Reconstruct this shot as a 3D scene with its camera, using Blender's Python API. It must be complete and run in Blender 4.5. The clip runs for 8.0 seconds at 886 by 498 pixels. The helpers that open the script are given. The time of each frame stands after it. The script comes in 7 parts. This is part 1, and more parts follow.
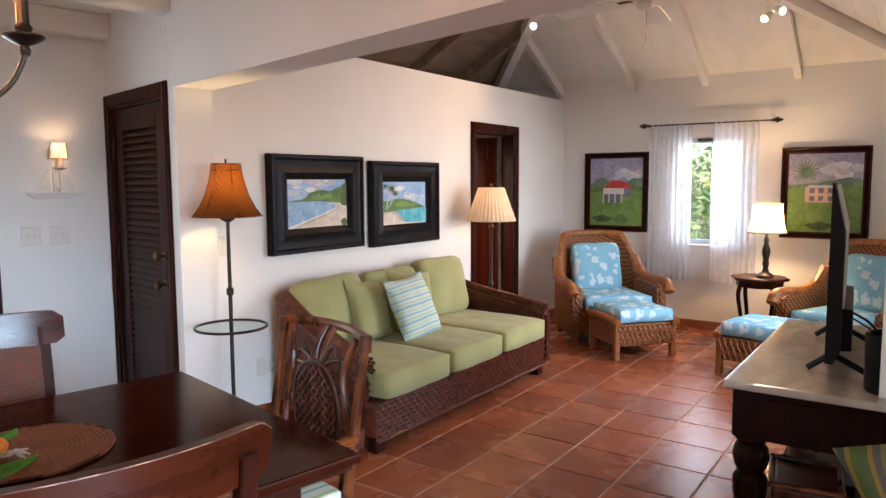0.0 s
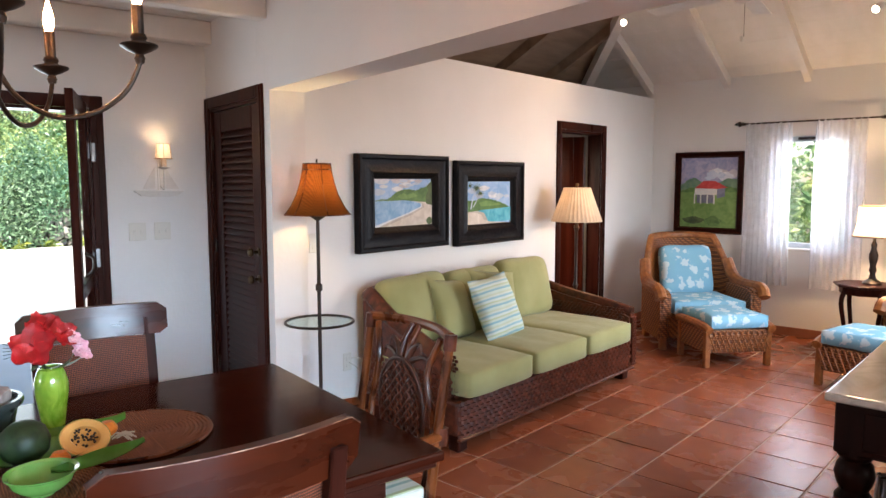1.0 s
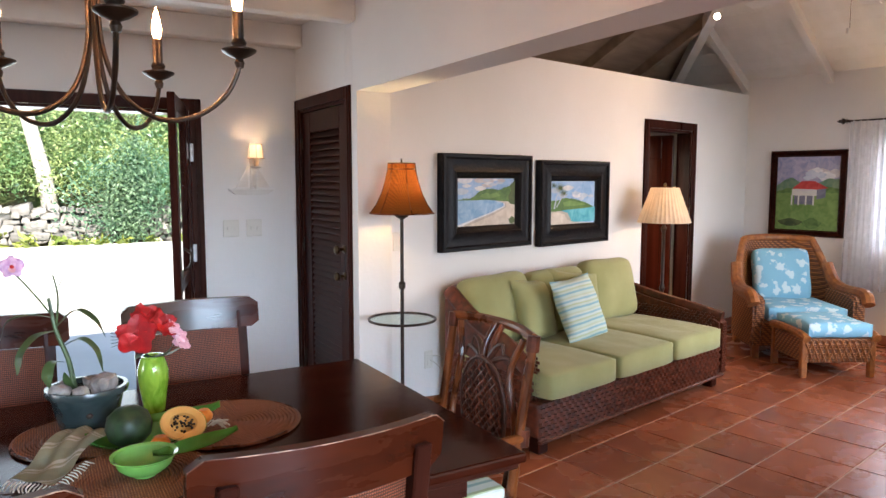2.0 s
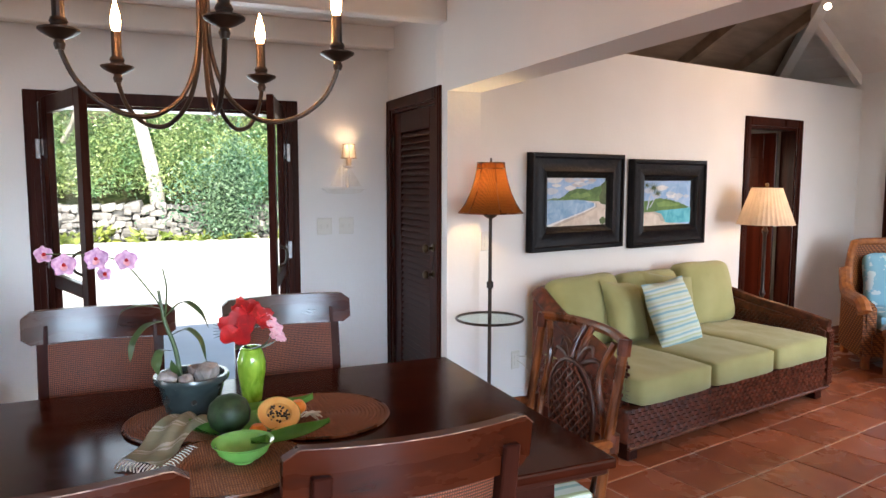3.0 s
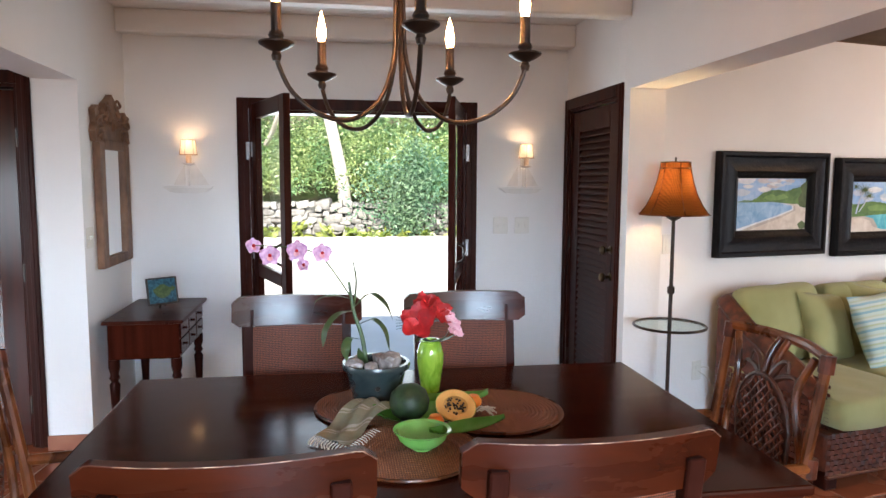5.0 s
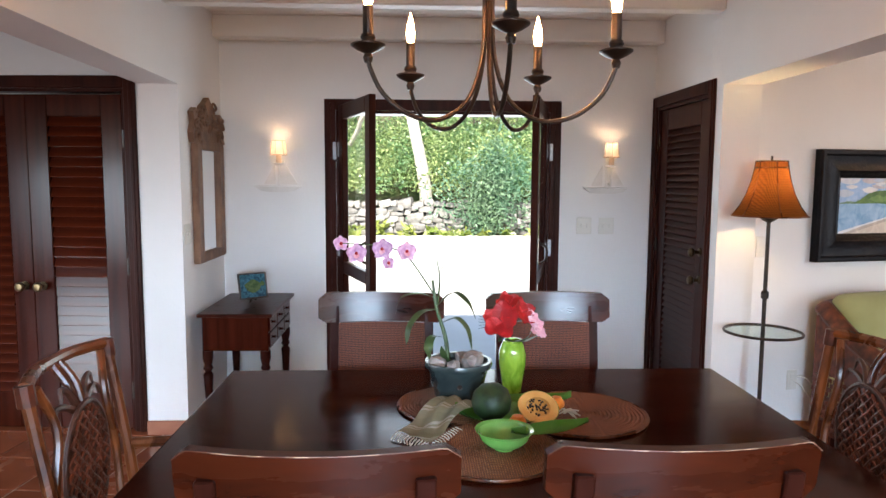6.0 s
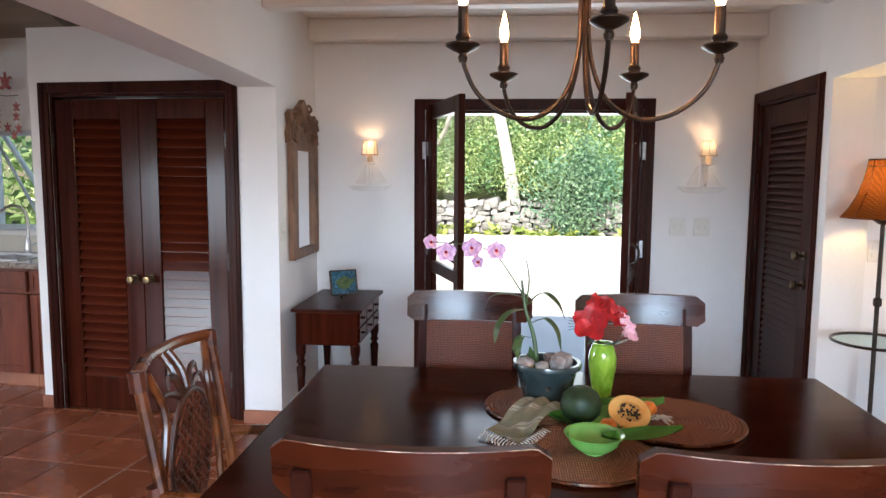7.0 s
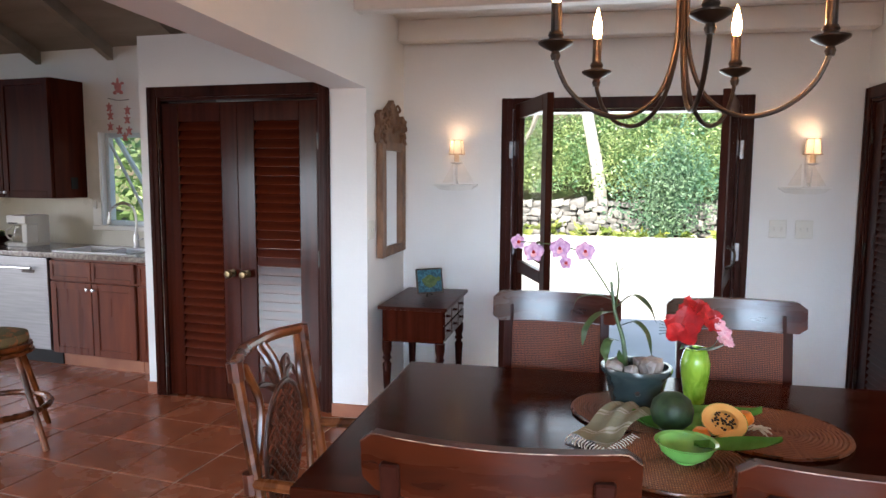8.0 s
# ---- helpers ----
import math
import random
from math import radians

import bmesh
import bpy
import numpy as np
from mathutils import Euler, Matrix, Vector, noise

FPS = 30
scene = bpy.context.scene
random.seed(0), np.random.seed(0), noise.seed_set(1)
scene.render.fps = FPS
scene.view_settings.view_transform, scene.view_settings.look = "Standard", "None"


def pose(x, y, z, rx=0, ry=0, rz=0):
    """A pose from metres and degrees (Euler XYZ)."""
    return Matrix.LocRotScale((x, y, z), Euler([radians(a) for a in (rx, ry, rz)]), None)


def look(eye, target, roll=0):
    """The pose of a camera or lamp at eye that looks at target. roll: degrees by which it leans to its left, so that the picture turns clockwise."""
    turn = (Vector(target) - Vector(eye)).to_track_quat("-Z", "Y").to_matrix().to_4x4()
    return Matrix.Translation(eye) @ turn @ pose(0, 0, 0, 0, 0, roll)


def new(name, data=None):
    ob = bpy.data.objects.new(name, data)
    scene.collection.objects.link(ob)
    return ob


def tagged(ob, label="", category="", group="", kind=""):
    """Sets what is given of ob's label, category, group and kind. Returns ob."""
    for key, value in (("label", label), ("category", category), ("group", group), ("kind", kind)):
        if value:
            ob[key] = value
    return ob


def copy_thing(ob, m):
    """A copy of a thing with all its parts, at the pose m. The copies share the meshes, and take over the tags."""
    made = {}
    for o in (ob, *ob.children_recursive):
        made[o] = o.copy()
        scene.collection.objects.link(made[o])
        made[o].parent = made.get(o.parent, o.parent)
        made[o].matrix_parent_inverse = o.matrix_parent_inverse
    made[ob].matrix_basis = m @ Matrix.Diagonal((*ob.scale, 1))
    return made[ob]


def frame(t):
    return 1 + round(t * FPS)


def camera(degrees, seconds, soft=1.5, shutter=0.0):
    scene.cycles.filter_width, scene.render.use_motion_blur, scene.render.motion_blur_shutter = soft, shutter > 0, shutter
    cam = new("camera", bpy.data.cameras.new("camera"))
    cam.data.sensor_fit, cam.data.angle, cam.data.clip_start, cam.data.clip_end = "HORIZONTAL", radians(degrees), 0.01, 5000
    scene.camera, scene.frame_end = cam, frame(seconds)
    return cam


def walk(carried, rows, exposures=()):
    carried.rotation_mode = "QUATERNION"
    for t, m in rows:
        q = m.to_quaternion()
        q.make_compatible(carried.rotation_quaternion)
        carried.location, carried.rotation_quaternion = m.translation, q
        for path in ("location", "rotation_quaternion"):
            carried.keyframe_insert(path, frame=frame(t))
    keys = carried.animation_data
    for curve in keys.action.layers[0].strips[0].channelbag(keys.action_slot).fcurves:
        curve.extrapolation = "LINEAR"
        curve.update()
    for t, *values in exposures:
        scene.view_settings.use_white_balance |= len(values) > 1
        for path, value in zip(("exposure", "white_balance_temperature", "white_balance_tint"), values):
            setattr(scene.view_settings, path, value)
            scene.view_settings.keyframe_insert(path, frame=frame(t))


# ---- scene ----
cam = camera(65.0, 8.0)
PATH = [
    (0, pose(0.0459, -0.0112, 1.5323, 84.434, 0.296, -43.697)),
    (0.5, pose(0.0401, -0.0075, 1.5360, 84.382, 0.211, -40.448)),
    (1, pose(0.0338, -0.0058, 1.5365, 84.385, 0.094, -36.878)),
    (1.5, pose(0.0280, -0.0028, 1.5378, 84.360, 0.020, -33.548)),
    (3, pose(0.0144, 0.0033, 1.5385, 84.268, -0.113, -23.037)),
    (3.5, pose(0.0092, 0.0029, 1.5383, 84.257, -0.141, -19.289)),
    (4, pose(0.0042, 0.0025, 1.5381, 84.247, -0.181, -15.987)),
    (4.5, pose(-0.0020, 0.0016, 1.5370, 84.241, -0.234, -12.326)),
    (6, pose(-0.0224, 0.0008, 1.5369, 84.145, -0.342, -2.259)),
    (6.5, pose(-0.0292, -0.0006, 1.5366, 84.105, -0.338, 1.299)),
    (7, pose(-0.0355, -0.0015, 1.5368, 84.053, -0.339, 4.828)),
    (7.5, pose(-0.0413, -0.0026, 1.5350, 84.046, -0.361, 8.172)),
    (8, pose(-0.0463, -0.0038, 1.5356, 83.982, -0.366, 11.779)),
]
walk(cam, PATH)

# ---- places: the dining bay is square to the axes, the wings turn away from it ----
LIV = pose(0, 0, 0, 0, 0, 11.2)
KIT = pose(-1.62, 4.15, 0, 0, 0, -7.0)
CLO = pose(-1.62, 4.15, 0, 0, 0, -4.0)
EAST, SOFA = 7.386, 3.457      # living room walls in the wing's own axes
NORTH, XW, XE = 4.96, -1.376, 1.68
CEIL, HEAD = 2.61, 2.06

# ---- light ----
world = bpy.data.worlds.new("sky")
scene.world = world
world.use_nodes = True
wn = world.node_tree
sky = wn.nodes.new("ShaderNodeTexSky")
sky.sky_type, sky.sun_disc = "NISHITA", False
sky.sun_elevation, sky.sun_rotation = radians(45), radians(165)
bg = wn.nodes["Background"]
bg.inputs["Strength"].default_value = 0.15
wn.links.new(sky.outputs["Color"], bg.inputs["Color"])
scene.view_settings.exposure = 1.40


def lamp(name, kind, m, energy, color, size=0.05, size_y=None):
    data = bpy.data.lights.new(name, kind)
    data.energy, data.color = energy if kind == "SUN" else energy * 0.45, color
    if kind == "AREA":
        data.shape, data.size, data.size_y = "RECTANGLE", size, size_y or size
    elif kind == "SUN":
        data.angle = radians(size)
    else:
        data.shadow_soft_size = size
    ob = new(name, data)
    ob.matrix_world = m
    return ob


WARM = (1.0, 0.60, 0.33)
COOL = (0.88, 0.885, 1.0)
lamp("sun", "SUN", look((-4.5, -8.0, 17), (0, 8.5, 0)), 5.0, (1.0, 0.93, 0.82), 0.53)
# Daylight through the wide glazed opening assumed at the unseen back of the room, the garden door and the windows.
lamp("daylight_south", "AREA", look((0.1, -3.15, 1.35), (-0.22, 0, -0.12)), 172, (0.58, 0.76, 1.0), 2.8, 1.9).data.spread = radians(62)
lamp("daylight_living", "AREA", LIV @ look((5.3, 0.03, 1.25), (5.1, 2.0, 0.40)), 36, (0.74, 0.83, 1.0), 1.9, 1.6).data.spread = radians(110)
lamp("daylight_window", "AREA", LIV @ look((EAST + 0.05, 1.85, 1.42), (EAST - 1, 1.85, 1.3)), 9, COOL, 0.55, 0.95)
# Kitchen lamps stand in unseen openings, added to brighten floor, closet and wall end.
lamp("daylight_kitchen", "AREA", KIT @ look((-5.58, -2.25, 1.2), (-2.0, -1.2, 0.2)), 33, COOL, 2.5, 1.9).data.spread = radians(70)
lamp("kitchen_south_fill", "AREA", KIT @ look((-3.0, -6.45, 1.0), (-0.4, 0.0, 0.15)), 11, (0.74, 0.86, 1.0), 2.2, 1.3).data.spread = radians(32)
# Added fill for the bedroom; no lamp or window is built there.
lamp("bedroom_fill", "AREA", LIV @ look((5.0, SOFA + 0.75, 1.5), (6.1, SOFA + 0.45, 0.9)), 6, (1.0, 0.80, 0.62), 0.5, 0.8).data.spread = radians(80)
lamp("daylight_garden", "AREA", look((0.17, 5.3, 1.1), (0.17, 3, 1.1)), 34, (0.80, 0.91, 1.0), 1.3, 1.9)

# ---- materials ----
def mat(name, color, rough=0.6, metal=0.0, color2=None, scale=(8, 8, 8), detail=6, distort=0.0, bump=0.0, bump_scale=60.0, lo=0.35, hi=0.65,
        spread=0.0, coat=0.0, spec=0.5, sheen=0.0, rough_var=0.08):
    m = bpy.data.materials.new(name)
    m.use_nodes = True
    n, l = m.node_tree.nodes, m.node_tree.links
    p = n["Principled BSDF"]
    p.inputs["Base Color"].default_value = (*color, 1)
    p.inputs["Roughness"].default_value = rough
    p.inputs["Metallic"].default_value = metal
    p.inputs["Coat Weight"].default_value = coat
    p.inputs["Coat Roughness"].default_value = 0.12
    p.inputs["Specular IOR Level"].default_value = spec
    p.inputs["Sheen Weight"].default_value = sheen
    tc = n.new("ShaderNodeTexCoord")
    out = None
    if color2:
        mp = n.new("ShaderNodeMapping")
        mp.inputs["Scale"].default_value = scale
        no = n.new("ShaderNodeTexNoise")
        no.inputs["Detail"].default_value, no.inputs["Distortion"].default_value, no.inputs["Scale"].default_value = detail, distort, 1.0
        rp = n.new("ShaderNodeValToRGB")
        rp.color_ramp.elements[0].position, rp.color_ramp.elements[1].position = lo, hi
        rp.color_ramp.elements[0].color, rp.color_ramp.elements[1].color = (*color, 1), (*color2, 1)
        l.new(tc.outputs["Object"], mp.inputs["Vector"])
        l.new(mp.outputs["Vector"], no.inputs["Vector"])
        l.new(no.outputs["Fac"], rp.inputs["Fac"])
        out = rp.outputs["Color"]
        mr = n.new("ShaderNodeMapRange")
        mr.inputs["To Min"].default_value, mr.inputs["To Max"].default_value = rough - rough_var, rough + rough_var
        l.new(no.outputs["Fac"], mr.inputs["Value"])
        l.new(mr.outputs["Result"], p.inputs["Roughness"])
        if spread:
            oi = n.new("ShaderNodeObjectInfo")
            hs = n.new("ShaderNodeHueSaturation")
            mv = n.new("ShaderNodeMapRange")
            mv.inputs["To Min"].default_value, mv.inputs["To Max"].default_value = 1 - spread, 1 + spread
            l.new(oi.outputs["Random"], mv.inputs["Value"])
            l.new(mv.outputs["Result"], hs.inputs["Value"])
            l.new(out, hs.inputs["Color"])
            out = hs.outputs["Color"]
        l.new(out, p.inputs["Base Color"])
    if bump:
        bn = n.new("ShaderNodeTexNoise")
        bn.inputs["Scale"].default_value, bn.inputs["Detail"].default_value = bump_scale, 4
        bu = n.new("ShaderNodeBump")
        bu.inputs["Strength"].default_value, bu.inputs["Distance"].default_value = bump, 0.01
        l.new(tc.outputs["Object"], bn.inputs["Vector"])
        l.new(bn.outputs["Fac"], bu.inputs["Height"])
        l.new(bu.outputs["Normal"], p.inputs["Normal"])
    return m


def wave_mat(name, a, b, scale, direction, rough=0.6, sharp=(0.4, 0.6), bump=0.3, second=None, noise_mix=0.0, distort=0.0):
    """Fine ribs or weave: one or two crossed wave textures, in object space."""
    m = bpy.data.materials.new(name)
    m.use_nodes = True
    n, l = m.node_tree.nodes, m.node_tree.links
    p = n["Principled BSDF"]
    p.inputs["Roughness"].default_value = rough
    tc = n.new("ShaderNodeTexCoord")

    def wave(d, s):
        w = n.new("ShaderNodeTexWave")
        w.wave_type, w.bands_direction = "BANDS", d
        w.inputs["Scale"].default_value, w.inputs["Distortion"].default_value = s, distort
        w.inputs["Detail"].default_value = 1
        l.new(tc.outputs["Object"], w.inputs["Vector"])
        return w.outputs["Fac"]
    h = wave(direction, scale)
    if second:
        w2 = wave(second[0], second[1])
        mx = n.new("ShaderNodeMath")
        mx.operation = "MULTIPLY"
        l.new(h, mx.inputs[0])
        l.new(w2, mx.inputs[1])
        h = mx.outputs[0]
    rp = n.new("ShaderNodeValToRGB")
    rp.color_ramp.elements[0].position, rp.color_ramp.elements[1].position = sharp
    rp.color_ramp.elements[0].color, rp.color_ramp.elements[1].color = (*a, 1), (*b, 1)
    l.new(h, rp.inputs["Fac"])
    col = rp.outputs["Color"]
    if noise_mix:
        no = n.new("ShaderNodeTexNoise")
        no.inputs["Scale"].default_value, no.inputs["Detail"].default_value = 9, 4
        l.new(tc.outputs["Object"], no.inputs["Vector"])
        hs = n.new("ShaderNodeHueSaturation")
        mv = n.new("ShaderNodeMapRange")
        mv.inputs["To Min"].default_value, mv.inputs["To Max"].default_value = 1 - noise_mix, 1 + noise_mix
        l.new(no.outputs["Fac"], mv.inputs["Value"])
        l.new(mv.outputs["Result"], hs.inputs["Value"])
        l.new(col, hs.inputs["Color"])
        col = hs.outputs["Color"]
    l.new(col, p.inputs["Base Color"])
    if bump:
        bu = n.new("ShaderNodeBump")
        bu.inputs["Strength"].default_value, bu.inputs["Distance"].default_value = bump, 0.004
        l.new(h, bu.inputs["Height"])
        l.new(bu.outputs["Normal"], p.inputs["Normal"])
    return m


def glow(name, color, strength):
    m = bpy.data.materials.new(name)
    m.use_nodes = True
    p = m.node_tree.nodes["Principled BSDF"]
    p.inputs["Base Color"].default_value = (*color, 1)
    p.inputs["Emission Color"].default_value = (*color, 1)
    p.inputs["Emission Strength"].default_value = strength
    return m


def thin(name, color, through_part=0.5, pattern=None, veil=0.0, weave_scale=0.0):
    """Cloth or parchment that lets light through: diffuse mixed with translucent."""
    m = bpy.data.materials.new(name)
    m.use_nodes = True
    n, l = m.node_tree.nodes, m.node_tree.links
    n.remove(n["Principled BSDF"])
    d, t, x = n.new("ShaderNodeBsdfDiffuse"), n.new("ShaderNodeBsdfTranslucent"), n.new("ShaderNodeMixShader")
    x.inputs[0].default_value = through_part
    tc = n.new("ShaderNodeTexCoord")
    no = n.new("ShaderNodeTexNoise")
    no.inputs["Scale"].default_value, no.inputs["Detail"].default_value = pattern or 14, 5
    rp = n.new("ShaderNodeValToRGB")
    rp.color_ramp.elements[0].position, rp.color_ramp.elements[1].position = 0.3, 0.7
    rp.color_ramp.elements[0].color = (*[c * 0.86 for c in color], 1)
    rp.color_ramp.elements[1].color = (*color, 1)
    l.new(tc.outputs["Object"], no.inputs["Vector"])
    l.new(no.outputs["Fac"], rp.inputs["Fac"])
    col = rp.outputs["Color"]
    if weave_scale:
        for k in ("X", "Z"):
            wv, dk = n.new("ShaderNodeTexWave"), n.new("ShaderNodeMixRGB")
            wv.wave_type, wv.bands_direction = "BANDS", k
            wv.inputs["Scale"].default_value, wv.inputs["Distortion"].default_value, wv.inputs["Detail"].default_value = weave_scale, 2.5, 2
            dk.blend_type, dk.inputs["Fac"].default_value = "MULTIPLY", 0.32
            l.new(tc.outputs["Object"], wv.inputs["Vector"])
            l.new(col, dk.inputs["Color1"])
            l.new(wv.outputs["Color"], dk.inputs["Color2"])
            col = dk.outputs["Color"]
    for s in (d, t):
        l.new(col, s.inputs["Color"])
    l.new(d.outputs[0], x.inputs[1])
    l.new(t.outputs[0], x.inputs[2])
    end = x.outputs[0]
    if veil:
        tr, y = n.new("ShaderNodeBsdfTransparent"), n.new("ShaderNodeMixShader")
        y.inputs[0].default_value = veil
        l.new(end, y.inputs[1])
        l.new(tr.outputs[0], y.inputs[2])
        end = y.outputs[0]
    l.new(end, n["Material Output"].inputs["Surface"])
    return m


def glass_mat(name, tint=(1, 1, 1), mirror=0.08):
    m = bpy.data.materials.new(name)
    m.use_nodes = True
    n, l = m.node_tree.nodes, m.node_tree.links
    n.remove(n["Principled BSDF"])
    t, g, x = n.new("ShaderNodeBsdfTransparent"), n.new("ShaderNodeBsdfGlossy"), n.new("ShaderNodeMixShader")
    t.inputs["Color"].default_value = (*tint, 1)
    g.inputs["Roughness"].default_value = 0.02
    x.inputs[0].default_value = mirror
    l.new(t.outputs[0], x.inputs[1])
    l.new(g.outputs[0], x.inputs[2])
    l.new(x.outputs[0], n["Material Output"].inputs["Surface"])
    return m


M_WALL = mat("white wall paint", (0.76, 0.745, 0.72), 0.75, color2=(0.80, 0.785, 0.765), scale=(1.5, 1.5, 1.5), bump=0.12, bump_scale=45, spec=0.3)
M_CEIL = mat("white painted boards", (0.74, 0.71, 0.66), 0.6, color2=(0.80, 0.77, 0.73), scale=(1.2, 6, 6), bump=0.08, bump_scale=30)
# Kitchen boards coloured dark in place of the dim light up there.
M_CEILDIM = mat("ceiling boards darkened for shade", (0.22, 0.18, 0.135), 0.65, color2=(0.29, 0.24, 0.185), scale=(1.2, 6, 6), bump=0.08, bump_scale=30)
# Brown puts the unlit look of the slope over the partition into the colour.
M_ATTICDIM = mat("roof boards with shade painted in", (0.20, 0.135, 0.090), 0.8, color2=(0.28, 0.20, 0.14), scale=(2, 9, 9), bump=0.2)
M_DARK = mat("dark mahogany", (0.020, 0.0045, 0.0028), 0.30, color2=(0.044, 0.0105, 0.006), scale=(18, 18, 1.6), distort=0.6, bump=0.05, spec=0.06)
M_DARKH = mat("dark mahogany lying", (0.022, 0.0055, 0.0035), 0.28, color2=(0.046, 0.012, 0.007), scale=(1.6, 18, 18), distort=0.6, bump=0.04, spec=0.10)
M_RED = mat("red-brown mahogany", (0.027, 0.0044, 0.0019), 0.17, color2=(0.048, 0.0082, 0.0034), scale=(22, 22, 0.8), distort=0.3, bump=0.012, spec=0.14, coat=0.03)
M_SLATR = mat("red-brown mahogany slat", (0.036, 0.006, 0.0026), 0.22, color2=(0.068, 0.0115, 0.004), scale=(1.2, 20, 20), distort=0.3, bump=0.01, spec=0.17, coat=0.04, rough_var=0.03)
M_SLATD = mat("dark mahogany slat", (0.026, 0.006, 0.0036), 0.32, color2=(0.042, 0.010, 0.0055), scale=(1.2, 20, 20), distort=0.3, bump=0.01, spec=0.12, coat=0.0, rough_var=0.03)
M_GROUT = mat("pale grout", (0.56, 0.43, 0.34), 0.9, color2=(0.46, 0.33, 0.25), scale=(5, 5, 5), bump=0.3)
M_TILE = mat("terracotta floor tile", (0.215, 0.058, 0.025), 0.27, color2=(0.315, 0.094, 0.042), scale=(3.2, 3.2, 3.2), distort=0.5, bump=0.04, bump_scale=14, spread=0.15, lo=0.25, hi=0.78, spec=0.38)
M_BASE = mat("terracotta skirting", (0.25, 0.085, 0.045), 0.4, color2=(0.36, 0.14, 0.075), scale=(4, 4, 4), bump=0.05)
M_PAVE = mat("pale concrete terrace", (0.62, 0.60, 0.55), 0.8, color2=(0.72, 0.70, 0.66), scale=(0.8, 0.8, 0.8), bump=0.2)
M_SOIL = mat("soil and dry grass", (0.10, 0.075, 0.045), 0.95, color2=(0.07, 0.10, 0.03), scale=(1.5, 1.5, 1.5), bump=0.5)
M_STONE = mat("grey field stone", (0.11, 0.105, 0.095), 0.85, color2=(0.30, 0.285, 0.265), scale=(3, 3, 3), bump=0.6, bump_scale=9, spread=0.3)
M_BARK = mat("pale smooth bark", (0.40, 0.36, 0.30), 0.85, color2=(0.55, 0.51, 0.45), scale=(5, 5, 2), bump=0.4, bump_scale=14)
M_GLASS = glass_mat("clear glass")
M_STEEL = mat("brushed steel", (0.62, 0.62, 0.63), 0.30, 1.0, color2=(0.68, 0.68, 0.69), scale=(3, 3, 90))
M_STEEL2 = mat("dull appliance steel", (0.24, 0.24, 0.25), 0.42, 0.85, color2=(0.30, 0.30, 0.31), scale=(3, 3, 60))
M_BRASS = mat("aged brass", (0.15, 0.105, 0.055), 0.35, 1.0, color2=(0.09, 0.062, 0.036), scale=(20, 20, 20))
M_IRON = mat("dark bronze iron", (0.014, 0.010, 0.008), 0.36, 0.5, color2=(0.045, 0.026, 0.015), scale=(14, 14, 14), bump=0.05)
M_PLATE = mat("ivory switch plastic", (0.70, 0.68, 0.62), 0.45)


# ---- mesh tools ----
def box(x0, y0, z0, x1, y1, z1, bev=0.0, seg=1, bm=None):
    b = bmesh.new()
    bmesh.ops.create_cube(b, size=1, matrix=Matrix.Translation(((x0 + x1) / 2, (y0 + y1) / 2, (z0 + z1) / 2)) @ Matrix.Diagonal((x1 - x0, y1 - y0, z1 - z0, 1)))
    if bev:
        bmesh.ops.bevel(b, geom=b.edges[:], offset=bev, segments=seg, profile=0.6, affect="EDGES")
    return b if bm is None else join(bm, b)


def join(a, b, m=None):
    """Adds the mesh b, moved by m, to a."""
    if m is not None:
        b.transform(m)
    t = bpy.data.meshes.new("t")
    b.to_mesh(t)
    b.free()
    a.from_mesh(t)
    bpy.data.meshes.remove(t)
    return a


def lathe(profile, seg=20, squash=1.0):
    b = bmesh.new()
    rings = []
    for r, z in profile:
        rings.append([b.verts.new((max(r, 1e-4) * math.cos(2 * math.pi * k / seg), squash * max(r, 1e-4) * math.sin(2 * math.pi * k / seg), z)) for k in range(seg)])
    for lo, hi in zip(rings, rings[1:]):
        for k in range(seg):
            b.faces.new((lo[k], lo[(k + 1) % seg], hi[(k + 1) % seg], hi[k]))
    if profile[0][0] > 1e-3:
        b.faces.new(rings[0][::-1])
    if profile[-1][0] > 1e-3:
        b.faces.new(rings[-1])
    return b


def smooth_path(pts, n=6):
    """Catmull-Rom through the points."""
    P = [Vector(p) for p in pts]
    P = [2 * P[0] - P[1]] + P + [2 * P[-1] - P[-2]]
    out = []
    for a, b, c, d in zip(P, P[1:], P[2:], P[3:]):
        for k in range(n):
            t = k / n
            out.append(0.5 * (2 * b + (c - a) * t + (2 * a - 5 * b + 4 * c - d) * t * t + (3 * b - a - 3 * c + d) * t ** 3))
    return out + [P[-2]]


def tube(pts, r, seg=8, smooth=0, flat=1.0):
    """A round bar along the points. r: one radius or one for each end."""
    if smooth:
        pts = smooth_path(pts, smooth)
    P = [Vector(p) for p in pts]
    b = bmesh.new()
    r0, r1 = r if isinstance(r, tuple) else (r, r)
    side, rings = None, []
    for k, p in enumerate(P):
        d = (P[min(k + 1, len(P) - 1)] - P[max(k - 1, 0)]).normalized()
        if side is None:
            side = d.orthogonal().normalized()
        side = (side - d * side.dot(d)).normalized()
        up = d.cross(side)
        q = r0 + (r1 - r0) * k / (len(P) - 1)
        rings.append([b.verts.new(p + q * (side * math.cos(2 * math.pi * j / seg) + flat * up * math.sin(2 * math.pi * j / seg))) for j in range(seg)])
    for lo, hi in zip(rings, rings[1:]):
        for j in range(seg):
            b.faces.new((lo[j], lo[(j + 1) % seg], hi[(j + 1) % seg], hi[j]))
    b.faces.new(rings[0][::-1])
    b.faces.new(rings[-1])
    return b


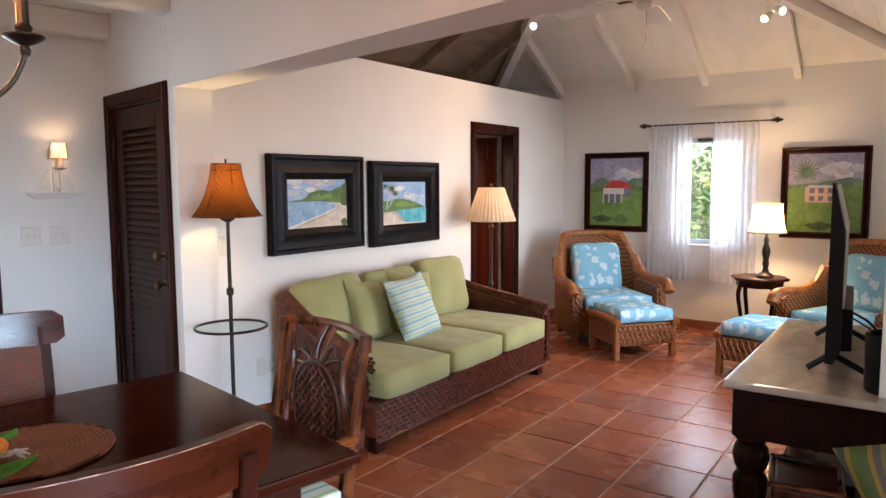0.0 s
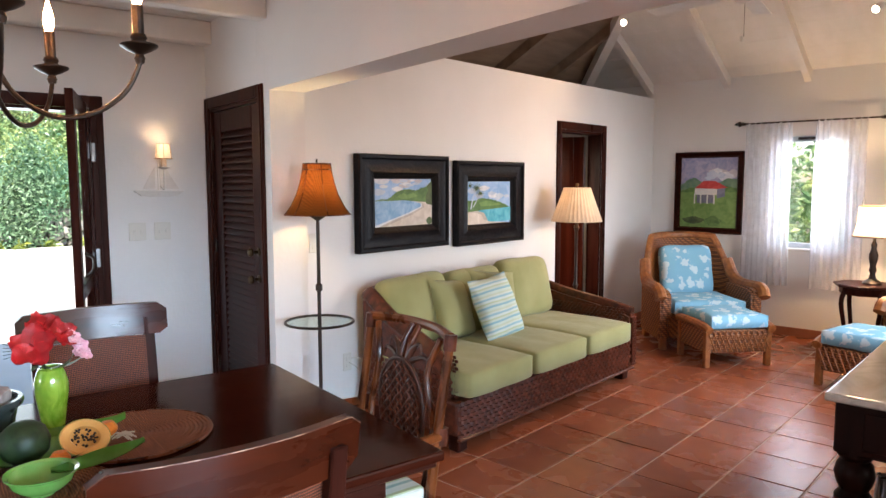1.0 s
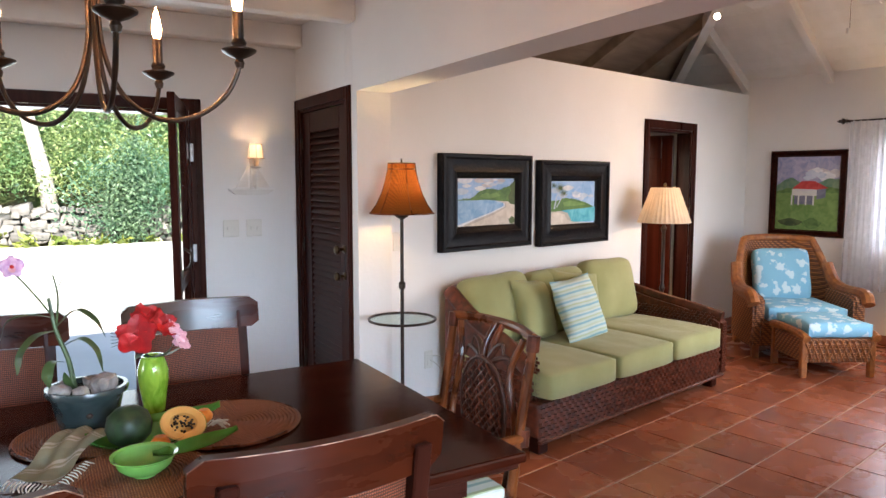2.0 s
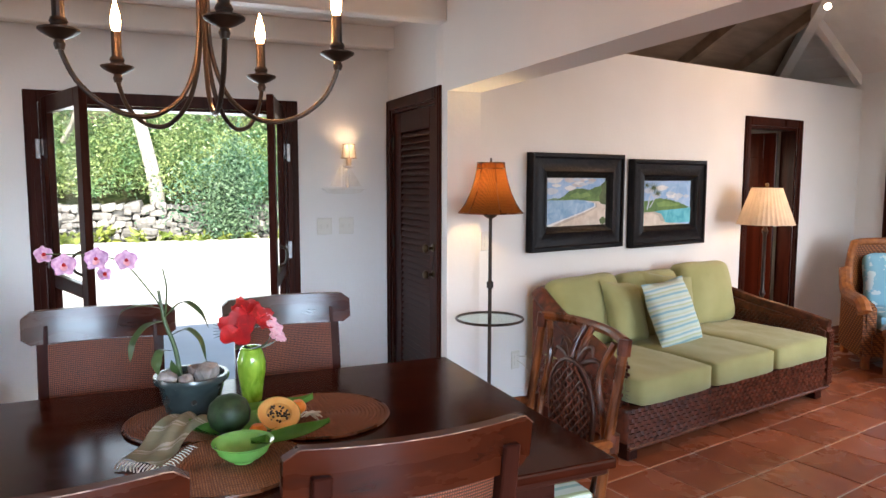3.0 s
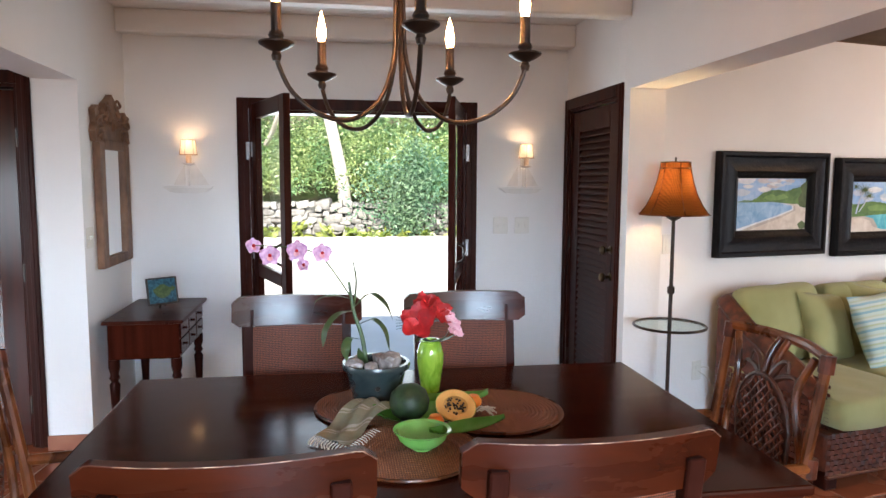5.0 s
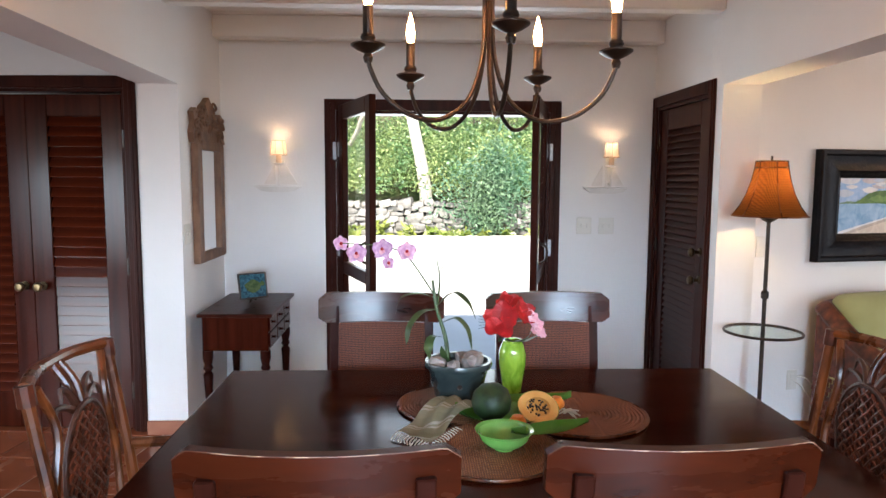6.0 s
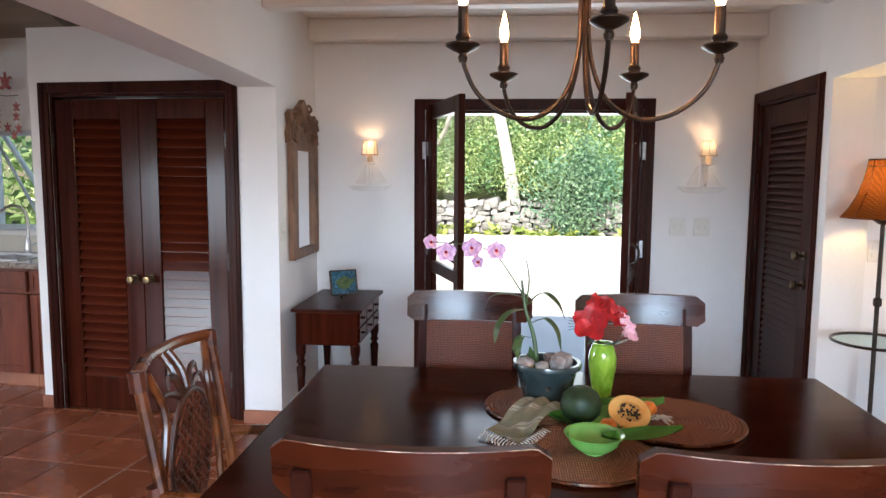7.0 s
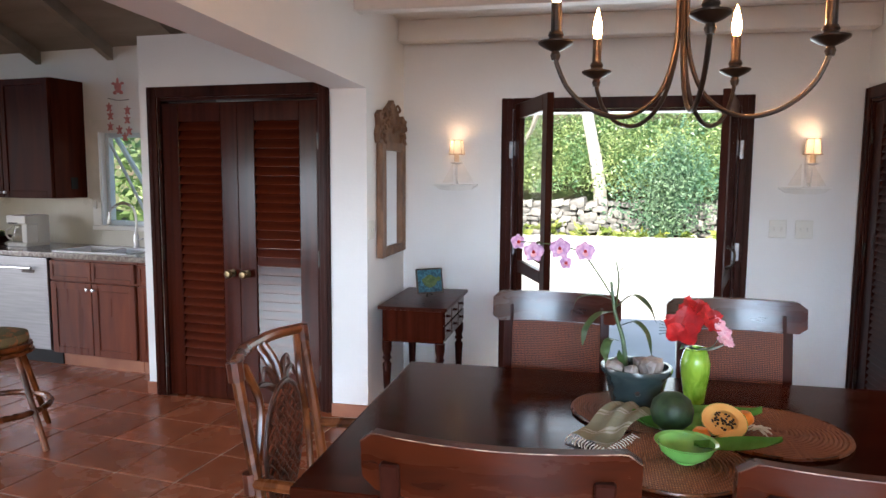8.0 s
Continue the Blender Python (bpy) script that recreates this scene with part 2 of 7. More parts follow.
def prism(outline, depth, axis="y"):
    """An outline of (a, b) pairs, made solid over depth along an axis, from 0."""
    b = bmesh.new()
    place = {"y": lambda p, d: (p[0], d, p[1]), "z": lambda p, d: (p[0], p[1], d), "x": lambda p, d: (d, p[0], p[1])}[axis]
    lo = [b.verts.new(place(p, 0)) for p in outline]
    hi = [b.verts.new(place(p, depth)) for p in outline]
    b.faces.new(lo)
    b.faces.new(hi[::-1])
    for k in range(len(lo)):
        j = (k + 1) % len(lo)
        b.faces.new((lo[k], hi[k], hi[j], lo[j]))
    return b


def pillow(w, h, d, n=14, power=2.6, boxy=0.0, rounded=0.0):
    """A stuffed cushion, w by h, d thick in the middle, in the xz plane; boxy: flat sides of that share."""
    b = bmesh.new()
    sides = []
    for s in (-1, 1):
        g = []
        for i in range(n + 1):
            row = []
            for j in range(n + 1):
                a, c = 2 * i / n - 1, 2 * j / n - 1
                puff = ((1 - abs(a) ** power) * (1 - abs(c) ** power)) ** 0.5
                pinch = 1 - 0.07 * (1 - boxy) * (abs(a) ** 2 * (1 - abs(c)) + abs(c) ** 2 * (1 - abs(a)))
                pinch *= 1 - rounded * (abs(a) * abs(c)) ** 4
                t = boxy + (1 - boxy) * puff
                wob = 0.014 * noise.noise((a * 1.7 + w * 9, c * 1.7 + d * 7, s)) + 0.005 * noise.noise((a * 5 + w * 3, c * 2.2, s + d * 11))
                row.append(b.verts.new((a * w / 2 * pinch, s * (d / 2 * t + wob * puff), c * h / 2 * pinch)))
            g.append(row)
        sides.append(g)
        for i in range(n):
            for j in range(n):
                q = (g[i][j], g[i + 1][j], g[i + 1][j + 1], g[i][j + 1])
                b.faces.new(q if s < 0 else q[::-1])
    f, k = sides
    rim = [(i, 0) for i in range(n)] + [(n, j) for j in range(n)] + [(i, n) for i in range(n, 0, -1)] + [(0, j) for j in range(n, 0, -1)]
    for (i, j), (p, q) in zip(rim, rim[1:] + rim[:1]):
        b.faces.new((f[i][j], k[i][j], k[p][q], f[p][q]))
    bmesh.ops.remove_doubles(b, verts=b.verts[:], dist=0.0005)
    return b


def part(name, bm, material, parent=None, label="", m=None, smooth=False, angle=35):
    me = bpy.data.meshes.new(name)
    bmesh.ops.recalc_face_normals(bm, faces=bm.faces[:])
    if smooth:
        for f in bm.faces:
            f.smooth = True
        for e in bm.edges:
            if len(e.link_faces) == 2 and e.calc_face_angle(0) > radians(angle):
                e.smooth = False
    bm.to_mesh(me)
    bm.free()
    me.materials.append(material)
    ob = new(name, me)
    if parent is not None:
        ob.parent = parent
    if m is not None:
        ob.matrix_basis = m
    if label:
        ob["label"] = label
    return ob


def thing(name, m, label, category, group="", kind=""):
    ob = new(name)
    ob.empty_display_size = 0.05
    ob.matrix_basis = m
    return tagged(ob, label, category, group, kind)


def wall(name, bm, m=None, material=None, label="smooth white painted plaster wall"):
    return tagged(part(name, bm, material or M_WALL, m=m), label, "wall", kind="structure")


def header(x0, x1, y1, bm, rise=0.04):
    """A deep beam over a wide opening, its soffit rising slightly to the south."""
    g = box(x0, -3.2, HEAD, x1, y1, 2.75)
    for v in g.verts:
        if v.co.z < 2.5 and v.co.y < 0:
            v.co.z += rise
    return join(bm, g)


# ---- structure: dining bay ----
b = box(-1.60, NORTH, 0, -0.60, NORTH + 0.2, 2.75)
box(0.95, NORTH, 0, 1.9, NORTH + 0.2, 2.75, bm=b)
box(-0.60, NORTH, 2.02, 0.95, NORTH + 0.2, 2.75, bm=b)
wall("wall_north", b)
b = box(-1.604, 4.09, 0, XW, NORTH, 2.75)
header(-1.604, XW, 4.09, b, 0.12)
wall("wall_west", b, label="white wall end with a deep header beam over the opening to the kitchen")
b = box(XE, 3.855, 0, 1.90, 3.99, 2.75)
box(XE, 4.89, 0, 1.90, NORTH, 2.75, bm=b)
box(XE, 3.99, 2.05, 1.90, 4.89, 2.75, bm=b)
header(XE, 1.90, 3.855, b)
wall("wall_east", b, label="white wall end with a deep header beam over the opening to the living room")
b = bmesh.new()
y = -3.2
while y < NORTH:
    box(XW, y, CEIL, XE, min(y + 0.132, NORTH), CEIL + 0.02, 0.004, bm=b)
    y += 0.137
tagged(part("ceiling", b, M_CEIL), "white painted tongue and groove board ceiling", "ceiling", kind="structure")
for y in (4.80, 3.86, 2.88, 1.9, 0.92, -0.06, -1.04, -2.02):
    tagged(part("ceiling_beam", box(XW, y, 2.460, XE, y + 0.11, CEIL, 0.008), M_CEIL), "white painted wooden ceiling beam", "beam", "dining ceiling beams", "structure")

# ---- structure: living wing ----
def slot_wall(u0, u1, z1, holes, thick=0.14):
    """A wall along x from u0 to u1 with holes (a, b, low, high), facing -y at y = 0."""
    g, at = bmesh.new(), u0
    for a, c, lo, hi in holes:
        box(at, 0, 0, a, thick, z1, bm=g)
        if lo > 0:
            box(a, 0, 0, c, thick, lo, bm=g)
        if hi < z1:
            box(a, 0, hi, c, thick, z1, bm=g)
        at = c
    box(at, 0, 0, u1, thick, z1, bm=g)
    return g


VN = 4.40                      # the eave line north of the partition
wall("wall_sofa", slot_wall(2.41, EAST, 2.43, [(5.50, 6.24, 0, 2.0)]), LIV @ pose(0, SOFA, 0))
wall("wall_living_east", slot_wall(-VN - 0.1, 3.0, 2.58, [(-2.20, -1.50, 0.87, 1.96)], 0.18), LIV @ pose(EAST, 0, 0, 0, 0, -90))
wall("wall_attic_north", slot_wall(2.95, EAST, 2.58, []), LIV @ pose(0, VN, 0))
wall("wall_living_south", slot_wall(2.75, EAST + 0.1, 2.60, [(4.3, 6.3, 0.4, 2.1)]), LIV @ pose(0, -0.045, 0))

PITCH, EAVE, RIDGE_V = 0.55, 2.58, 2.25


def slab(corners, thick=0.02):
    """A thin solid over four corners, thickened upwards."""
    g = bmesh.new()
    lo = [g.verts.new(c) for c in corners]
    hi = [g.verts.new((c[0], c[1], c[2] + thick)) for c in corners]
    g.faces.new(lo[::-1])
    g.faces.new(hi)
    for k in range(4):
        j = (k + 1) % 4
        g.faces.new((lo[k], lo[j], hi[j], hi[k]))
    return g


# Hip roof over the living wing: boards laid along the eaves, rafters under them.
def roof_z(d):
    return EAVE + PITCH * d


b, north = bmesh.new(), bmesh.new()
half, w, gap = VN - RIDGE_V, 0.15, 0.003
k = 0
while k * w < half:
    d0, d1 = k * w, min((k + 1) * w, half) - gap
    z0, z1 = roof_z(d0), roof_z(d1)
    join(b, slab([(EAST - d0, RIDGE_V - half + d0, z0), (EAST - d0, VN - d0, z0), (EAST - d1, VN - d1, z1), (EAST - d1, RIDGE_V - half + d1, z1)]))
    u0, u1 = 1.96 + 0.198 * (VN - d0), 1.96 + 0.198 * (VN - d1)      # up to the dining room wall
    join(north, slab([(EAST - d0, VN - d0, z0), (u0, VN - d0, z0), (u1, VN - d1, z1), (EAST - d1, VN - d1, z1)]))
    join(b, slab([(1.2, RIDGE_V - half + d0, z0), (EAST - d0, RIDGE_V - half + d0, z0), (EAST - d1, RIDGE_V - half + d1, z1), (1.2, RIDGE_V - half + d1, z1)]))
    k += 1
tagged(part("ceiling", b, M_CEIL, m=LIV), "white painted board ceiling sloping up under a hip roof", "ceiling", kind="structure")
tagged(part("ceiling", north, M_ATTICDIM, m=LIV), "board ceiling slope over the open partition, shaded in its colour", "ceiling", kind="structure")


def rafter(a, c, wide=0.06, deep=0.11):
    """A sloping beam hung under the line from a to c."""
    a, c = Vector(a), Vector(c)
    side = (c - a).cross(Vector((0, 0, 1))).normalized() * wide / 2
    down = Vector((0, 0, -deep))
    g = bmesh.new()
    v = [g.verts.new(p) for p in (a - side, a + side, a + side + down, a - side + down, c - side, c + side, c + side + down, c - side + down)]
    for q in ((0, 1, 2, 3), (7, 6, 5, 4), (0, 4, 5, 1), (1, 5, 6, 2), (2, 6, 7, 3), (3, 7, 4, 0)):
        g.faces.new([v[i] for i in q])
    return g


RAFT = ("white painted sloping rafter under the board ceiling", "beam", "living room rafters", "structure")
for v in (3.50, 2.667, 1.908, 1.069, 0.35):
    d = min(VN - v, v - (RIDGE_V - half), half)
    tagged(part("rafter", rafter((EAST, v, EAVE), (EAST - d, v, roof_z(d))), M_CEIL, m=LIV), *RAFT)
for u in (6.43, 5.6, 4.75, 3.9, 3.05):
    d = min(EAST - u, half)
    tagged(part("rafter", rafter((u, VN, EAVE), (u, VN - d, roof_z(d))), M_ATTICDIM, m=LIV), "sloping rafter over the open partition, shaded in its colour", "beam", "living room rafters", "structure")
tagged(part("hip_rafter", rafter((EAST, VN, EAVE), (EAST - half, RIDGE_V, roof_z(half)), 0.09, 0.14), M_CEIL, m=LIV), "white painted hip rafter rising to the ridge", "beam", kind="structure")
tagged(part("hip_rafter", rafter((EAST, RIDGE_V - half, EAVE), (EAST - half, RIDGE_V, roof_z(half)), 0.09, 0.14), M_CEIL, m=LIV), "white painted hip rafter rising to the ridge", "beam", kind="structure")
wall("wall_gable", box(1.85, -3.6, 2.75, 1.9, 5.0, 3.8))
# Unseen slab added to keep the sun out of the living room.
wall("sun_blocker", box(1.5, -5.4, 2.62, EAST + 0.2, 0.14, 2.70), LIV, label="plain white slab added to block sun at the south opening")

# ---- structure: kitchen wing ----
KB = 0.87
wall("wall_kitchen_north", slot_wall(-5.6, -0.05, 2.62, [(-2.70, -2.02, 1.085, 1.885)]), KIT @ pose(0, KB, 0))
# Unseen wall, its gap added to hold the kitchen's west lamp.
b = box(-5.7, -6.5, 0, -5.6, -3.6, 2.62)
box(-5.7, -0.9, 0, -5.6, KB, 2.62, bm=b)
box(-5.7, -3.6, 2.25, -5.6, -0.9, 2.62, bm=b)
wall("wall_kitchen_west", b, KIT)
b = slot_wall(-1.415, 0.0, 2.45, [(-1.275, -0.085, 0, 2.04)], 0.11)
box(-1.415, 0.11, 0, -1.315, 0.75, 2.45, bm=b)
wall("wall_closet", b, CLO, label="white partition round the louvred closet, open above")
wall("wall_kitchen_south", slot_wall(-5.6, 2.0, 2.62, [(-4.2, -1.8, 0.3, 2.2)]), KIT @ pose(0, -6.6, 0))
wall("wall_south", slot_wall(-1.6, 1.9, 2.75, [(-1.3, 1.6, 0.05, 2.3)]), pose(0, -3.3, 0))
b = bmesh.new()
k = 0
while k * 0.15 < 3.6:
    d0, d1 = k * 0.15, (k + 1) * 0.15 - gap
    join(b, slab([(-5.7, KB - d0, 2.6 + 0.5 * d0), (0.6, KB - d0, 2.6 + 0.5 * d0), (0.6, KB - d1, 2.6 + 0.5 * d1), (-5.7, KB - d1, 2.6 + 0.5 * d1)]))
    join(b, slab([(-5.7, KB - 7.2 + d0, 2.6 + 0.5 * d0), (1.0, KB - 7.2 + d0, 2.6 + 0.5 * d0), (1.0, KB - 7.2 + d1, 2.6 + 0.5 * d1), (-5.7, KB - 7.2 + d1, 2.6 + 0.5 * d1)]))
    k += 1
tagged(part("ceiling", b, M_CEILDIM, m=KIT), "board ceiling sloping up over the kitchen, its shade painted in", "ceiling", kind="structure")
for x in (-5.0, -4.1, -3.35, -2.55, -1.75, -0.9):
    tagged(part("rafter", rafter((x, KB, 2.6), (x, KB - 3.6, 4.4)), M_CEILDIM, m=KIT), "sloping kitchen rafter, its shade painted in", "beam", "kitchen rafters", "structure")
wall("wall_gable", box(-1.604, -3.6, 2.75, -1.55, 5.0, 4.4))
# Unseen slab added against sun through the west gap.
wall("sun_blocker", box(-9.2, -6.8, 2.62, -5.6, KB, 2.72), KIT, label="plain white slab added to block sun at the west opening")

# Another unseen slab, shading the dining and kitchen south openings.
wall("sun_blocker", box(-7.5, -9.5, 2.80, 3.0, -3.2, 2.90), label="plain white slab added to block sun at the south opening")

# ---- floor bed and skirting ----
b = box(-1.7, -3.4, -0.1, 2.2, NORTH + 0.2, -0.006)
join(b, box(1.2, -2.5, -0.1, EAST, VN, -0.005), LIV)
join(b, box(-5.6, -6.6, -0.1, 0.4, KB, -0.0045), KIT)
floor = tagged(part("floor", b, M_GROUT), "terracotta tile floor with pale grout joints", "floor", kind="structure")
BB = ("terracotta tile skirting board", "baseboard", "", "structure")
b = box(2.6, SOFA - 0.012, 0, 5.42, SOFA, 0.085, 0.003)
box(6.32, SOFA - 0.012, 0, EAST, SOFA, 0.085, 0.003, bm=b)
box(EAST - 0.012, -0.08, 0, EAST, SOFA - 0.012, 0.085, 0.003, bm=b)
tagged(part("baseboard", b, M_BASE, m=LIV), *BB)
b = box(-1.616, 4.078, 0, XW, 4.09, 0.085, 0.003)
box(XW, 4.078, 0, XW + 0.012, NORTH, 0.085, 0.003, bm=b)
box(XW + 0.012, NORTH - 0.012, 0, -0.67, NORTH, 0.085, 0.003, bm=b)
box(1.01, NORTH - 0.012, 0, XE, NORTH, 0.085, 0.003, bm=b)
tagged(part("baseboard", b, M_BASE), *BB)
b = box(-1.427, -0.012, 0, -1.348, 0, 0.085, 0.003)
box(-1.427, 0, 0, -1.415, 0.5, 0.085, 0.003, bm=b)
tagged(part("baseboard", b, M_BASE, m=CLO), *BB)

# ---- outdoors ----
tagged(part("ground", box(-400, 5.1, -0.4, 400, 600, -0.12), M_SOIL), "dry soil ground reaching the horizon", "ground", kind="structure")
tagged(part("terrace", box(-12, NORTH + 0.2, -0.12, 14, 18.9, -0.03), M_PAVE), "sunlit pale concrete terrace outside the garden door", "terrace", kind="structure")


def leaves(name, count, spot, size, material, label, m=None, seed=1):
    """Many small bent leaves, each at a place given by spot(rng)."""
    rng = random.Random(seed)
    V, F = [], []
    for _ in range(count):
        p, s = Vector(spot(rng)), size * rng.uniform(0.6, 1.4)
        a = Vector((rng.gauss(0, 1), rng.gauss(0, 1), rng.gauss(-0.3, 0.8))).normalized()
        c = a.cross(Vector((rng.gauss(0, 1), rng.gauss(0, 1), rng.gauss(0, 1)))).normalized()
        n = a.cross(c) * s * 0.15
        i = len(V)
        V += [p, p + a * s * 0.45 + c * s * 0.24 + n, p + a * s, p + a * s * 0.45 - c * s * 0.24 + n]
        F += [(i, i + 1, i + 2), (i, i + 2, i + 3)]
    me = bpy.data.meshes.new(name)
    me.from_pydata([tuple(v) for v in V], [], F)
    me.materials.append(material)
    ob = new(name, me)
    if m is not None:
        ob.matrix_basis = m
    return tagged(ob, label, "plants", kind="stuff")


def leaf_mat(name, dark, light, other):
    """Leaves that differ one by one, and plant by plant over a metre or so."""
    m = bpy.data.materials.new(name)
    m.use_nodes = True
    n, l = m.node_tree.nodes, m.node_tree.links
    n.remove(n["Principled BSDF"])
    d, t, x = n.new("ShaderNodeBsdfDiffuse"), n.new("ShaderNodeBsdfTranslucent"), n.new("ShaderNodeMixShader")
    g, y = n.new("ShaderNodeBsdfGlossy"), n.new("ShaderNodeMixShader")
    g.inputs["Roughness"].default_value = 0.4
    x.inputs[0].default_value, y.inputs[0].default_value = 0.35, 0.06
    ge = n.new("ShaderNodeNewGeometry")
    rp = n.new("ShaderNodeValToRGB")
    rp.color_ramp.elements[0].color, rp.color_ramp.elements[1].color = (*dark, 1), (*light, 1)
    l.new(ge.outputs["Random Per Island"], rp.inputs["Fac"])
    tc, no, sw, mx = (n.new("ShaderNode" + k) for k in ("TexCoord", "TexNoise", "ValToRGB", "MixRGB"))
    no.inputs["Scale"].default_value, no.inputs["Detail"].default_value = 0.9, 3
    sw.color_ramp.elements[0].position, sw.color_ramp.elements[1].position = 0.42, 0.62
    sw.color_ramp.elements[1].color = (0.75, 0.75, 0.75, 1)
    mx.inputs["Color2"].default_value = (*other, 1)
    l.new(tc.outputs["Object"], no.inputs["Vector"])
    l.new(no.outputs["Fac"], sw.inputs["Fac"])
    l.new(sw.outputs["Color"], mx.inputs["Fac"])
    l.new(rp.outputs["Color"], mx.inputs["Color1"])
    for s in (d, t):
        l.new(mx.outputs["Color"], s.inputs["Color"])
    l.new(d.outputs[0], x.inputs[1])
    l.new(t.outputs[0], x.inputs[2])
    l.new(x.outputs[0], y.inputs[1])
    l.new(g.outputs[0], y.inputs[2])
    l.new(y.outputs[0], n["Material Output"].inputs["Surface"])
    return m


M_LEAVES = leaf_mat("mixed green foliage", (0.075, 0.150, 0.042), (0.50, 0.60, 0.24), (0.13, 0.28, 0.12))
M_BUSH = leaf_mat("blue-green shrub foliage", (0.030, 0.080, 0.040), (0.32, 0.48, 0.28), (0.12, 0.27, 0.16))
M_BRIGHT = leaf_mat("yellow green grass", (0.14, 0.19, 0.03), (0.38, 0.42, 0.09), (0.24, 0.34, 0.08))


def hill(x, y):
    return 0.85 + 0.42 * (y - 20.0) + 0.5 * noise.noise((x * 0.25, y * 0.25, 3))


b = bmesh.new()
grid = [[b.verts.new((x, y, hill(x, y) - 0.3)) for x in range(-30, 31, 2)] for y in range(20, 61, 2)]
for r0, r1 in zip(grid, grid[1:]):
    for i in range(len(r0) - 1):
        b.faces.new((r0[i], r0[i + 1], r1[i + 1], r1[i]))
tagged(part("hillside", b, M_SOIL, smooth=True), "overgrown earth bank rising behind the stone wall", "hillside", kind="structure")


def bank_spot(r):
    x, y = r.uniform(-11, 12), r.uniform(20.2, 25)
    lump = 1.3 + 1.9 * noise.noise((x * 0.55, y * 0.4, 9)) + 0.7 * noise.noise((x * 1.9, y * 1.7, 2))
    deep = 0.5 * noise.noise((x * 1.3, y * 1.1, 17))
    return (x, y - 0.7 + deep + r.uniform(-0.25, 0.25), hill(x, y) + abs(r.gauss(0, 0.45)) * max(0.15, lump) + 0.1)


leaves("shrubs", 110000, bank_spot, 0.115, M_LEAVES, "dense sunlit tropical shrubs on the bank", seed=3)
leaves("canopy", 16000, lambda r: (r.uniform(-11, 12), r.uniform(21, 25), r.uniform(4.2, 7.2)), 0.17, M_LEAVES, "overhanging leafy branches above the bank", seed=5)


def near_bush(r):
    a, q = r.uniform(0, 6.283), abs(r.gauss(0, 0.45))
    z = abs(r.gauss(1.15, 0.65))
    wide = 0.55 + 0.75 * math.sin(min(3.1, z * 1.25)) + 0.55 * noise.noise((a * 1.6, z * 2.6, 4))
    return (1.9 + 1.5 * q * wide * math.cos(a) + 0.12 * z, 19.0 + 0.5 * q * math.sin(a), z)


leaves("bush", 6500, near_bush, 0.105, M_BUSH, "leafy shrub spilling over the stone wall", seed=8)
tufts = [(-6 + 0.62 * k + 0.25 * math.sin(k * 7.1), 18.95 + 0.12 * math.sin(k * 3.3), 0.10 + 0.05 * math.sin(k * 5.7)) for k in range(23)]


def tuft_spot(r):
    x, y, q = r.choice(tufts)
    return (x + r.gauss(0, q), y + r.gauss(0, 0.08), abs(r.gauss(0, q * 0.9)) - 0.02)


leaves("border_plants", 800, tuft_spot, 0.24, M_BRIGHT, "low yellow-green plants along the terrace edge", seed=7)
tree = thing("tree", pose(0.02, 19.7, 0.0), "pale slender tree trunk leaning over the stone wall", "tree")
part("trunk", tube([(0.35, 0.2, -0.1), (0.2, 0.1, 1.5), (-0.1, 0, 3.0), (-0.5, 0.1, 5.0), (-0.9, 0.3, 7.0)], (0.20, 0.12), 10, 4), M_BARK, tree, smooth=True)
part("limb", tube([(-2.0, 1.4, 2.5), (-1.75, 1.1, 2.9), (-1.5, 0.7, 3.4), (-0.9, 0.6, 4.0), (-0.2, 0.5, 4.6)], (0.07, 0.06), 8, 4), M_BARK, tree, "second pale stem rising behind the first", smooth=True)
part("limb", tube([(-0.35, 0.05, 4.2), (-1.2, 0, 4.8), (-2.4, 0.2, 5.3)], (0.1, 0.04), 7, 3), M_BARK, tree, smooth=True)

# Dry stone retaining wall: each stone a rough block of its own.
wall_stone = tagged(part("garden_wall", box(-10, 19.55, -0.1, 12, 20.1, 0.75), M_SOIL), "dry stone retaining wall of rough grey stones", "wall", kind="structure")
rng = random.Random(11)


def rough_stone(w, d, h):
    g = box(-w / 2, -d / 2, -h / 2, w / 2, d / 2, h / 2, min(w, h) * 0.32, 2)
    for v in g.verts:
        v.co += Vector(noise.noise_vector(v.co * 5 + Vector((w * 31, h * 57, 0)))) * min(w, h) * 0.24
    return g


kinds = []
for i in range(16):
    me = bpy.data.meshes.new("stone")
    g = rough_stone(rng.uniform(0.15, 0.44), 0.4, rng.uniform(0.10, 0.25))
    g.to_mesh(me)
    g.free()
    me.materials.append(M_STONE)
    kinds.append(me)
for row in range(6):
    x = -3.8 + rng.uniform(0, 0.3)
    while x < 5.6:
        me = rng.choice(kinds)
        wide = max(v.co.x for v in me.vertices) * 2
        s = new("stone", me)
        s.parent = wall_stone
        s.matrix_basis = pose(x + wide / 2, 19.46 + rng.uniform(-0.09, 0.07), 0.06 + row * 0.15 + rng.uniform(-0.05, 0.05), rng.uniform(-9, 9), rng.uniform(-17, 17), rng.uniform(-10, 10))
        x += wide * rng.uniform(0.85, 1.02)
# Greenery outside the living room and kitchen windows.
leaves("shrubs", 9000, lambda r: (EAST + r.uniform(4.0, 7.5), r.uniform(-1.5, 6.4), r.uniform(0.0, 1.2) + r.random() ** 2 * (1.5 + 0.6 * math.sin(r.uniform(0, 6)))), 0.15, M_LEAVES, "green garden shrubs outside the window", LIV, seed=21)
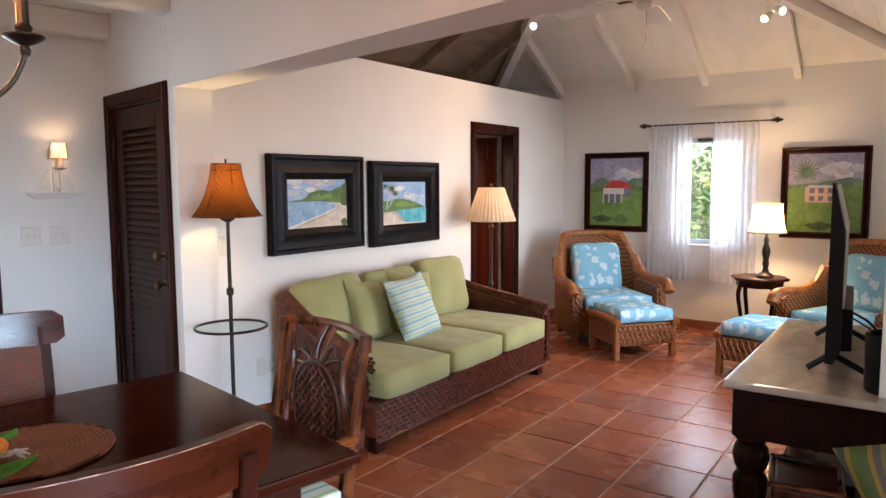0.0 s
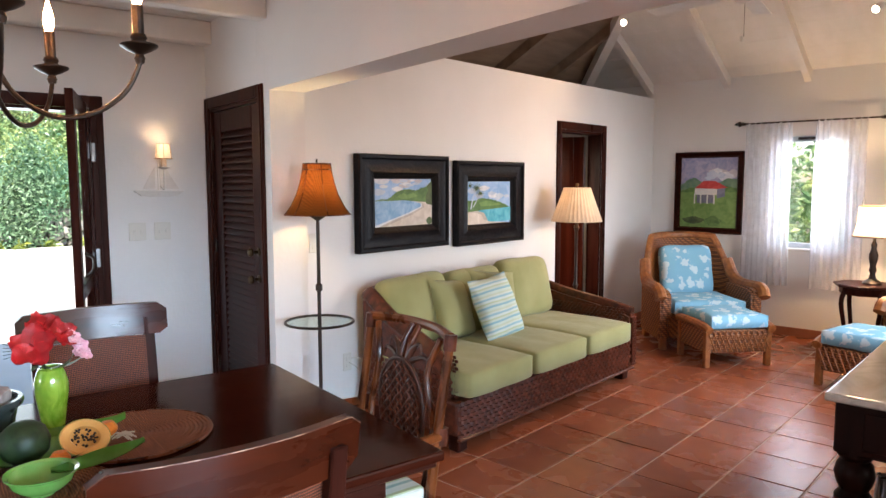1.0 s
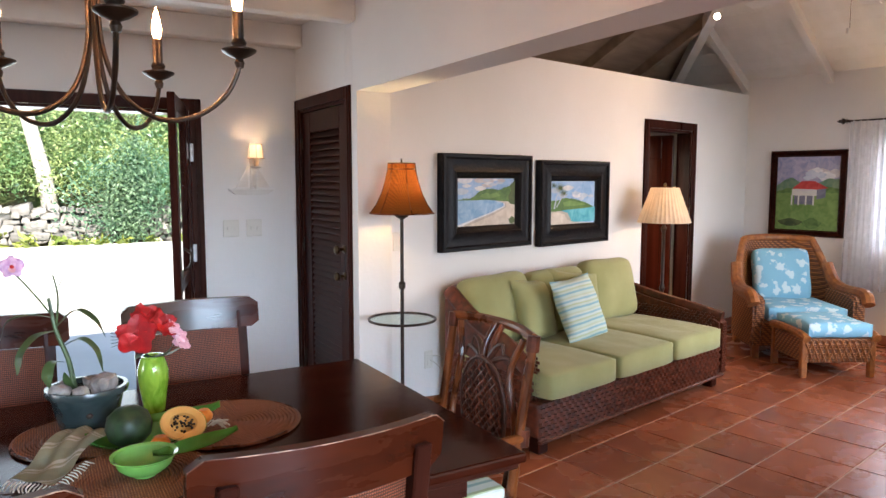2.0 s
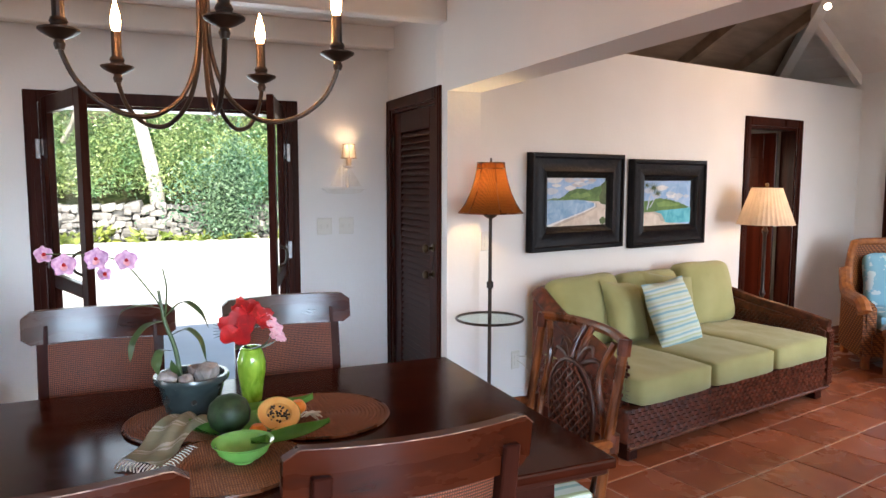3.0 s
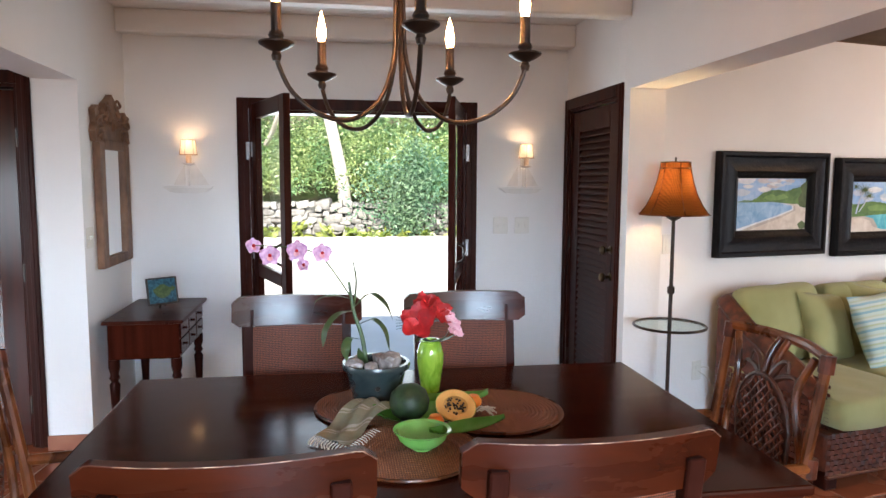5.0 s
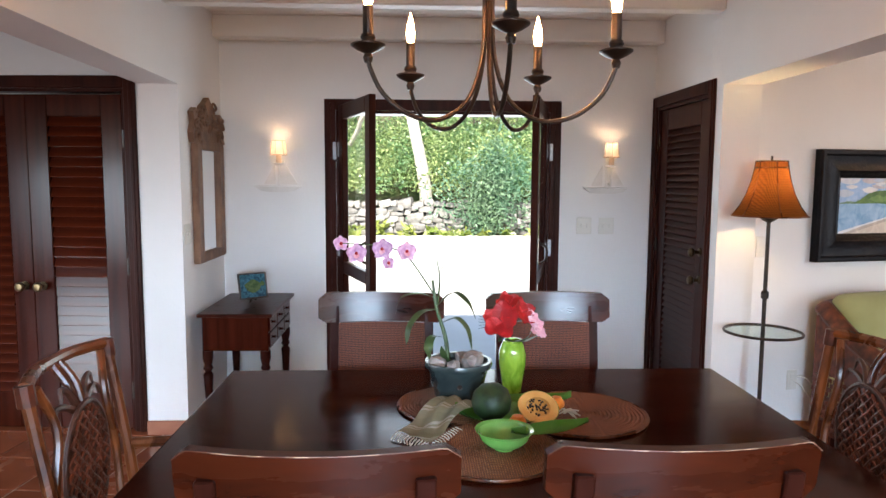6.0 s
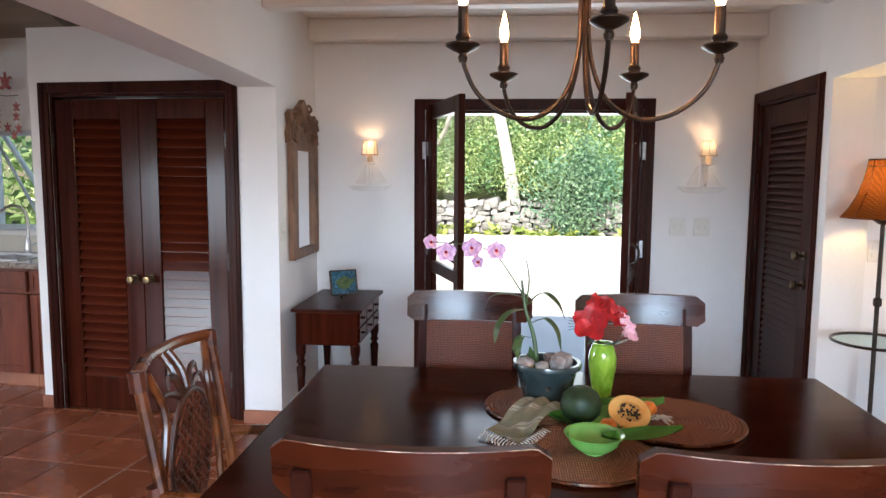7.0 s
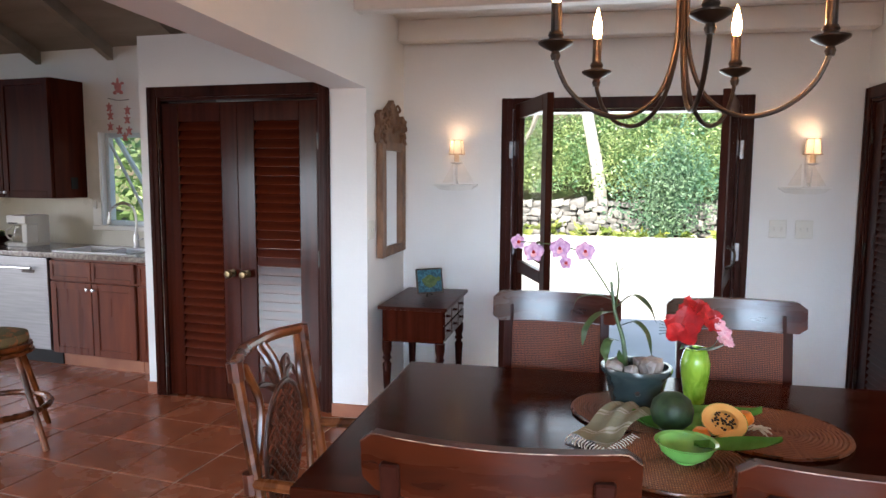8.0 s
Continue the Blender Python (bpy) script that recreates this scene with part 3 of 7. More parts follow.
leaves("shrubs", 16000, lambda r: (r.uniform(-5, -1.2), KB + r.uniform(2.2, 4.4), r.uniform(0.0, 3.6)), 0.16, M_LEAVES, "green garden shrubs outside the kitchen window", KIT, seed=22)

# ==== THINGS ====

# ---- more materials ----
def stripes(name, direction, scale, stops, rough=0.85):
    m = bpy.data.materials.new(name)
    m.use_nodes = True
    n, l = m.node_tree.nodes, m.node_tree.links
    p = n["Principled BSDF"]
    p.inputs["Roughness"].default_value, p.inputs["Specular IOR Level"].default_value = rough, 0.2
    tc, sp, mu, fr, rp = (n.new("ShaderNode" + k) for k in ("TexCoord", "SeparateXYZ", "Math", "Math", "ValToRGB"))
    mu.operation, fr.operation = "MULTIPLY", "FRACT"
    mu.inputs[1].default_value = scale
    rp.color_ramp.interpolation = "CONSTANT"
    while len(rp.color_ramp.elements) < len(stops):
        rp.color_ramp.elements.new(0.5)
    for e, (pos, c) in zip(rp.color_ramp.elements, stops):
        e.position, e.color = pos, (*c, 1)
    no, ad = n.new("ShaderNodeTexNoise"), n.new("ShaderNodeMath")
    no.inputs["Scale"].default_value = 5
    ad.operation, ad.inputs[1].default_value = "MULTIPLY_ADD", 0.02
    l.new(tc.outputs["Object"], sp.inputs[0])
    l.new(tc.outputs["Object"], no.inputs["Vector"])
    l.new(no.outputs["Fac"], ad.inputs[0])
    l.new(sp.outputs[direction], ad.inputs[2])
    l.new(ad.outputs[0], mu.inputs[0])
    l.new(mu.outputs[0], fr.inputs[0])
    l.new(fr.outputs[0], rp.inputs["Fac"])
    l.new(rp.outputs["Color"], p.inputs["Base Color"])
    bn, bu = n.new("ShaderNodeTexNoise"), n.new("ShaderNodeBump")
    bn.inputs["Scale"].default_value = 400
    bu.inputs["Strength"].default_value, bu.inputs["Distance"].default_value = 0.3, 0.003
    l.new(tc.outputs["Object"], bn.inputs["Vector"])
    l.new(bn.outputs["Fac"], bu.inputs["Height"])
    l.new(bu.outputs["Normal"], p.inputs["Normal"])
    return m


def blotch(name, ground, spots, scale, size, rough=0.85):
    """Cloth printed with scattered pale motifs on a coloured ground."""
    m = bpy.data.materials.new(name)
    m.use_nodes = True
    n, l = m.node_tree.nodes, m.node_tree.links
    p = n["Principled BSDF"]
    p.inputs["Roughness"].default_value, p.inputs["Specular IOR Level"].default_value = rough, 0.2
    tc, vo, no, mx, rp = (n.new("ShaderNode" + k) for k in ("TexCoord", "TexVoronoi", "TexNoise", "MixRGB", "ValToRGB"))
    vo.inputs["Scale"].default_value, no.inputs["Scale"].default_value, no.inputs["Detail"].default_value = scale, scale * 2.4, 3
    mx.inputs["Fac"].default_value = 0.10
    l.new(tc.outputs["Object"], no.inputs["Vector"])
    l.new(tc.outputs["Object"], mx.inputs["Color1"])
    l.new(no.outputs["Color"], mx.inputs["Color2"])
    l.new(mx.outputs["Color"], vo.inputs["Vector"])
    rp.color_ramp.elements[0].position, rp.color_ramp.elements[1].position = size, size + 0.06
    rp.color_ramp.elements[0].color, rp.color_ramp.elements[1].color = (*spots, 1), (*ground, 1)
    l.new(vo.outputs["Distance"], rp.inputs["Fac"])
    l.new(rp.outputs["Color"], p.inputs["Base Color"])
    return m


M_TOP = mat("polished mahogany table top", (0.020, 0.0034, 0.0015), 0.16, color2=(0.042, 0.0075, 0.0030), scale=(1.8, 14, 14), distort=0.5, bump=0.012, spec=0.085, bump_scale=90)
M_CHAIR = mat("worn red mahogany chair", (0.016, 0.0026, 0.0012), 0.29, color2=(0.098, 0.0165, 0.0040), scale=(3.0, 3.0, 9), detail=9, distort=0.35, bump=0.02, bump_scale=60, lo=0.28, hi=0.78, spec=0.28, coat=0.10, rough_var=0.14)
M_RUB = mat("rubbed bare wood edge", (0.10, 0.030, 0.014), 0.5, color2=(0.48, 0.30, 0.20), scale=(24, 24, 24), lo=0.48, hi=0.66)
M_CANE = wave_mat("woven cane panel", (0.022, 0.006, 0.003), (0.33, 0.082, 0.028), 42, "Z", 0.5, (0.02, 0.6), 0.5, ("X", 52), 0.35, 0.6)
M_RATTAN = mat("varnished brown rattan", (0.040, 0.010, 0.0035), 0.28, color2=(0.21, 0.058, 0.014), scale=(10, 10, 5), distort=0.8, bump=0.06, coat=0.08, spec=0.3)
M_LATT = mat("dark woven rattan", (0.030, 0.008, 0.0035), 0.5, color2=(0.075, 0.021, 0.009), scale=(40, 40, 40), bump=0.2)
M_WICK = mat("dark red wicker strand", (0.030, 0.008, 0.004), 0.32, color2=(0.15, 0.038, 0.018), scale=(22, 22, 22), bump=0.1, spec=0.28, lo=0.3, hi=0.75)
M_GREEN = mat("apple green upholstery", (0.30, 0.30, 0.125), 0.9, color2=(0.36, 0.355, 0.165), scale=(4, 4, 4), bump=0.25, bump_scale=350, spec=0.2, sheen=0.2)
M_STRIPE = stripes("striped pillow cloth", "Z", 9.5, [(0, (0.52, 0.62, 0.56)), (0.16, (0.26, 0.45, 0.51)), (0.30, (0.52, 0.61, 0.54)), (0.42, (0.45, 0.53, 0.35)), (0.52, (0.56, 0.64, 0.60)), (0.66, (0.30, 0.48, 0.54)), (0.80, (0.57, 0.64, 0.58)), (0.9, (0.50, 0.57, 0.42))])
M_STRIPE2 = stripes("striped seat cloth", "X", 11, [(0, (0.62, 0.64, 0.55)), (0.2, (0.30, 0.42, 0.36)), (0.4, (0.62, 0.64, 0.55)), (0.6, (0.42, 0.46, 0.26)), (0.8, (0.60, 0.62, 0.52))])
M_BLUE = blotch("turquoise cloth with pale turtle print", (0.22, 0.46, 0.60), (0.54, 0.66, 0.70), 10.5, 0.34)
M_HONEY = mat("honey brown wicker", (0.19, 0.055, 0.012), 0.42, color2=(0.36, 0.125, 0.030), scale=(20, 20, 20), bump=0.15, bump_scale=90)
M_BLACKF = mat("distressed black picture frame", (0.004, 0.0035, 0.0045), 0.34, color2=(0.018, 0.014, 0.014), scale=(7, 7, 30), distort=1, bump=0.3, bump_scale=40, lo=0.42, hi=0.85, spec=0.12)
M_MARBLE = mat("pale grey marble", (0.36, 0.31, 0.25), 0.18, color2=(0.48, 0.44, 0.37), scale=(2.5, 6, 4), distort=2.0, coat=0.2)
M_BLACK = mat("black plastic", (0.006, 0.006, 0.007), 0.35, color2=(0.010, 0.010, 0.011), scale=(6, 6, 6), spec=0.15)
M_SILVER = mat("silver grey plastic", (0.50, 0.52, 0.56), 0.32, 0.3, color2=(0.58, 0.60, 0.64), scale=(3, 3, 3))
M_SHEER = thin("sheer white curtain", (0.93, 0.93, 0.95), 0.7, veil=0.35)
M_WHITE = mat("white painted metal", (0.74, 0.72, 0.68), 0.5, color2=(0.80, 0.78, 0.75), scale=(9, 9, 9), bump=0.08)
# Boat parts toned down, so that colour replaces their shadow edges.
M_BOAT = mat("worn off-white painted metal", (0.66, 0.63, 0.59), 0.5, color2=(0.74, 0.71, 0.67), scale=(14, 14, 14), bump=0.1)
M_PARCH = thin("cream pleated shade", (0.70, 0.56, 0.42), 0.16)
M_LINEN = thin("white linen shade", (0.82, 0.74, 0.62), 0.26)
M_HEM = mat("beige braid", (0.30, 0.20, 0.12), 0.8, color2=(0.40, 0.28, 0.18), scale=(60, 60, 60))
M_AMBER = thin("amber woven shade", (0.27, 0.085, 0.020), 0.26, 70, weave_scale=38)
M_BULB = glow("lit candle bulb", (1.0, 0.44, 0.16), 110)
M_BULB2 = glow("small lit bulb", (1.0, 0.72, 0.42), 4)


# ---- dining table ----
def dining_table():
    t = thing("dining_table", pose(0.225, 2.18, 0), "dark polished mahogany dining table with moulded edge", "table")
    part("tabletop", box(-0.99, -0.62, 0.722, 0.99, 0.62, 0.752, 0.008, 2), M_TOP, t)
    part("edge_moulding", box(-0.975, -0.605, 0.700, 0.975, 0.605, 0.722, 0.006), M_DARKH, t)
    part("apron", box(-0.86, -0.5, 0.60, 0.86, 0.5, 0.700), M_DARKH, t)
    for x in (-0.80, 0.80):
        for y in (-0.44, 0.44):
            part("leg", lathe([(0.028, 0), (0.034, 0.05), (0.026, 0.08), (0.040, 0.3), (0.05, 0.47), (0.032, 0.5), (0.055, 0.54), (0.055, 0.70)], 14), M_DARK, t, m=pose(x, y, 0), smooth=True)


dining_table()


# ---- dining chairs ----
def arc_board(w, h, thick, bow, cut, z0, n=16):
    """A board bowed in plan, its ends clipped at the corners."""
    g, rows = bmesh.new(), []
    for i in range(n + 1):
        a = 2 * i / n - 1
        edge = max(0.0, abs(a) * w / 2 - (w / 2 - cut))
        y = -bow * (1 - a * a)
        zlo, zhi = z0 + edge * 0.8, z0 + h - edge * 0.8
        rows.append([g.verts.new((a * w / 2, y + dy, z)) for dy, z in ((0, zlo), (0, zhi), (thick, zhi), (thick, zlo))])
    for p, q in zip(rows, rows[1:]):
        for k in range(4):
            j = (k + 1) % 4
            g.faces.new((p[k], p[j], q[j], q[k]))
    g.faces.new(rows[0])
    g.faces.new(rows[-1][::-1])
    return g


def dining_chair():
    t = thing("dining_chair", pose(0, 0, 0), "red-brown mahogany dining chair with curved top rail and cane back", "chair", "chairs round the table")
    part("top_rail", arc_board(0.545, 0.125, 0.028, 0.05, 0.03, 0.908, 36), M_CHAIR, t, "worn curved wooden top rail", pose(0, -0.235, 0), smooth=True, angle=50)
    edge = [(a * 0.2725, -0.2355 - 0.05 * (1 - a * a), 1.0325 - 0.8 * max(0.0, abs(a) * 0.2725 - 0.2425)) for a in [k / 20 - 1 for k in range(41)]]
    part("worn_edge", tube(edge, 0.0014, 5), M_RUB, t, "pale rubbed edge of the rail")
    for x in (-0.205, 0.205):
        part("stile", box(x - 0.020, -0.274, 0.43, x + 0.020, -0.23, 0.978, 0.004), M_DARK, t, "dark back post let into the rail")
        part("back_leg", tube([(x, -0.172, 0.45), (x, -0.20, 0.2), (x * 1.03, -0.27, 0)], (0.02, 0.017), 8), M_DARK, t)
        part("front_leg", tube([(x, 0.2, 0.42), (x, 0.2, 0)], (0.022, 0.016), 8), M_DARK, t)
    part("cane_panel", arc_board(0.375, 0.34, 0.010, 0.03, 0.0, 0.565, 24), M_CANE, t, "woven brown cane back panel", pose(0, -0.238, 0), smooth=True, angle=50)
    part("lower_rail", box(-0.19, -0.252, 0.525, 0.19, -0.23, 0.565, 0.004), M_CHAIR, t)
    part("seat_frame", box(-0.235, -0.24, 0.40, 0.235, 0.225, 0.445, 0.008), M_CHAIR, t)
    part("seat", box(-0.215, -0.22, 0.445, 0.215, 0.215, 0.475, 0.012, 2), M_CANE, t)
    return t


chair = dining_chair()
for ob in chair.children:
    if ob.name.split(".")[0] in ("top_rail", "worn_edge", "stile", "cane_panel", "lower_rail"):
        ob.data.transform(Matrix(((1, 0, 0, 0), (0, 1, -0.15, 0.15 * 0.97), (0, 0, 1, 0), (0, 0, 0, 1))) @ ob.matrix_basis)   # raked back
        ob.matrix_basis = Matrix()
chair.matrix_basis = pose(-0.206, 1.515, 0)
copy_thing(chair, pose(0.500, 1.525, 0, 0, 0, 1))
copy_thing(chair, pose(-0.168, 2.775, 0, 0, 0, 180))
copy_thing(chair, pose(0.558, 2.775, 0, 0, 0, 180))


# ---- rattan armchairs at the ends of the table ----
def rattan_chair():
    t = thing("rattan_armchair", pose(0, 0, 0), "bamboo and rattan armchair with a woven pineapple back and striped seat", "armchair", "rattan chairs at the table ends")
    lean = lambda y, z: -0.235 - (z - 0.45) * 0.12
    for x in (-0.253, 0.253):
        part("back_post", tube([(x * 0.94, -0.20, 0), (x * 0.97, -0.215, 0.45), (x, lean(0, 1.0), 1.0)], (0.021, 0.017), 9, 3), M_RATTAN, t, smooth=True)
        part("front_leg", tube([(x, 0.25, 0), (x, 0.25, 0.44), (x, 0.23, 0.63)], 0.019, 9), M_RATTAN, t, smooth=True)
        part("arm", tube([(x, lean(0, 0.66), 0.66), (x * 1.08, 0.0, 0.66), (x * 1.04, 0.2, 0.655), (x, 0.26, 0.61)], 0.018, 9, 4), M_RATTAN, t, smooth=True)
        part("binding", tube([(x, lean(0, 0.955), 0.955), (x, lean(0, 1.01), 1.01)], 0.024, 9), M_WICK, t, "wrapped cane joint")
        part("back_stay", tube([(x * 0.80, lean(0, 0.985), 0.985), (x * 0.62, lean(0, 0.85) + 0.012, 0.85), (x * 0.80, lean(0, 0.68), 0.66), (x * 0.70, lean(0, 0.5), 0.46)], 0.013, 8, 5), M_RATTAN, t, smooth=True)
    part("top_rail", tube([(-0.253, lean(0, 1.0), 1.0), (-0.1, lean(0, 1) - 0.045, 1.005), (0.1, lean(0, 1) - 0.045, 1.005), (0.253, lean(0, 1.0), 1.0)], 0.018, 9, 4), M_RATTAN, t, smooth=True)
    part("pineapple_panel", prism([(0.137 * math.cos(a) * (1.0 + 0.08 * math.sin(a)), 0.68 + 0.20 * math.sin(a)) for a in [2 * math.pi * k / 28 for k in range(28)]], 0.004), M_LATT, t, "woven pineapple-shaped lattice", pose(0, -0.266, 0))
    g = bmesh.new()
    for sx in (-1, 1):
        for k in range(-9, 10):
            # a diagonal strip x * sx + z = k * 0.036, cut at the panel's oval
            c, pts = k * 0.036, []
            for q in range(-40, 41):
                x = q * 0.006
                z = c - sx * x
                if (x / 0.132) ** 2 + (z / 0.195) ** 2 < 1:
                    pts.append((x, -0.2585 + 0.0025 * math.sin(x * 87 * sx + (0 if sx > 0 else 3.14)), 0.68 + z))
            if len(pts) > 3:
                join(g, tube(pts, 0.0050, 6))
    part("lattice", g, M_WICK, t, "crossed rattan strips", smooth=True)
    part("panel_rim", tube([(0.142 * math.cos(a) * (1.0 + 0.08 * math.sin(a)), -0.264, 0.68 + 0.205 * math.sin(a)) for a in [2 * math.pi * k / 28 for k in range(29)]], 0.007, 6), M_LATT, t)
    for x in (-0.022, 0.022):
        part("crown_stem", tube([(x * 0.8, -0.278, 0.865), (x, -0.30, 0.94), (x * 0.9, lean(0, 1) - 0.04, 1.0)], 0.012, 8, 3), M_RATTAN, t, smooth=True)
    for x, h in ((-0.13, 0.90), (-0.09, 0.945), (0.09, 0.945), (0.13, 0.90)):
        part("crown_leaf", tube([(x * 0.15, -0.275, 0.86), (x * 0.55, -0.288, 0.925 if abs(x) < 0.1 else 0.89), (x, -0.290, h), (x * 1.12, -0.284, h - 0.035)], (0.014, 0.004), 6, 3), M_LATT, t, "curled crown leaf", smooth=True)
    for sx in (-1, 1):
        part("binding", tube([(sx * 0.253, lean(0, 0.64), 0.63), (sx * 0.253, lean(0, 0.68), 0.69)], 0.023, 9), M_WICK, t, "wrapped cane joint")
    part("seat_frame", box(-0.253, -0.225, 0.385, 0.253, 0.255, 0.425, 0.012, 2), M_RATTAN, t)
    part("seat_cushion", box(-0.235, -0.21, 0.425, 0.235, 0.245, 0.49, 0.025, 3), M_STRIPE2, t, "pale striped seat cushion", smooth=True)
    part("stretcher", tube([(-0.25, 0.25, 0.16), (0.25, 0.25, 0.16)], 0.012, 8), M_RATTAN, t)
    return t


rc = rattan_chair()
rc.matrix_basis = pose(1.158, 2.105, 0, 0, 0, 91)
copy_thing(rc, pose(-0.715, 2.012, 0, 0, 0, -88))


# ---- doors ----
def louvre(w, h, thick, mullion, m, parent, slats_z, stile=0.11, material=None, gap=0.052, glint_below=0.0):
    """Door leaf in the xz plane, hinge edge at x = 0: stiles, rails and tilted slats."""
    material = material or M_DARK
    z0, z1 = slats_z
    part("leaf_frame", join(join(join(box(0, 0, 0, stile, thick, h, 0.004), box(w - stile, 0, 0, w, thick, h, 0.004)), box(stile, 0, 0, w - stile, thick, z0, 0.004)), box(stile, 0, z1, w - stile, thick, h, 0.004)), material, parent, m=m)
    part("backing", box(stile, thick * 0.8, z0, w - stile, thick, z1), material, parent, m=m)
    n = int((z1 - z0) / gap)
    me = bpy.data.meshes.new("slat")
    g = box(0, -gap * 0.56, -0.004, w - 2 * stile, gap * 0.56, 0.004, 0.003, 2)
    g.to_mesh(me)
    g.free()
    me.materials.append(M_SLATR if material is M_RED else M_SLATD)
    for k in range(n):
        s = new("slat", me)
        s.parent = parent
        z = z0 + (k + 0.5) * (z1 - z0) / n
        # Slats lower down turn steeper to mirror a lamp towards the camera.
        s.matrix_basis = m @ pose(stile, thick * 0.42, z, 60 + 21 * min(1.0, max(0.0, (glint_below - z) / 0.35)))


def knob(parent, m, material=None):
    part("knob", lathe([(0.026, 0), (0.026, 0.006), (0.010, 0.010), (0.010, 0.035), (0.026, 0.045), (0.029, 0.058), (0.020, 0.068), (0, 0.07)], 16), material or M_BRASS, parent, "aged brass knob", m @ pose(0, 0, 0, 90), smooth=True)


def casing(x0, x1, z1, w, proud, depth, bottom=0.0):
    """Door lining and architrave round an opening x0..x1, facing -y at y = 0."""
    g = box(x0 - w, -proud, bottom, x0, 0.0, z1 + w, 0.004)
    box(x1, -proud, bottom, x1 + w, 0.0, z1 + w, 0.004, bm=g)
    box(x0, -proud, z1, x1, 0.0, z1 + w, 0.004, bm=g)
    for a, c in ((x0 - w * 0.75, x0 - w * 0.45), (x1 + w * 0.45, x1 + w * 0.75)):
        box(a, -proud - 0.006, bottom, c, -proud, z1 + w * 0.9, 0.002, bm=g)
    box(x0, 0.0, bottom, x0 + 0.02, depth, z1, bm=g)
    box(x1 - 0.02, 0.0, bottom, x1, depth, z1, bm=g)
    box(x0 + 0.02, 0.0, z1 - 0.02, x1 - 0.02, depth, z1, bm=g)
    return g


# louvred door in the east return wall, facing the dining table
d = thing("door_1", pose(XE, 4.88, 0, 0, 0, -90), "closed dark mahogany louvred door with brass knob", "door", kind="structure")
part("door_frame", casing(0.0, 0.87, 2.03, 0.075, 0.018, 0.1), M_DARK, d)
louvre(0.81, 2.0, 0.036, 0, pose(0.03, 0.012, 0.005), d, (0.14, 1.86), 0.13, None, 0.042)
knob(d, pose(0.78, 0.01, 0.93))
knob(d, pose(0.78, 0.01, 1.10))
for z in (0.25, 1.08, 1.8):
    part("hinge", tube([(0.024, 0.004, z - 0.045), (0.024, 0.004, z + 0.045)], 0.008, 8), M_IRON, d)

# garden double door, both leaves swung into the room
d = thing("door_2", pose(0, NORTH, 0), "open dark wood and glass double garden door", "door", kind="structure")
part("door_frame", casing(-0.58, 0.93, 2.0, 0.078, 0.022, 0.18), M_DARK, d)


def garden_leaf(hinge, ang, flip):
    leaf = new("leaf")
    leaf.parent = d
    leaf.matrix_basis = pose(hinge[0], hinge[1] - NORTH, 0.01, 0, 0, ang) @ Matrix.Diagonal((flip, 1, 1, 1))
    w, h = 0.765, 2.022
    g = box(0, 0, 0, 0.1, 0.042, h, 0.004)
    box(w - 0.1, 0, 0, w, 0.042, h, 0.004, bm=g)
    box(0.1, 0, 0, w - 0.1, 0.042, 0.22, 0.004, bm=g)
    box(0.1, 0, h - 0.1, w - 0.1, 0.042, h, 0.004, bm=g)
    box(0.1, 0, 0.86, w - 0.1, 0.042, 0.94, 0.004, bm=g)
    box(0.1, 0.012, 0.22, w - 0.1, 0.03, 0.62, bm=g)
    box(0.1, 0, 0.60, w - 0.1, 0.042, 0.66, 0.004, bm=g)
    part("leaf_frame", g, M_DARK, leaf)
    for lo, hi in ((0.66, 0.86), (0.94, h - 0.1)):
        pane = part("pane", box(0.1, 0.018, lo, w - 0.1, 0.024, hi), M_GLASS, leaf, "clear glass pane")
        pane.visible_shadow = False
    part("handle", tube([(w - 0.05, -0.012, 1.0), (w - 0.05, -0.05, 1.03), (w - 0.05, -0.055, 1.10), (w - 0.05, -0.012, 1.13)], 0.008, 8, 3), M_IRON, leaf, "black pull handle")
    for z in (0.3, 1.02, 1.72):
        part("hinge", box(-0.010, -0.007, z - 0.05, 0.010, 0.004, z + 0.05, 0.002), M_STEEL2, leaf, "steel hinge")


garden_leaf((-0.56, 4.935), -70, 1)
garden_leaf((0.91, 4.935), 75.5, -1)
part("hinge", box(-0.60, -0.03, 1.66, -0.575, -0.02, 1.78, 0.002), M_STEEL2, d, "steel hinge")
part("hinge", box(0.925, -0.03, 1.66, 0.95, -0.02, 1.78, 0.002), M_STEEL2, d, "steel hinge")
part("hinge", box(0.925, -0.03, 0.98, 0.95, -0.02, 1.10, 0.002), M_STEEL2, d, "steel hinge")
part("threshold", box(-0.58, 0.0, -0.02, 0.93, 0.2, 0.012, 0.004), M_DARKH, d)

# bedroom door beyond the sofa, standing open
d = thing("door_3", LIV @ pose(0, SOFA, 0), "open red-brown louvred door in a dark frame", "door", kind="structure")
part("door_frame", casing(5.50, 6.24, 2.0, 0.073, 0.018, 0.14), M_DARK, d)
louvre(0.68, 1.96, 0.036, 0, pose(6.19, 0.15, 0.008, 0, 0, 104), d, (0.14, 1.74), 0.11, M_RED)
part("door_edge", box(6.235, 0.141, 0, 6.36, 0.16, 2.0), M_WALL, d)
wall("wall_bedroom", box(4.6, VN - 0.02, 0, EAST, VN, 2.4), LIV)

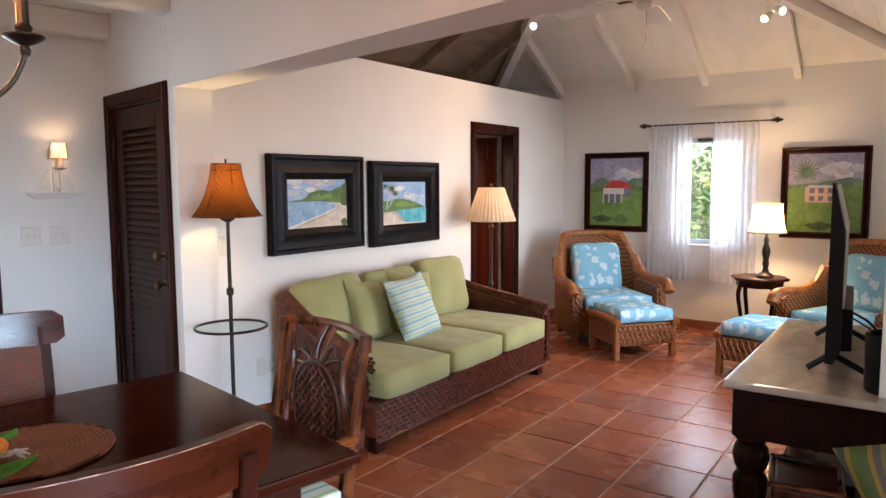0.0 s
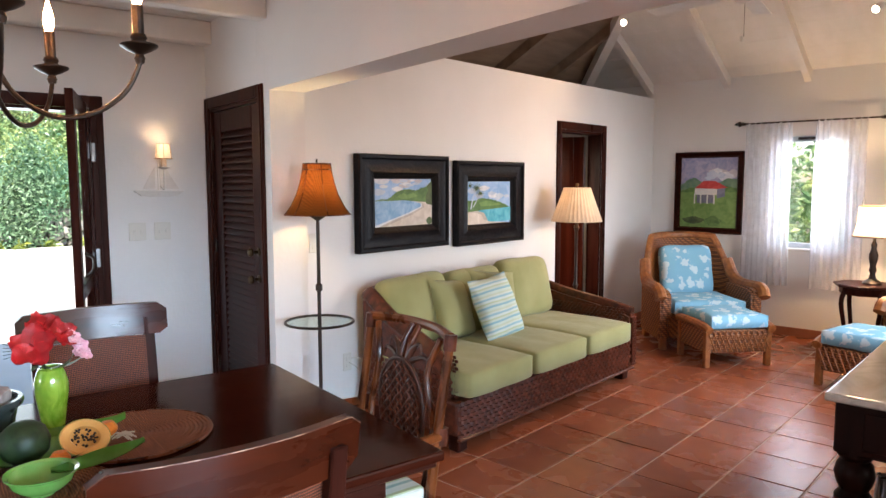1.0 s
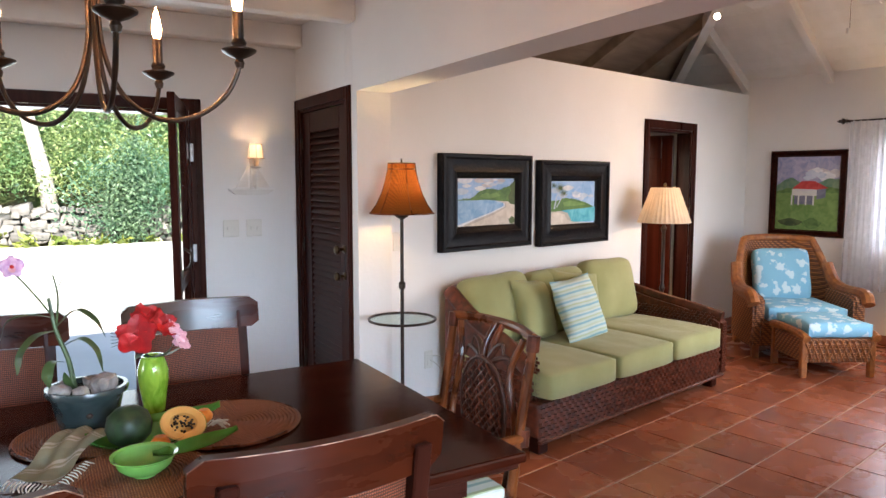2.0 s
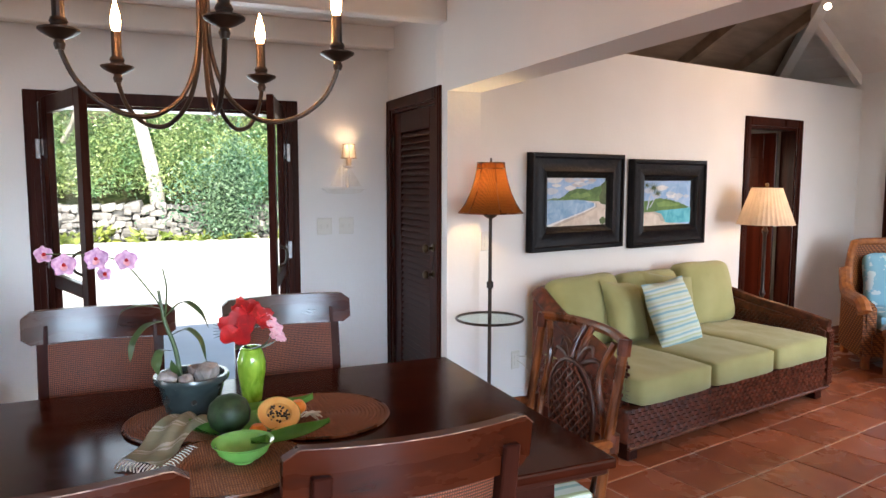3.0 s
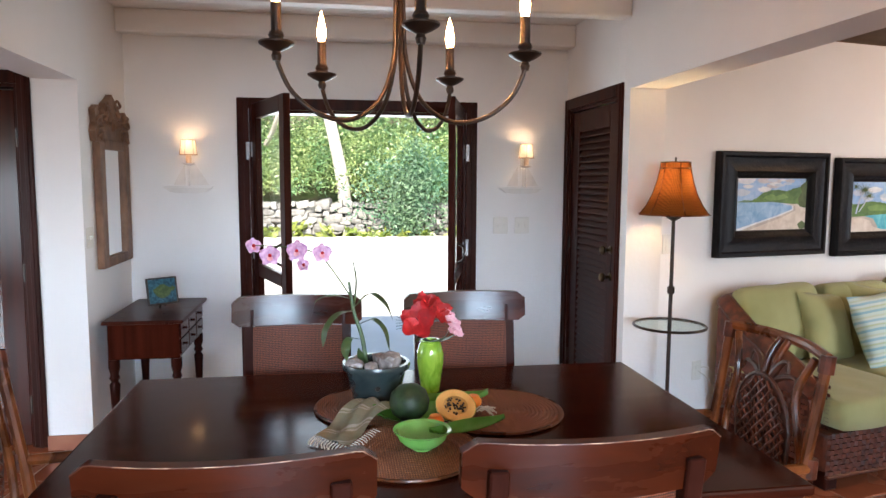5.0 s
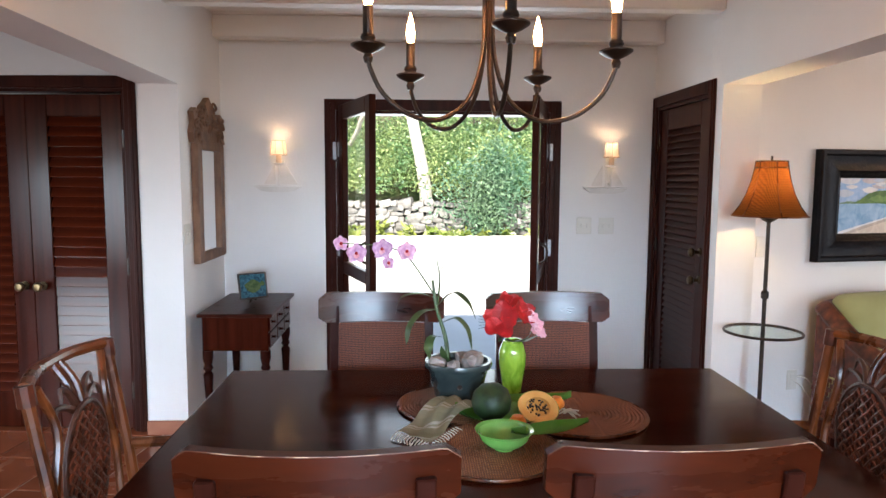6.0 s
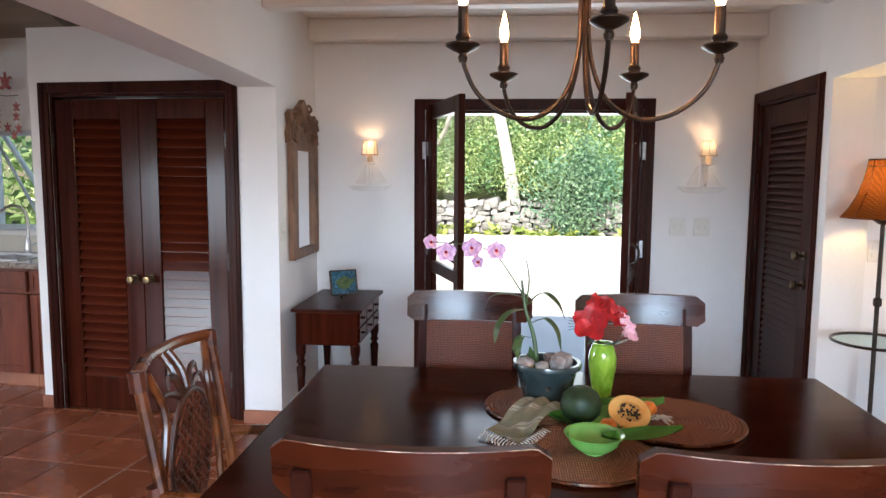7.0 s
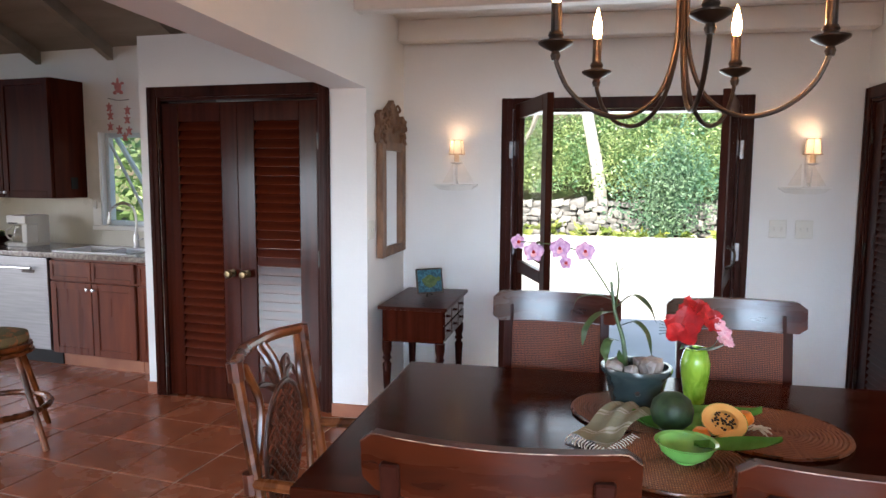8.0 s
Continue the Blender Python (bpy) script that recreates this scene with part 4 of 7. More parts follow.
# closet double doors
d = thing("door_4", CLO, "closed pair of glossy mahogany louvred closet doors", "door", kind="structure")
part("door_frame", casing(-1.275, -0.085, 2.04, 0.07, 0.02, 0.1), M_DARK, d)
louvre(0.57, 2.0, 0.036, 0, pose(-1.25, 0.01, 0.006), d, (0.22, 1.875), 0.125, M_RED, 0.058)
louvre(0.57, 2.0, 0.036, 0, pose(-0.68, 0.01, 0.006), d, (0.22, 1.875), 0.125, M_RED, 0.058, 1.25)
for x in (-0.735, -0.625):
    knob(d, pose(x, 0.01, 0.88))
for x in (-1.262, -0.098):
    for z in (0.25, 1.0, 1.75):
        part("hinge", tube([(x, 0.0, z - 0.05), (x, 0.0, z + 0.05)], 0.008, 8), M_IRON, d, "dark hinge")


# ---- sofa ----
def fast_strands(x0, x1, z0, z1, step=0.034, row=0.021, bulge=0.006):
    V, F = [], []
    k, z = 0, z0
    while z < z1 - row * 0.4:
        x = x0 + (step / 2 if k % 2 else 0)
        while x < x1 - step * 0.5:
            i = len(V)
            q = [(0, 0), (0.22, bulge), (0.72, bulge), (0.94, 0)]
            V += [(x + a * step, -b_, z) for a, b_ in q] + [(x + a * step, -b_, z + row * 0.86) for a, b_ in q]
            for a in range(3):
                F.append((i + a, i + a + 1, i + a + 5, i + a + 4))
            F += [(i, i + 1, i + 2, i + 3), (i + 7, i + 6, i + 5, i + 4)]
            x += step
        z += row
        k += 1
    me = bpy.data.meshes.new("weave")
    me.from_pydata(V, [], F)
    return me


def weave(parent, m, size, material, step=0.034, row=0.021, bulge=0.006):
    me = fast_strands(0, size[0], 0, size[1], step, row, bulge)
    me.materials.append(material)
    o = new("weave", me)
    o.parent = parent
    o.matrix_basis = m
    return tagged(o, "woven wicker strands", kind="stuff")


S = thing("sofa", LIV @ pose(2.86, 2.425, 0), "dark wicker three-seat sofa with apple green cushions", "sofa")
W = 2.15
part("base", box(0.03, 0.02, 0.10, 0.2, 0.30, 0.30, 0.02, 2), M_WICK, S)
part("base", box(0.12, 0.02, 0.10, W - 0.03, 0.86, 0.30, 0.02, 2), M_WICK, S)
weave(S, pose(0.03, 0.018, 0.09), (W - 0.10, 0.215), M_WICK, 0.052, 0.027, 0.010)
part("base_rail", box(0.03, 0.0, 0.075, W - 0.03, 0.03, 0.095, 0.006), M_WICK, S)
for x in (0.06, W - 0.14):
    for y in (0.04, 0.78):
        part("foot", box(x + (0.09 if x < 1 and y > 0.5 else 0), y, 0, x + 0.08 + (0.09 if x < 1 and y > 0.5 else 0), y + 0.08, 0.10, 0.006), M_DARK, S)


def arm_outline(low):
    top = [(0.0, 0.50), (0.06, 0.525), (0.30, 0.555), (0.60, 0.60), (0.80, 0.64), (0.92, 0.66)] if low else [(0.10, 0.44), (0.15, 0.49), (0.30, 0.56), (0.60, 0.665), (0.80, 0.755), (0.88, 0.80), (0.92, 0.78)]
    return [(top[0][0], 0.10)] + top + [(0.92, 0.10)]


for x, o in ((0.0, 0), (W - 0.10, 1)):
    g = prism(arm_outline(o == 1), 0.07 if o == 0 else 0.10, "x")
    bmesh.ops.bevel(g, geom=g.edges[:], offset=0.022, segments=2, affect="EDGES")
    for v in g.verts:
        v.co.x += 0.12 * (v.co.y / 0.92) * (o == 0)
    part("arm", g, M_WICK, S, "curved dark wicker arm", pose(x, 0, 0), smooth=True, angle=50)
    weave(S, pose(x + (0.028 if o == 0 else 0.015), 0.0995 if o == 0 else -0.0005, 0.11), (0.04 if o == 0 else 0.07, 0.32 if o == 0 else 0.37), M_WICK, 0.024, 0.02)
weave(S, pose(0.079, 0.06, 0.30, 0, 0, 82.5), (0.74, 0.24), M_WICK)
weave(S, pose(W - 0.10, 0.80, 0.30, 0, 0, -90), (0.74, 0.24), M_WICK)
weave(S, pose(0.116, 0.90, 0.12, 0, 0, -97.4), (0.76, 0.32), M_WICK, 0.052, 0.027, 0.010)
weave(S, pose(W + 0.001, 0.05, 0.12, 0, 0, 90), (0.85, 0.40), M_WICK)
g = tube([(0.050, 0.115, 0.465), (0.074, 0.30, 0.575), (0.113, 0.60, 0.67), (0.15, 0.86, 0.80), (0.22, 0.93, 0.815), (0.5, 0.945, 0.82), (W - 0.5, 0.945, 0.82), (W - 0.16, 0.93, 0.77), (W - 0.05, 0.86, 0.67), (W - 0.05, 0.6, 0.61), (W - 0.05, 0.3, 0.565), (W - 0.05, 0.02, 0.515)], 0.050, 10, 4, 0.55)
part("top_roll", g, M_WICK, S, "rolled wicker rim", smooth=True)
part("back", box(0.15, 0.87, 0.10, W - 0.05, 0.93, 0.80, 0.02), M_WICK, S)
cw, bw = (W - 0.185) / 3, (W - 0.28) / 3
for k in range(3):
    g = pillow(cw - 0.004, 0.82, 0.18, 22, 5, 0.70, 0.06)
    part("seat_cushion", g, M_GREEN, S, "apple green seat cushion", pose(0.075 + cw * (k + 0.5), 0.375, 0.385, 90, 0, 0), smooth=True, angle=80)
    g = pillow(bw - 0.004, 0.49, 0.23, 18, 3.0, 0.34, 0.13)
    part("back_cushion", g, M_GREEN, S, "apple green back cushion", pose(0.17 + bw * (k + 0.5), 0.79, 0.672 + 0.012 * (k == 2) - 0.012 * (k == 1), -13, 1.5 * (k - 1), 0), smooth=True, angle=80)

for m, s, mt, lab in ((pose(0.70, 0.60, 0.655, -20, 6, 8), 0.43, M_GREEN, "plump apple green throw pillow on the sofa"),
                      (pose(1.12, 0.58, 0.665, -20, 8, -14), 0.45, M_GREEN, "plump apple green throw pillow on the sofa"),
                      (pose(0.95, 0.41, 0.655, -22, -3, 4), 0.46, M_STRIPE, "blue, green and white striped throw pillow")):
    ob = part("throw_pillow", pillow(s, s, 0.15, 16, 2.4), mt, m=LIV @ pose(2.90, 2.50, 0) @ m, smooth=True, angle=80)
    tagged(ob, lab, "pillow", "throw pillows")

# ==== THINGS 2 ====
# ---- lamps of the living room ----
def point(m, energy, size=0.03, color=WARM):
    return lamp("lamp_light", "POINT", m, energy, color, size)


def shade(profile, seg, material, parent, label, m, pleat=0.0):
    """An open lamp shade: a lathed skin with a little thickness."""
    g = bmesh.new()
    rings = []
    for r, z in profile:
        rings.append([g.verts.new(((r * (1 + pleat * (k % 2))) * math.cos(2 * math.pi * k / seg), (r * (1 + pleat * (k % 2))) * math.sin(2 * math.pi * k / seg), z)) for k in range(seg)])
    for lo, hi in zip(rings, rings[1:]):
        for k in range(seg):
            g.faces.new((lo[k], lo[(k + 1) % seg], hi[(k + 1) % seg], hi[k]))
    return part("shade", g, material, parent, label, m, smooth=not pleat)


P = LIV @ pose(2.505, 3.17, 0)
t = thing("floor_lamp", P, "iron floor lamp with glass tray and amber bell shade", "lamp", "floor lamps")
part("base", lathe([(0.13, 0), (0.135, 0.012), (0.10, 0.022), (0.03, 0.032), (0.016, 0.06)], 24), M_IRON, t, smooth=True)
part("pole", lathe([(0.011, 0.05), (0.011, 0.90), (0.020, 0.91), (0.020, 0.94), (0.011, 0.95), (0.010, 1.31), (0.035, 1.325), (0.045, 1.335), (0.02, 1.34)], 12), M_IRON, t, smooth=True)
part("tray_ring", tube([(0.195 * math.cos(a), 0.195 * math.sin(a), 0.725) for a in [2 * math.pi * k / 40 for k in range(41)]], 0.008, 7), M_IRON, t)
part("tray", lathe([(0.0, 0.722), (0.19, 0.722), (0.19, 0.728), (0.0, 0.728)], 36), glass_mat("tray glass", (0.90, 0.97, 0.95), 0.12), t, "round glass tray")
part("finial", tube([(0, 0, 1.34), (0, 0, 1.66)], 0.006, 6), M_IRON, t)
bell = [(0.190, 1.345), (0.180, 1.354), (0.150, 1.395), (0.118, 1.46), (0.096, 1.53), (0.083, 1.59), (0.078, 1.632)]
shade(bell, 12, M_AMBER, t, "glowing amber woven bell shade", pose(0, 0, 0, 0, 0, 10))
for z, r in ((1.347, 0.191), (1.600, 0.083), (1.632, 0.080)):
    part("shade_band", tube([(r * math.cos(radians(10) + a), r * math.sin(radians(10) + a), z) for a in [2 * math.pi * k / 12 for k in range(13)]], 0.004, 5), M_RATTAN, t)
for k in range(6):
    a = radians(10) + 2 * math.pi * k / 6
    part("shade_rib", tube([(r * 1.01 * math.cos(a), r * 1.01 * math.sin(a), z) for r, z in bell], 0.003, 5), M_RATTAN, t)
point(P @ pose(0.02, 0.02, 1.53), 9, 0.03, (1.0, 0.70, 0.34))

P = LIV @ pose(5.27, 3.14, 0)
t = thing("floor_lamp", P, "dark floor lamp with a cream pleated shade", "lamp", "floor lamps")
part("base", lathe([(0.13, 0), (0.13, 0.015), (0.05, 0.03), (0.018, 0.06)], 24), M_IRON, t, smooth=True)
part("pole", lathe([(0.014, 0.05), (0.014, 0.6), (0.024, 0.63), (0.014, 0.66), (0.013, 1.1), (0.026, 1.13), (0.013, 1.16), (0.010, 1.3)], 12), M_IRON, t, smooth=True)
shade([(0.215, 1.185), (0.163, 1.33), (0.112, 1.475)], 72, M_PARCH, t, "cream pleated fabric shade", pose(0, 0, 0), 0.025)
part("finial", lathe([(0.004, 1.465), (0.012, 1.49), (0.016, 1.505), (0.006, 1.51), (0.0, 1.515)], 8), M_BRASS, t, smooth=True)
point(P @ pose(0, 0, 1.33), 4.0, 0.03, (1.0, 0.66, 0.36))


# ---- pictures ----
def paint(name, a, b_, scale=14):
    return mat("paint " + name, a, 0.6, color2=b_, scale=(scale, scale, scale), distort=1.0, bump=0.15, bump_scale=60)


PT = {k: paint(k, a, c) for k, a, c in (
    ("sky", (0.24, 0.42, 0.68), (0.42, 0.57, 0.78)), ("cloud", (0.62, 0.64, 0.70), (0.82, 0.80, 0.80)), ("hill", (0.055, 0.13, 0.03), (0.13, 0.24, 0.06)),
    ("far", (0.10, 0.20, 0.13), (0.20, 0.30, 0.18)), ("mist", (0.50, 0.46, 0.50), (0.62, 0.58, 0.60)), ("haze", (0.44, 0.52, 0.64), (0.60, 0.64, 0.72)), ("wet", (0.42, 0.37, 0.32), (0.56, 0.50, 0.43)), ("sea", (0.16, 0.34, 0.58), (0.36, 0.54, 0.72)), ("teal", (0.05, 0.36, 0.48), (0.16, 0.55, 0.62)), ("sand", (0.58, 0.50, 0.42), (0.72, 0.65, 0.57)), ("tree", (0.035, 0.06, 0.02), (0.09, 0.13, 0.04)),
    ("dusk", (0.26, 0.28, 0.46), (0.46, 0.42, 0.55)), ("lawn", (0.12, 0.23, 0.05), (0.20, 0.33, 0.09)), ("roof", (0.50, 0.03, 0.03), (0.62, 0.07, 0.06)), ("house", (0.62, 0.62, 0.62), (0.72, 0.70, 0.68)),
    ("pink", (0.60, 0.36, 0.30), (0.70, 0.48, 0.40)), ("shade", (0.12, 0.13, 0.20), (0.20, 0.20, 0.28)), ("peach", (0.72, 0.50, 0.42), (0.78, 0.64, 0.58)))}


def picture(m, w, h, fw, fd, frame_mat, label, layers, group):
    """A framed painting, centre of its back at m, facing -y. layers: (name, colour, outline in 0..1)."""
    t = thing("picture", m, label, "picture", group)
    iw, ih = w - 2 * fw, h - 2 * fw
    k = fw / 0.165
    prof = [(0, 0), (0, fd), (0.010 * k, fd + 0.010), (0.026 * k, fd + 0.010), (0.036 * k, fd - 0.004), (0.060 * k, fd - 0.008), (0.110 * k, fd + 0.002), (0.122 * k, fd + 0.006), (0.132 * k, fd), (0.140 * k, fd - 0.012), (0.158 * k, fd * 0.5), (fw, fd * 0.42), (fw, 0)]
    for name, turn, a, c in (("frame_rail", 0, w, h), ("frame_side", 90, h, w), ("frame_rail", 180, w, h), ("frame_side", 270, h, w)):
        g = bmesh.new()
        ends = [[g.verts.new((e * (a / 2 - i), -p, i - c / 2)) for i, p in prof] for e in (-1, 1)]
        for j in range(len(prof)):
            q = (j + 1) % len(prof)
            g.faces.new((ends[0][j], ends[1][j], ends[1][q], ends[0][q]))
        g.faces.new(ends[0])
        g.faces.new(ends[1][::-1])
        part(name, g, frame_mat, t, m=pose(0, 0, 0, 0, turn), smooth=True, angle=40)
    part("canvas", box(-iw / 2, -fd * 0.32, -ih / 2, iw / 2, -fd * 0.2, ih / 2), PT[layers[0][1]], t)
    for k, (name, col, pts) in enumerate(layers[1:]):
        part(name, prism([((min(max(x, 0.0), 1.0) - 0.5) * iw, (min(max(z, 0.0), 1.0) - 0.5) * ih) for x, z in pts], -0.0003, "y"), PT[col], t, m=pose(0, -fd * 0.32 - 0.0004 * k, 0))
    return t


def puff(cx, cz, rx, rz, n=18):
    return [(cx + rx * math.cos(a) * (1 + 0.12 * math.sin(5 * a)), cz + rz * math.sin(a) * (1 + 0.12 * math.cos(4 * a))) for a in [2 * math.pi * k / n for k in range(n)]]


def frond(cx, cz, r, n=9):
    pts = []
    for k in range(2 * n):
        a, q = math.pi * k / n, r if k % 2 == 0 else r * 0.25
        pts.append((cx + q * math.cos(a), cz + q * math.sin(a) * (1.0 if math.sin(a) > 0 else 0.8)))
    return pts


def clouds(seed, n, x0, x1, z0, z1, size):
    r = random.Random(seed)
    out = []
    for k in range(n):
        q = size * r.uniform(0.5, 1.1)
        out.append(("cloud", r.choice(("cloud", "haze", "haze", "mist")), puff(r.uniform(x0, x1), r.uniform(z0, z1), q, q * r.uniform(0.35, 0.6), 14)))
    return out


def ridge(seed, pts, n=6, rough=0.02):
    """A hill's outline, its top broken into small tree crowns."""
    out = []
    for (ax, az), (cx, cz) in zip(pts, pts[1:]):
        for k in range(n):
            f = k / n
            x = ax + (cx - ax) * f
            out.append((x, az + (cz - az) * f + rough * noise.noise((x * 23, seed, 0))))
    return out + [pts[-1]]


beach = [("c", "sky", None)] + clouds(1, 9, 0.02, 0.55, 0.72, 0.97, 0.13) + clouds(2, 5, 0.5, 0.9, 0.84, 0.98, 0.08) + [
         ("far_hill", "far", ridge(3, [(0.0, 0.55), (0.10, 0.585), (0.2, 0.57), (0.34, 0.62)]) + [(0.34, 0.5), (0, 0.5)]),
         ("sea", "sea", [(0, 0.0), (1, 0.0), (1, 0.54), (0, 0.54)]),
         ("hill", "hill", ridge(4, [(0.14, 0.54), (0.25, 0.60), (0.36, 0.72), (0.46, 0.77), (0.58, 0.78), (0.70, 0.75), (0.80, 0.80), (0.90, 0.83), (1, 0.88)]) + [(1, 0.42), (0.8, 0.5), (0.5, 0.545)]),
         ("hill_light", "lawn", ridge(5, [(0.36, 0.62), (0.48, 0.70), (0.56, 0.66), (0.66, 0.70), (0.74, 0.63)]) + [(0.6, 0.58), (0.45, 0.57)]),
         ("foam", "cloud", [(0.0, 0.03), (0.3, 0.16), (0.58, 0.28), (0.80, 0.40), (0.79, 0.47), (0.62, 0.515), (0.86, 0.50), (0.8, 0.35), (0.3, 0.08), (0.04, 0.0), (0, 0)]),
         ("wet_sand", "wet", [(0.06, 0.0), (0.3, 0.13), (0.60, 0.26), (0.82, 0.385), (0.815, 0.465), (0.66, 0.512), (0.86, 0.50), (1.0, 0.40), (1.0, 0.0)]),
         ("sand", "sand", [(0.16, 0.0), (0.36, 0.10), (0.64, 0.23), (0.85, 0.375), (0.84, 0.46), (0.72, 0.508), (0.87, 0.50), (1.0, 0.42), (1.0, 0.0)]),
         ("tree", "tree", ridge(6, [(0.90, 0.45), (0.88, 0.60), (0.93, 0.74), (0.91, 0.86), (1.0, 0.95)], 5, 0.03) + [(1.0, 0.42)]), ("bush", "tree", puff(0.95, 0.08, 0.06, 0.08))]
cove = [("c", "sky", None)] + clouds(7, 8, 0.05, 0.6, 0.66, 0.95, 0.14) + clouds(8, 5, 0.5, 0.95, 0.58, 0.75, 0.10) + [
        ("sea", "teal", [(0, 0.04), (1, 0.04), (1, 0.38), (0, 0.38)]),
        ("hill", "hill", [(0, 0.26), (0.3, 0.33), (0.9, 0.37), (0.96, 0.385)] + ridge(9, [(0.94, 0.40), (0.86, 0.45), (0.70, 0.52), (0.50, 0.585), (0.30, 0.61), (0.12, 0.55), (0, 0.56)])),
        ("hill_light", "lawn", ridge(10, [(0.25, 0.50), (0.45, 0.55), (0.62, 0.50), (0.78, 0.44)]) + [(0.5, 0.42), (0.3, 0.42)]),
        ("wet_sand", "wet", [(0, 0), (0.42, 0.0), (0.44, 0.10), (0.36, 0.26), (0.22, 0.31), (0, 0.30)]),
        ("sand", "sand", [(0, 0), (0.98, 0.0), (0.5, 0.045), (0.36, 0.10), (0.30, 0.22), (0.16, 0.28), (0, 0.27)]),
        ("palm_trunk", "haze", [(0.05, 0.36), (0.075, 0.36), (0.12, 0.62), (0.20, 0.82), (0.18, 0.82), (0.10, 0.63)]), ("palm_trunk", "haze", [(0.10, 0.40), (0.12, 0.40), (0.28, 0.71), (0.26, 0.71)]),
        ("palm", "tree", frond(0.19, 0.84, 0.14, 13)), ("palm", "tree", frond(0.27, 0.72, 0.11, 11)), ("palm", "tree", frond(0.04, 0.90, 0.09, 9))]
red_house = [("c", "dusk", None)] + clouds(11, 9, 0.30, 0.95, 0.68, 0.82, 0.13) + [
             ("hill", "far", ridge(12, [(0, 0.60), (0.12, 0.68), (0.24, 0.72), (0.42, 0.64), (0.62, 0.62), (0.85, 0.71), (1, 0.69)]) + [(1, 0.45), (0, 0.45)]),
             ("hill", "hill", ridge(13, [(0, 0.52), (0.2, 0.58), (0.5, 0.55), (0.8, 0.60), (1, 0.57)]) + [(1, 0.4), (0, 0.4)]), ("lawn", "lawn", ridge(14, [(0, 0.50), (0.5, 0.52), (1, 0.51)], 9, 0.01) + [(1, 0), (0, 0)]),
             ("wall", "shade", [(0.66, 0.42), (0.80, 0.45), (0.80, 0.57), (0.66, 0.57)]), ("wall", "house", [(0.26, 0.47), (0.66, 0.47), (0.66, 0.57), (0.26, 0.56)]),
             ("porch", "shade", [(0.30, 0.35), (0.62, 0.35), (0.62, 0.47), (0.30, 0.47)]), ("roof", "roof", [(0.26, 0.565), (0.42, 0.67), (0.62, 0.67), (0.84, 0.575), (0.66, 0.555)])]
red_house += [("post", "house", [(x, 0.34), (x + 0.025, 0.34), (x + 0.025, 0.48), (x, 0.48)]) for x in (0.25, 0.36, 0.48, 0.60)] + [("bush", "tree", puff(0.25, 0.10, 0.2, 0.05)), ("bush", "hill", puff(0.6, 0.09, 0.15, 0.07))]
pink_house = [("c", "dusk", None)] + clouds(15, 8, 0.5, 0.98, 0.72, 0.86, 0.12) + [
              ("hill", "far", ridge(16, [(0, 0.60), (0.3, 0.62), (0.6, 0.66), (0.85, 0.70), (1, 0.66)]) + [(1, 0.5), (0, 0.5)]),
              ("lawn", "lawn", ridge(17, [(0, 0.56), (0.5, 0.57), (1, 0.59)], 9, 0.02) + [(1, 0), (0, 0)]), ("wall", "pink", [(0.24, 0.38), (0.68, 0.38), (0.68, 0.57), (0.24, 0.57)]), ("roof", "haze", [(0.24, 0.57), (0.30, 0.60), (0.62, 0.60), (0.70, 0.57)])]
pink_house += [("window", "shade", [(x, z), (x + 0.07, z), (x + 0.07, z + 0.06), (x, z + 0.06)]) for x in (0.30, 0.42, 0.55) for z in (0.40, 0.50)] + [("palm", "hill", frond(0.24, 0.76, 0.22, 19)), ("palm", "far", frond(0.26, 0.75, 0.17, 17)), ("bush", "tree", puff(0.45, 0.08, 0.18, 0.05))]
WP = ("wide distressed black frame with a painted tropical beach and headland", "wide distressed black frame with a painted cove and palms")
picture(LIV @ pose(3.465, SOFA - 0.004, 1.386), 0.885, 0.655, 0.165, 0.045, M_BLACKF, WP[0], beach, "pictures over the sofa")
picture(LIV @ pose(4.430, SOFA - 0.004, 1.362), 0.865, 0.650, 0.158, 0.045, M_BLACKF, WP[1], cove, "pictures over the sofa")
picture(LIV @ pose(EAST - 0.004, 2.822, 1.405, 0, 0, -90), 0.715, 0.855, 0.062, 0.03, M_DARK, "brown framed painting of a white house with red roof", red_house, "pictures on the end wall")
picture(LIV @ pose(EAST - 0.004, 0.808, 1.405, 0, 0, -90), 0.735, 0.855, 0.062, 0.03, M_DARK, "brown framed painting of a pink house and palm", pink_house, "pictures on the end wall")

# ---- window with sheer curtains ----
wd = thing("window_1", LIV @ pose(EAST, 1.85, 0, 0, 0, -90), "white framed window looking on green shrubs", "window", kind="structure")
M_FRAME = mat("pale blue window paint", (0.50, 0.58, 0.62), 0.5, color2=(0.60, 0.66, 0.70), scale=(8, 8, 8), bump=0.05)
for bb in ((-0.35, 0.87, -0.30, 1.96), (0.30, 0.87, 0.35, 1.96), (-0.30, 0.87, 0.30, 0.92), (-0.30, 1.91, 0.30, 1.96)):
    part("window_frame", box(bb[0], 0.06, bb[1], bb[2], 0.12, bb[3], 0.004), M_FRAME, wd)
part("window_sill", box(-0.37, -0.02, 0.845, 0.37, 0.12, 0.868, 0.004), M_WHITE, wd)
part("head_track", box(-0.13, 0.03, 1.925, 0.13, 0.055, 1.95, 0.003), M_IRON, wd, "dark head track")
q = part("pane", box(-0.30, 0.085, 0.92, 0.30, 0.09, 1.91), M_GLASS, wd, "clear glass pane")
q.visible_shadow = False
rod = thing("curtain_rod", LIV @ pose(EAST - 0.08, 1.86, 2.095, 0, 0, -90), "dark metal curtain rod with knobbed finials", "curtain rod")
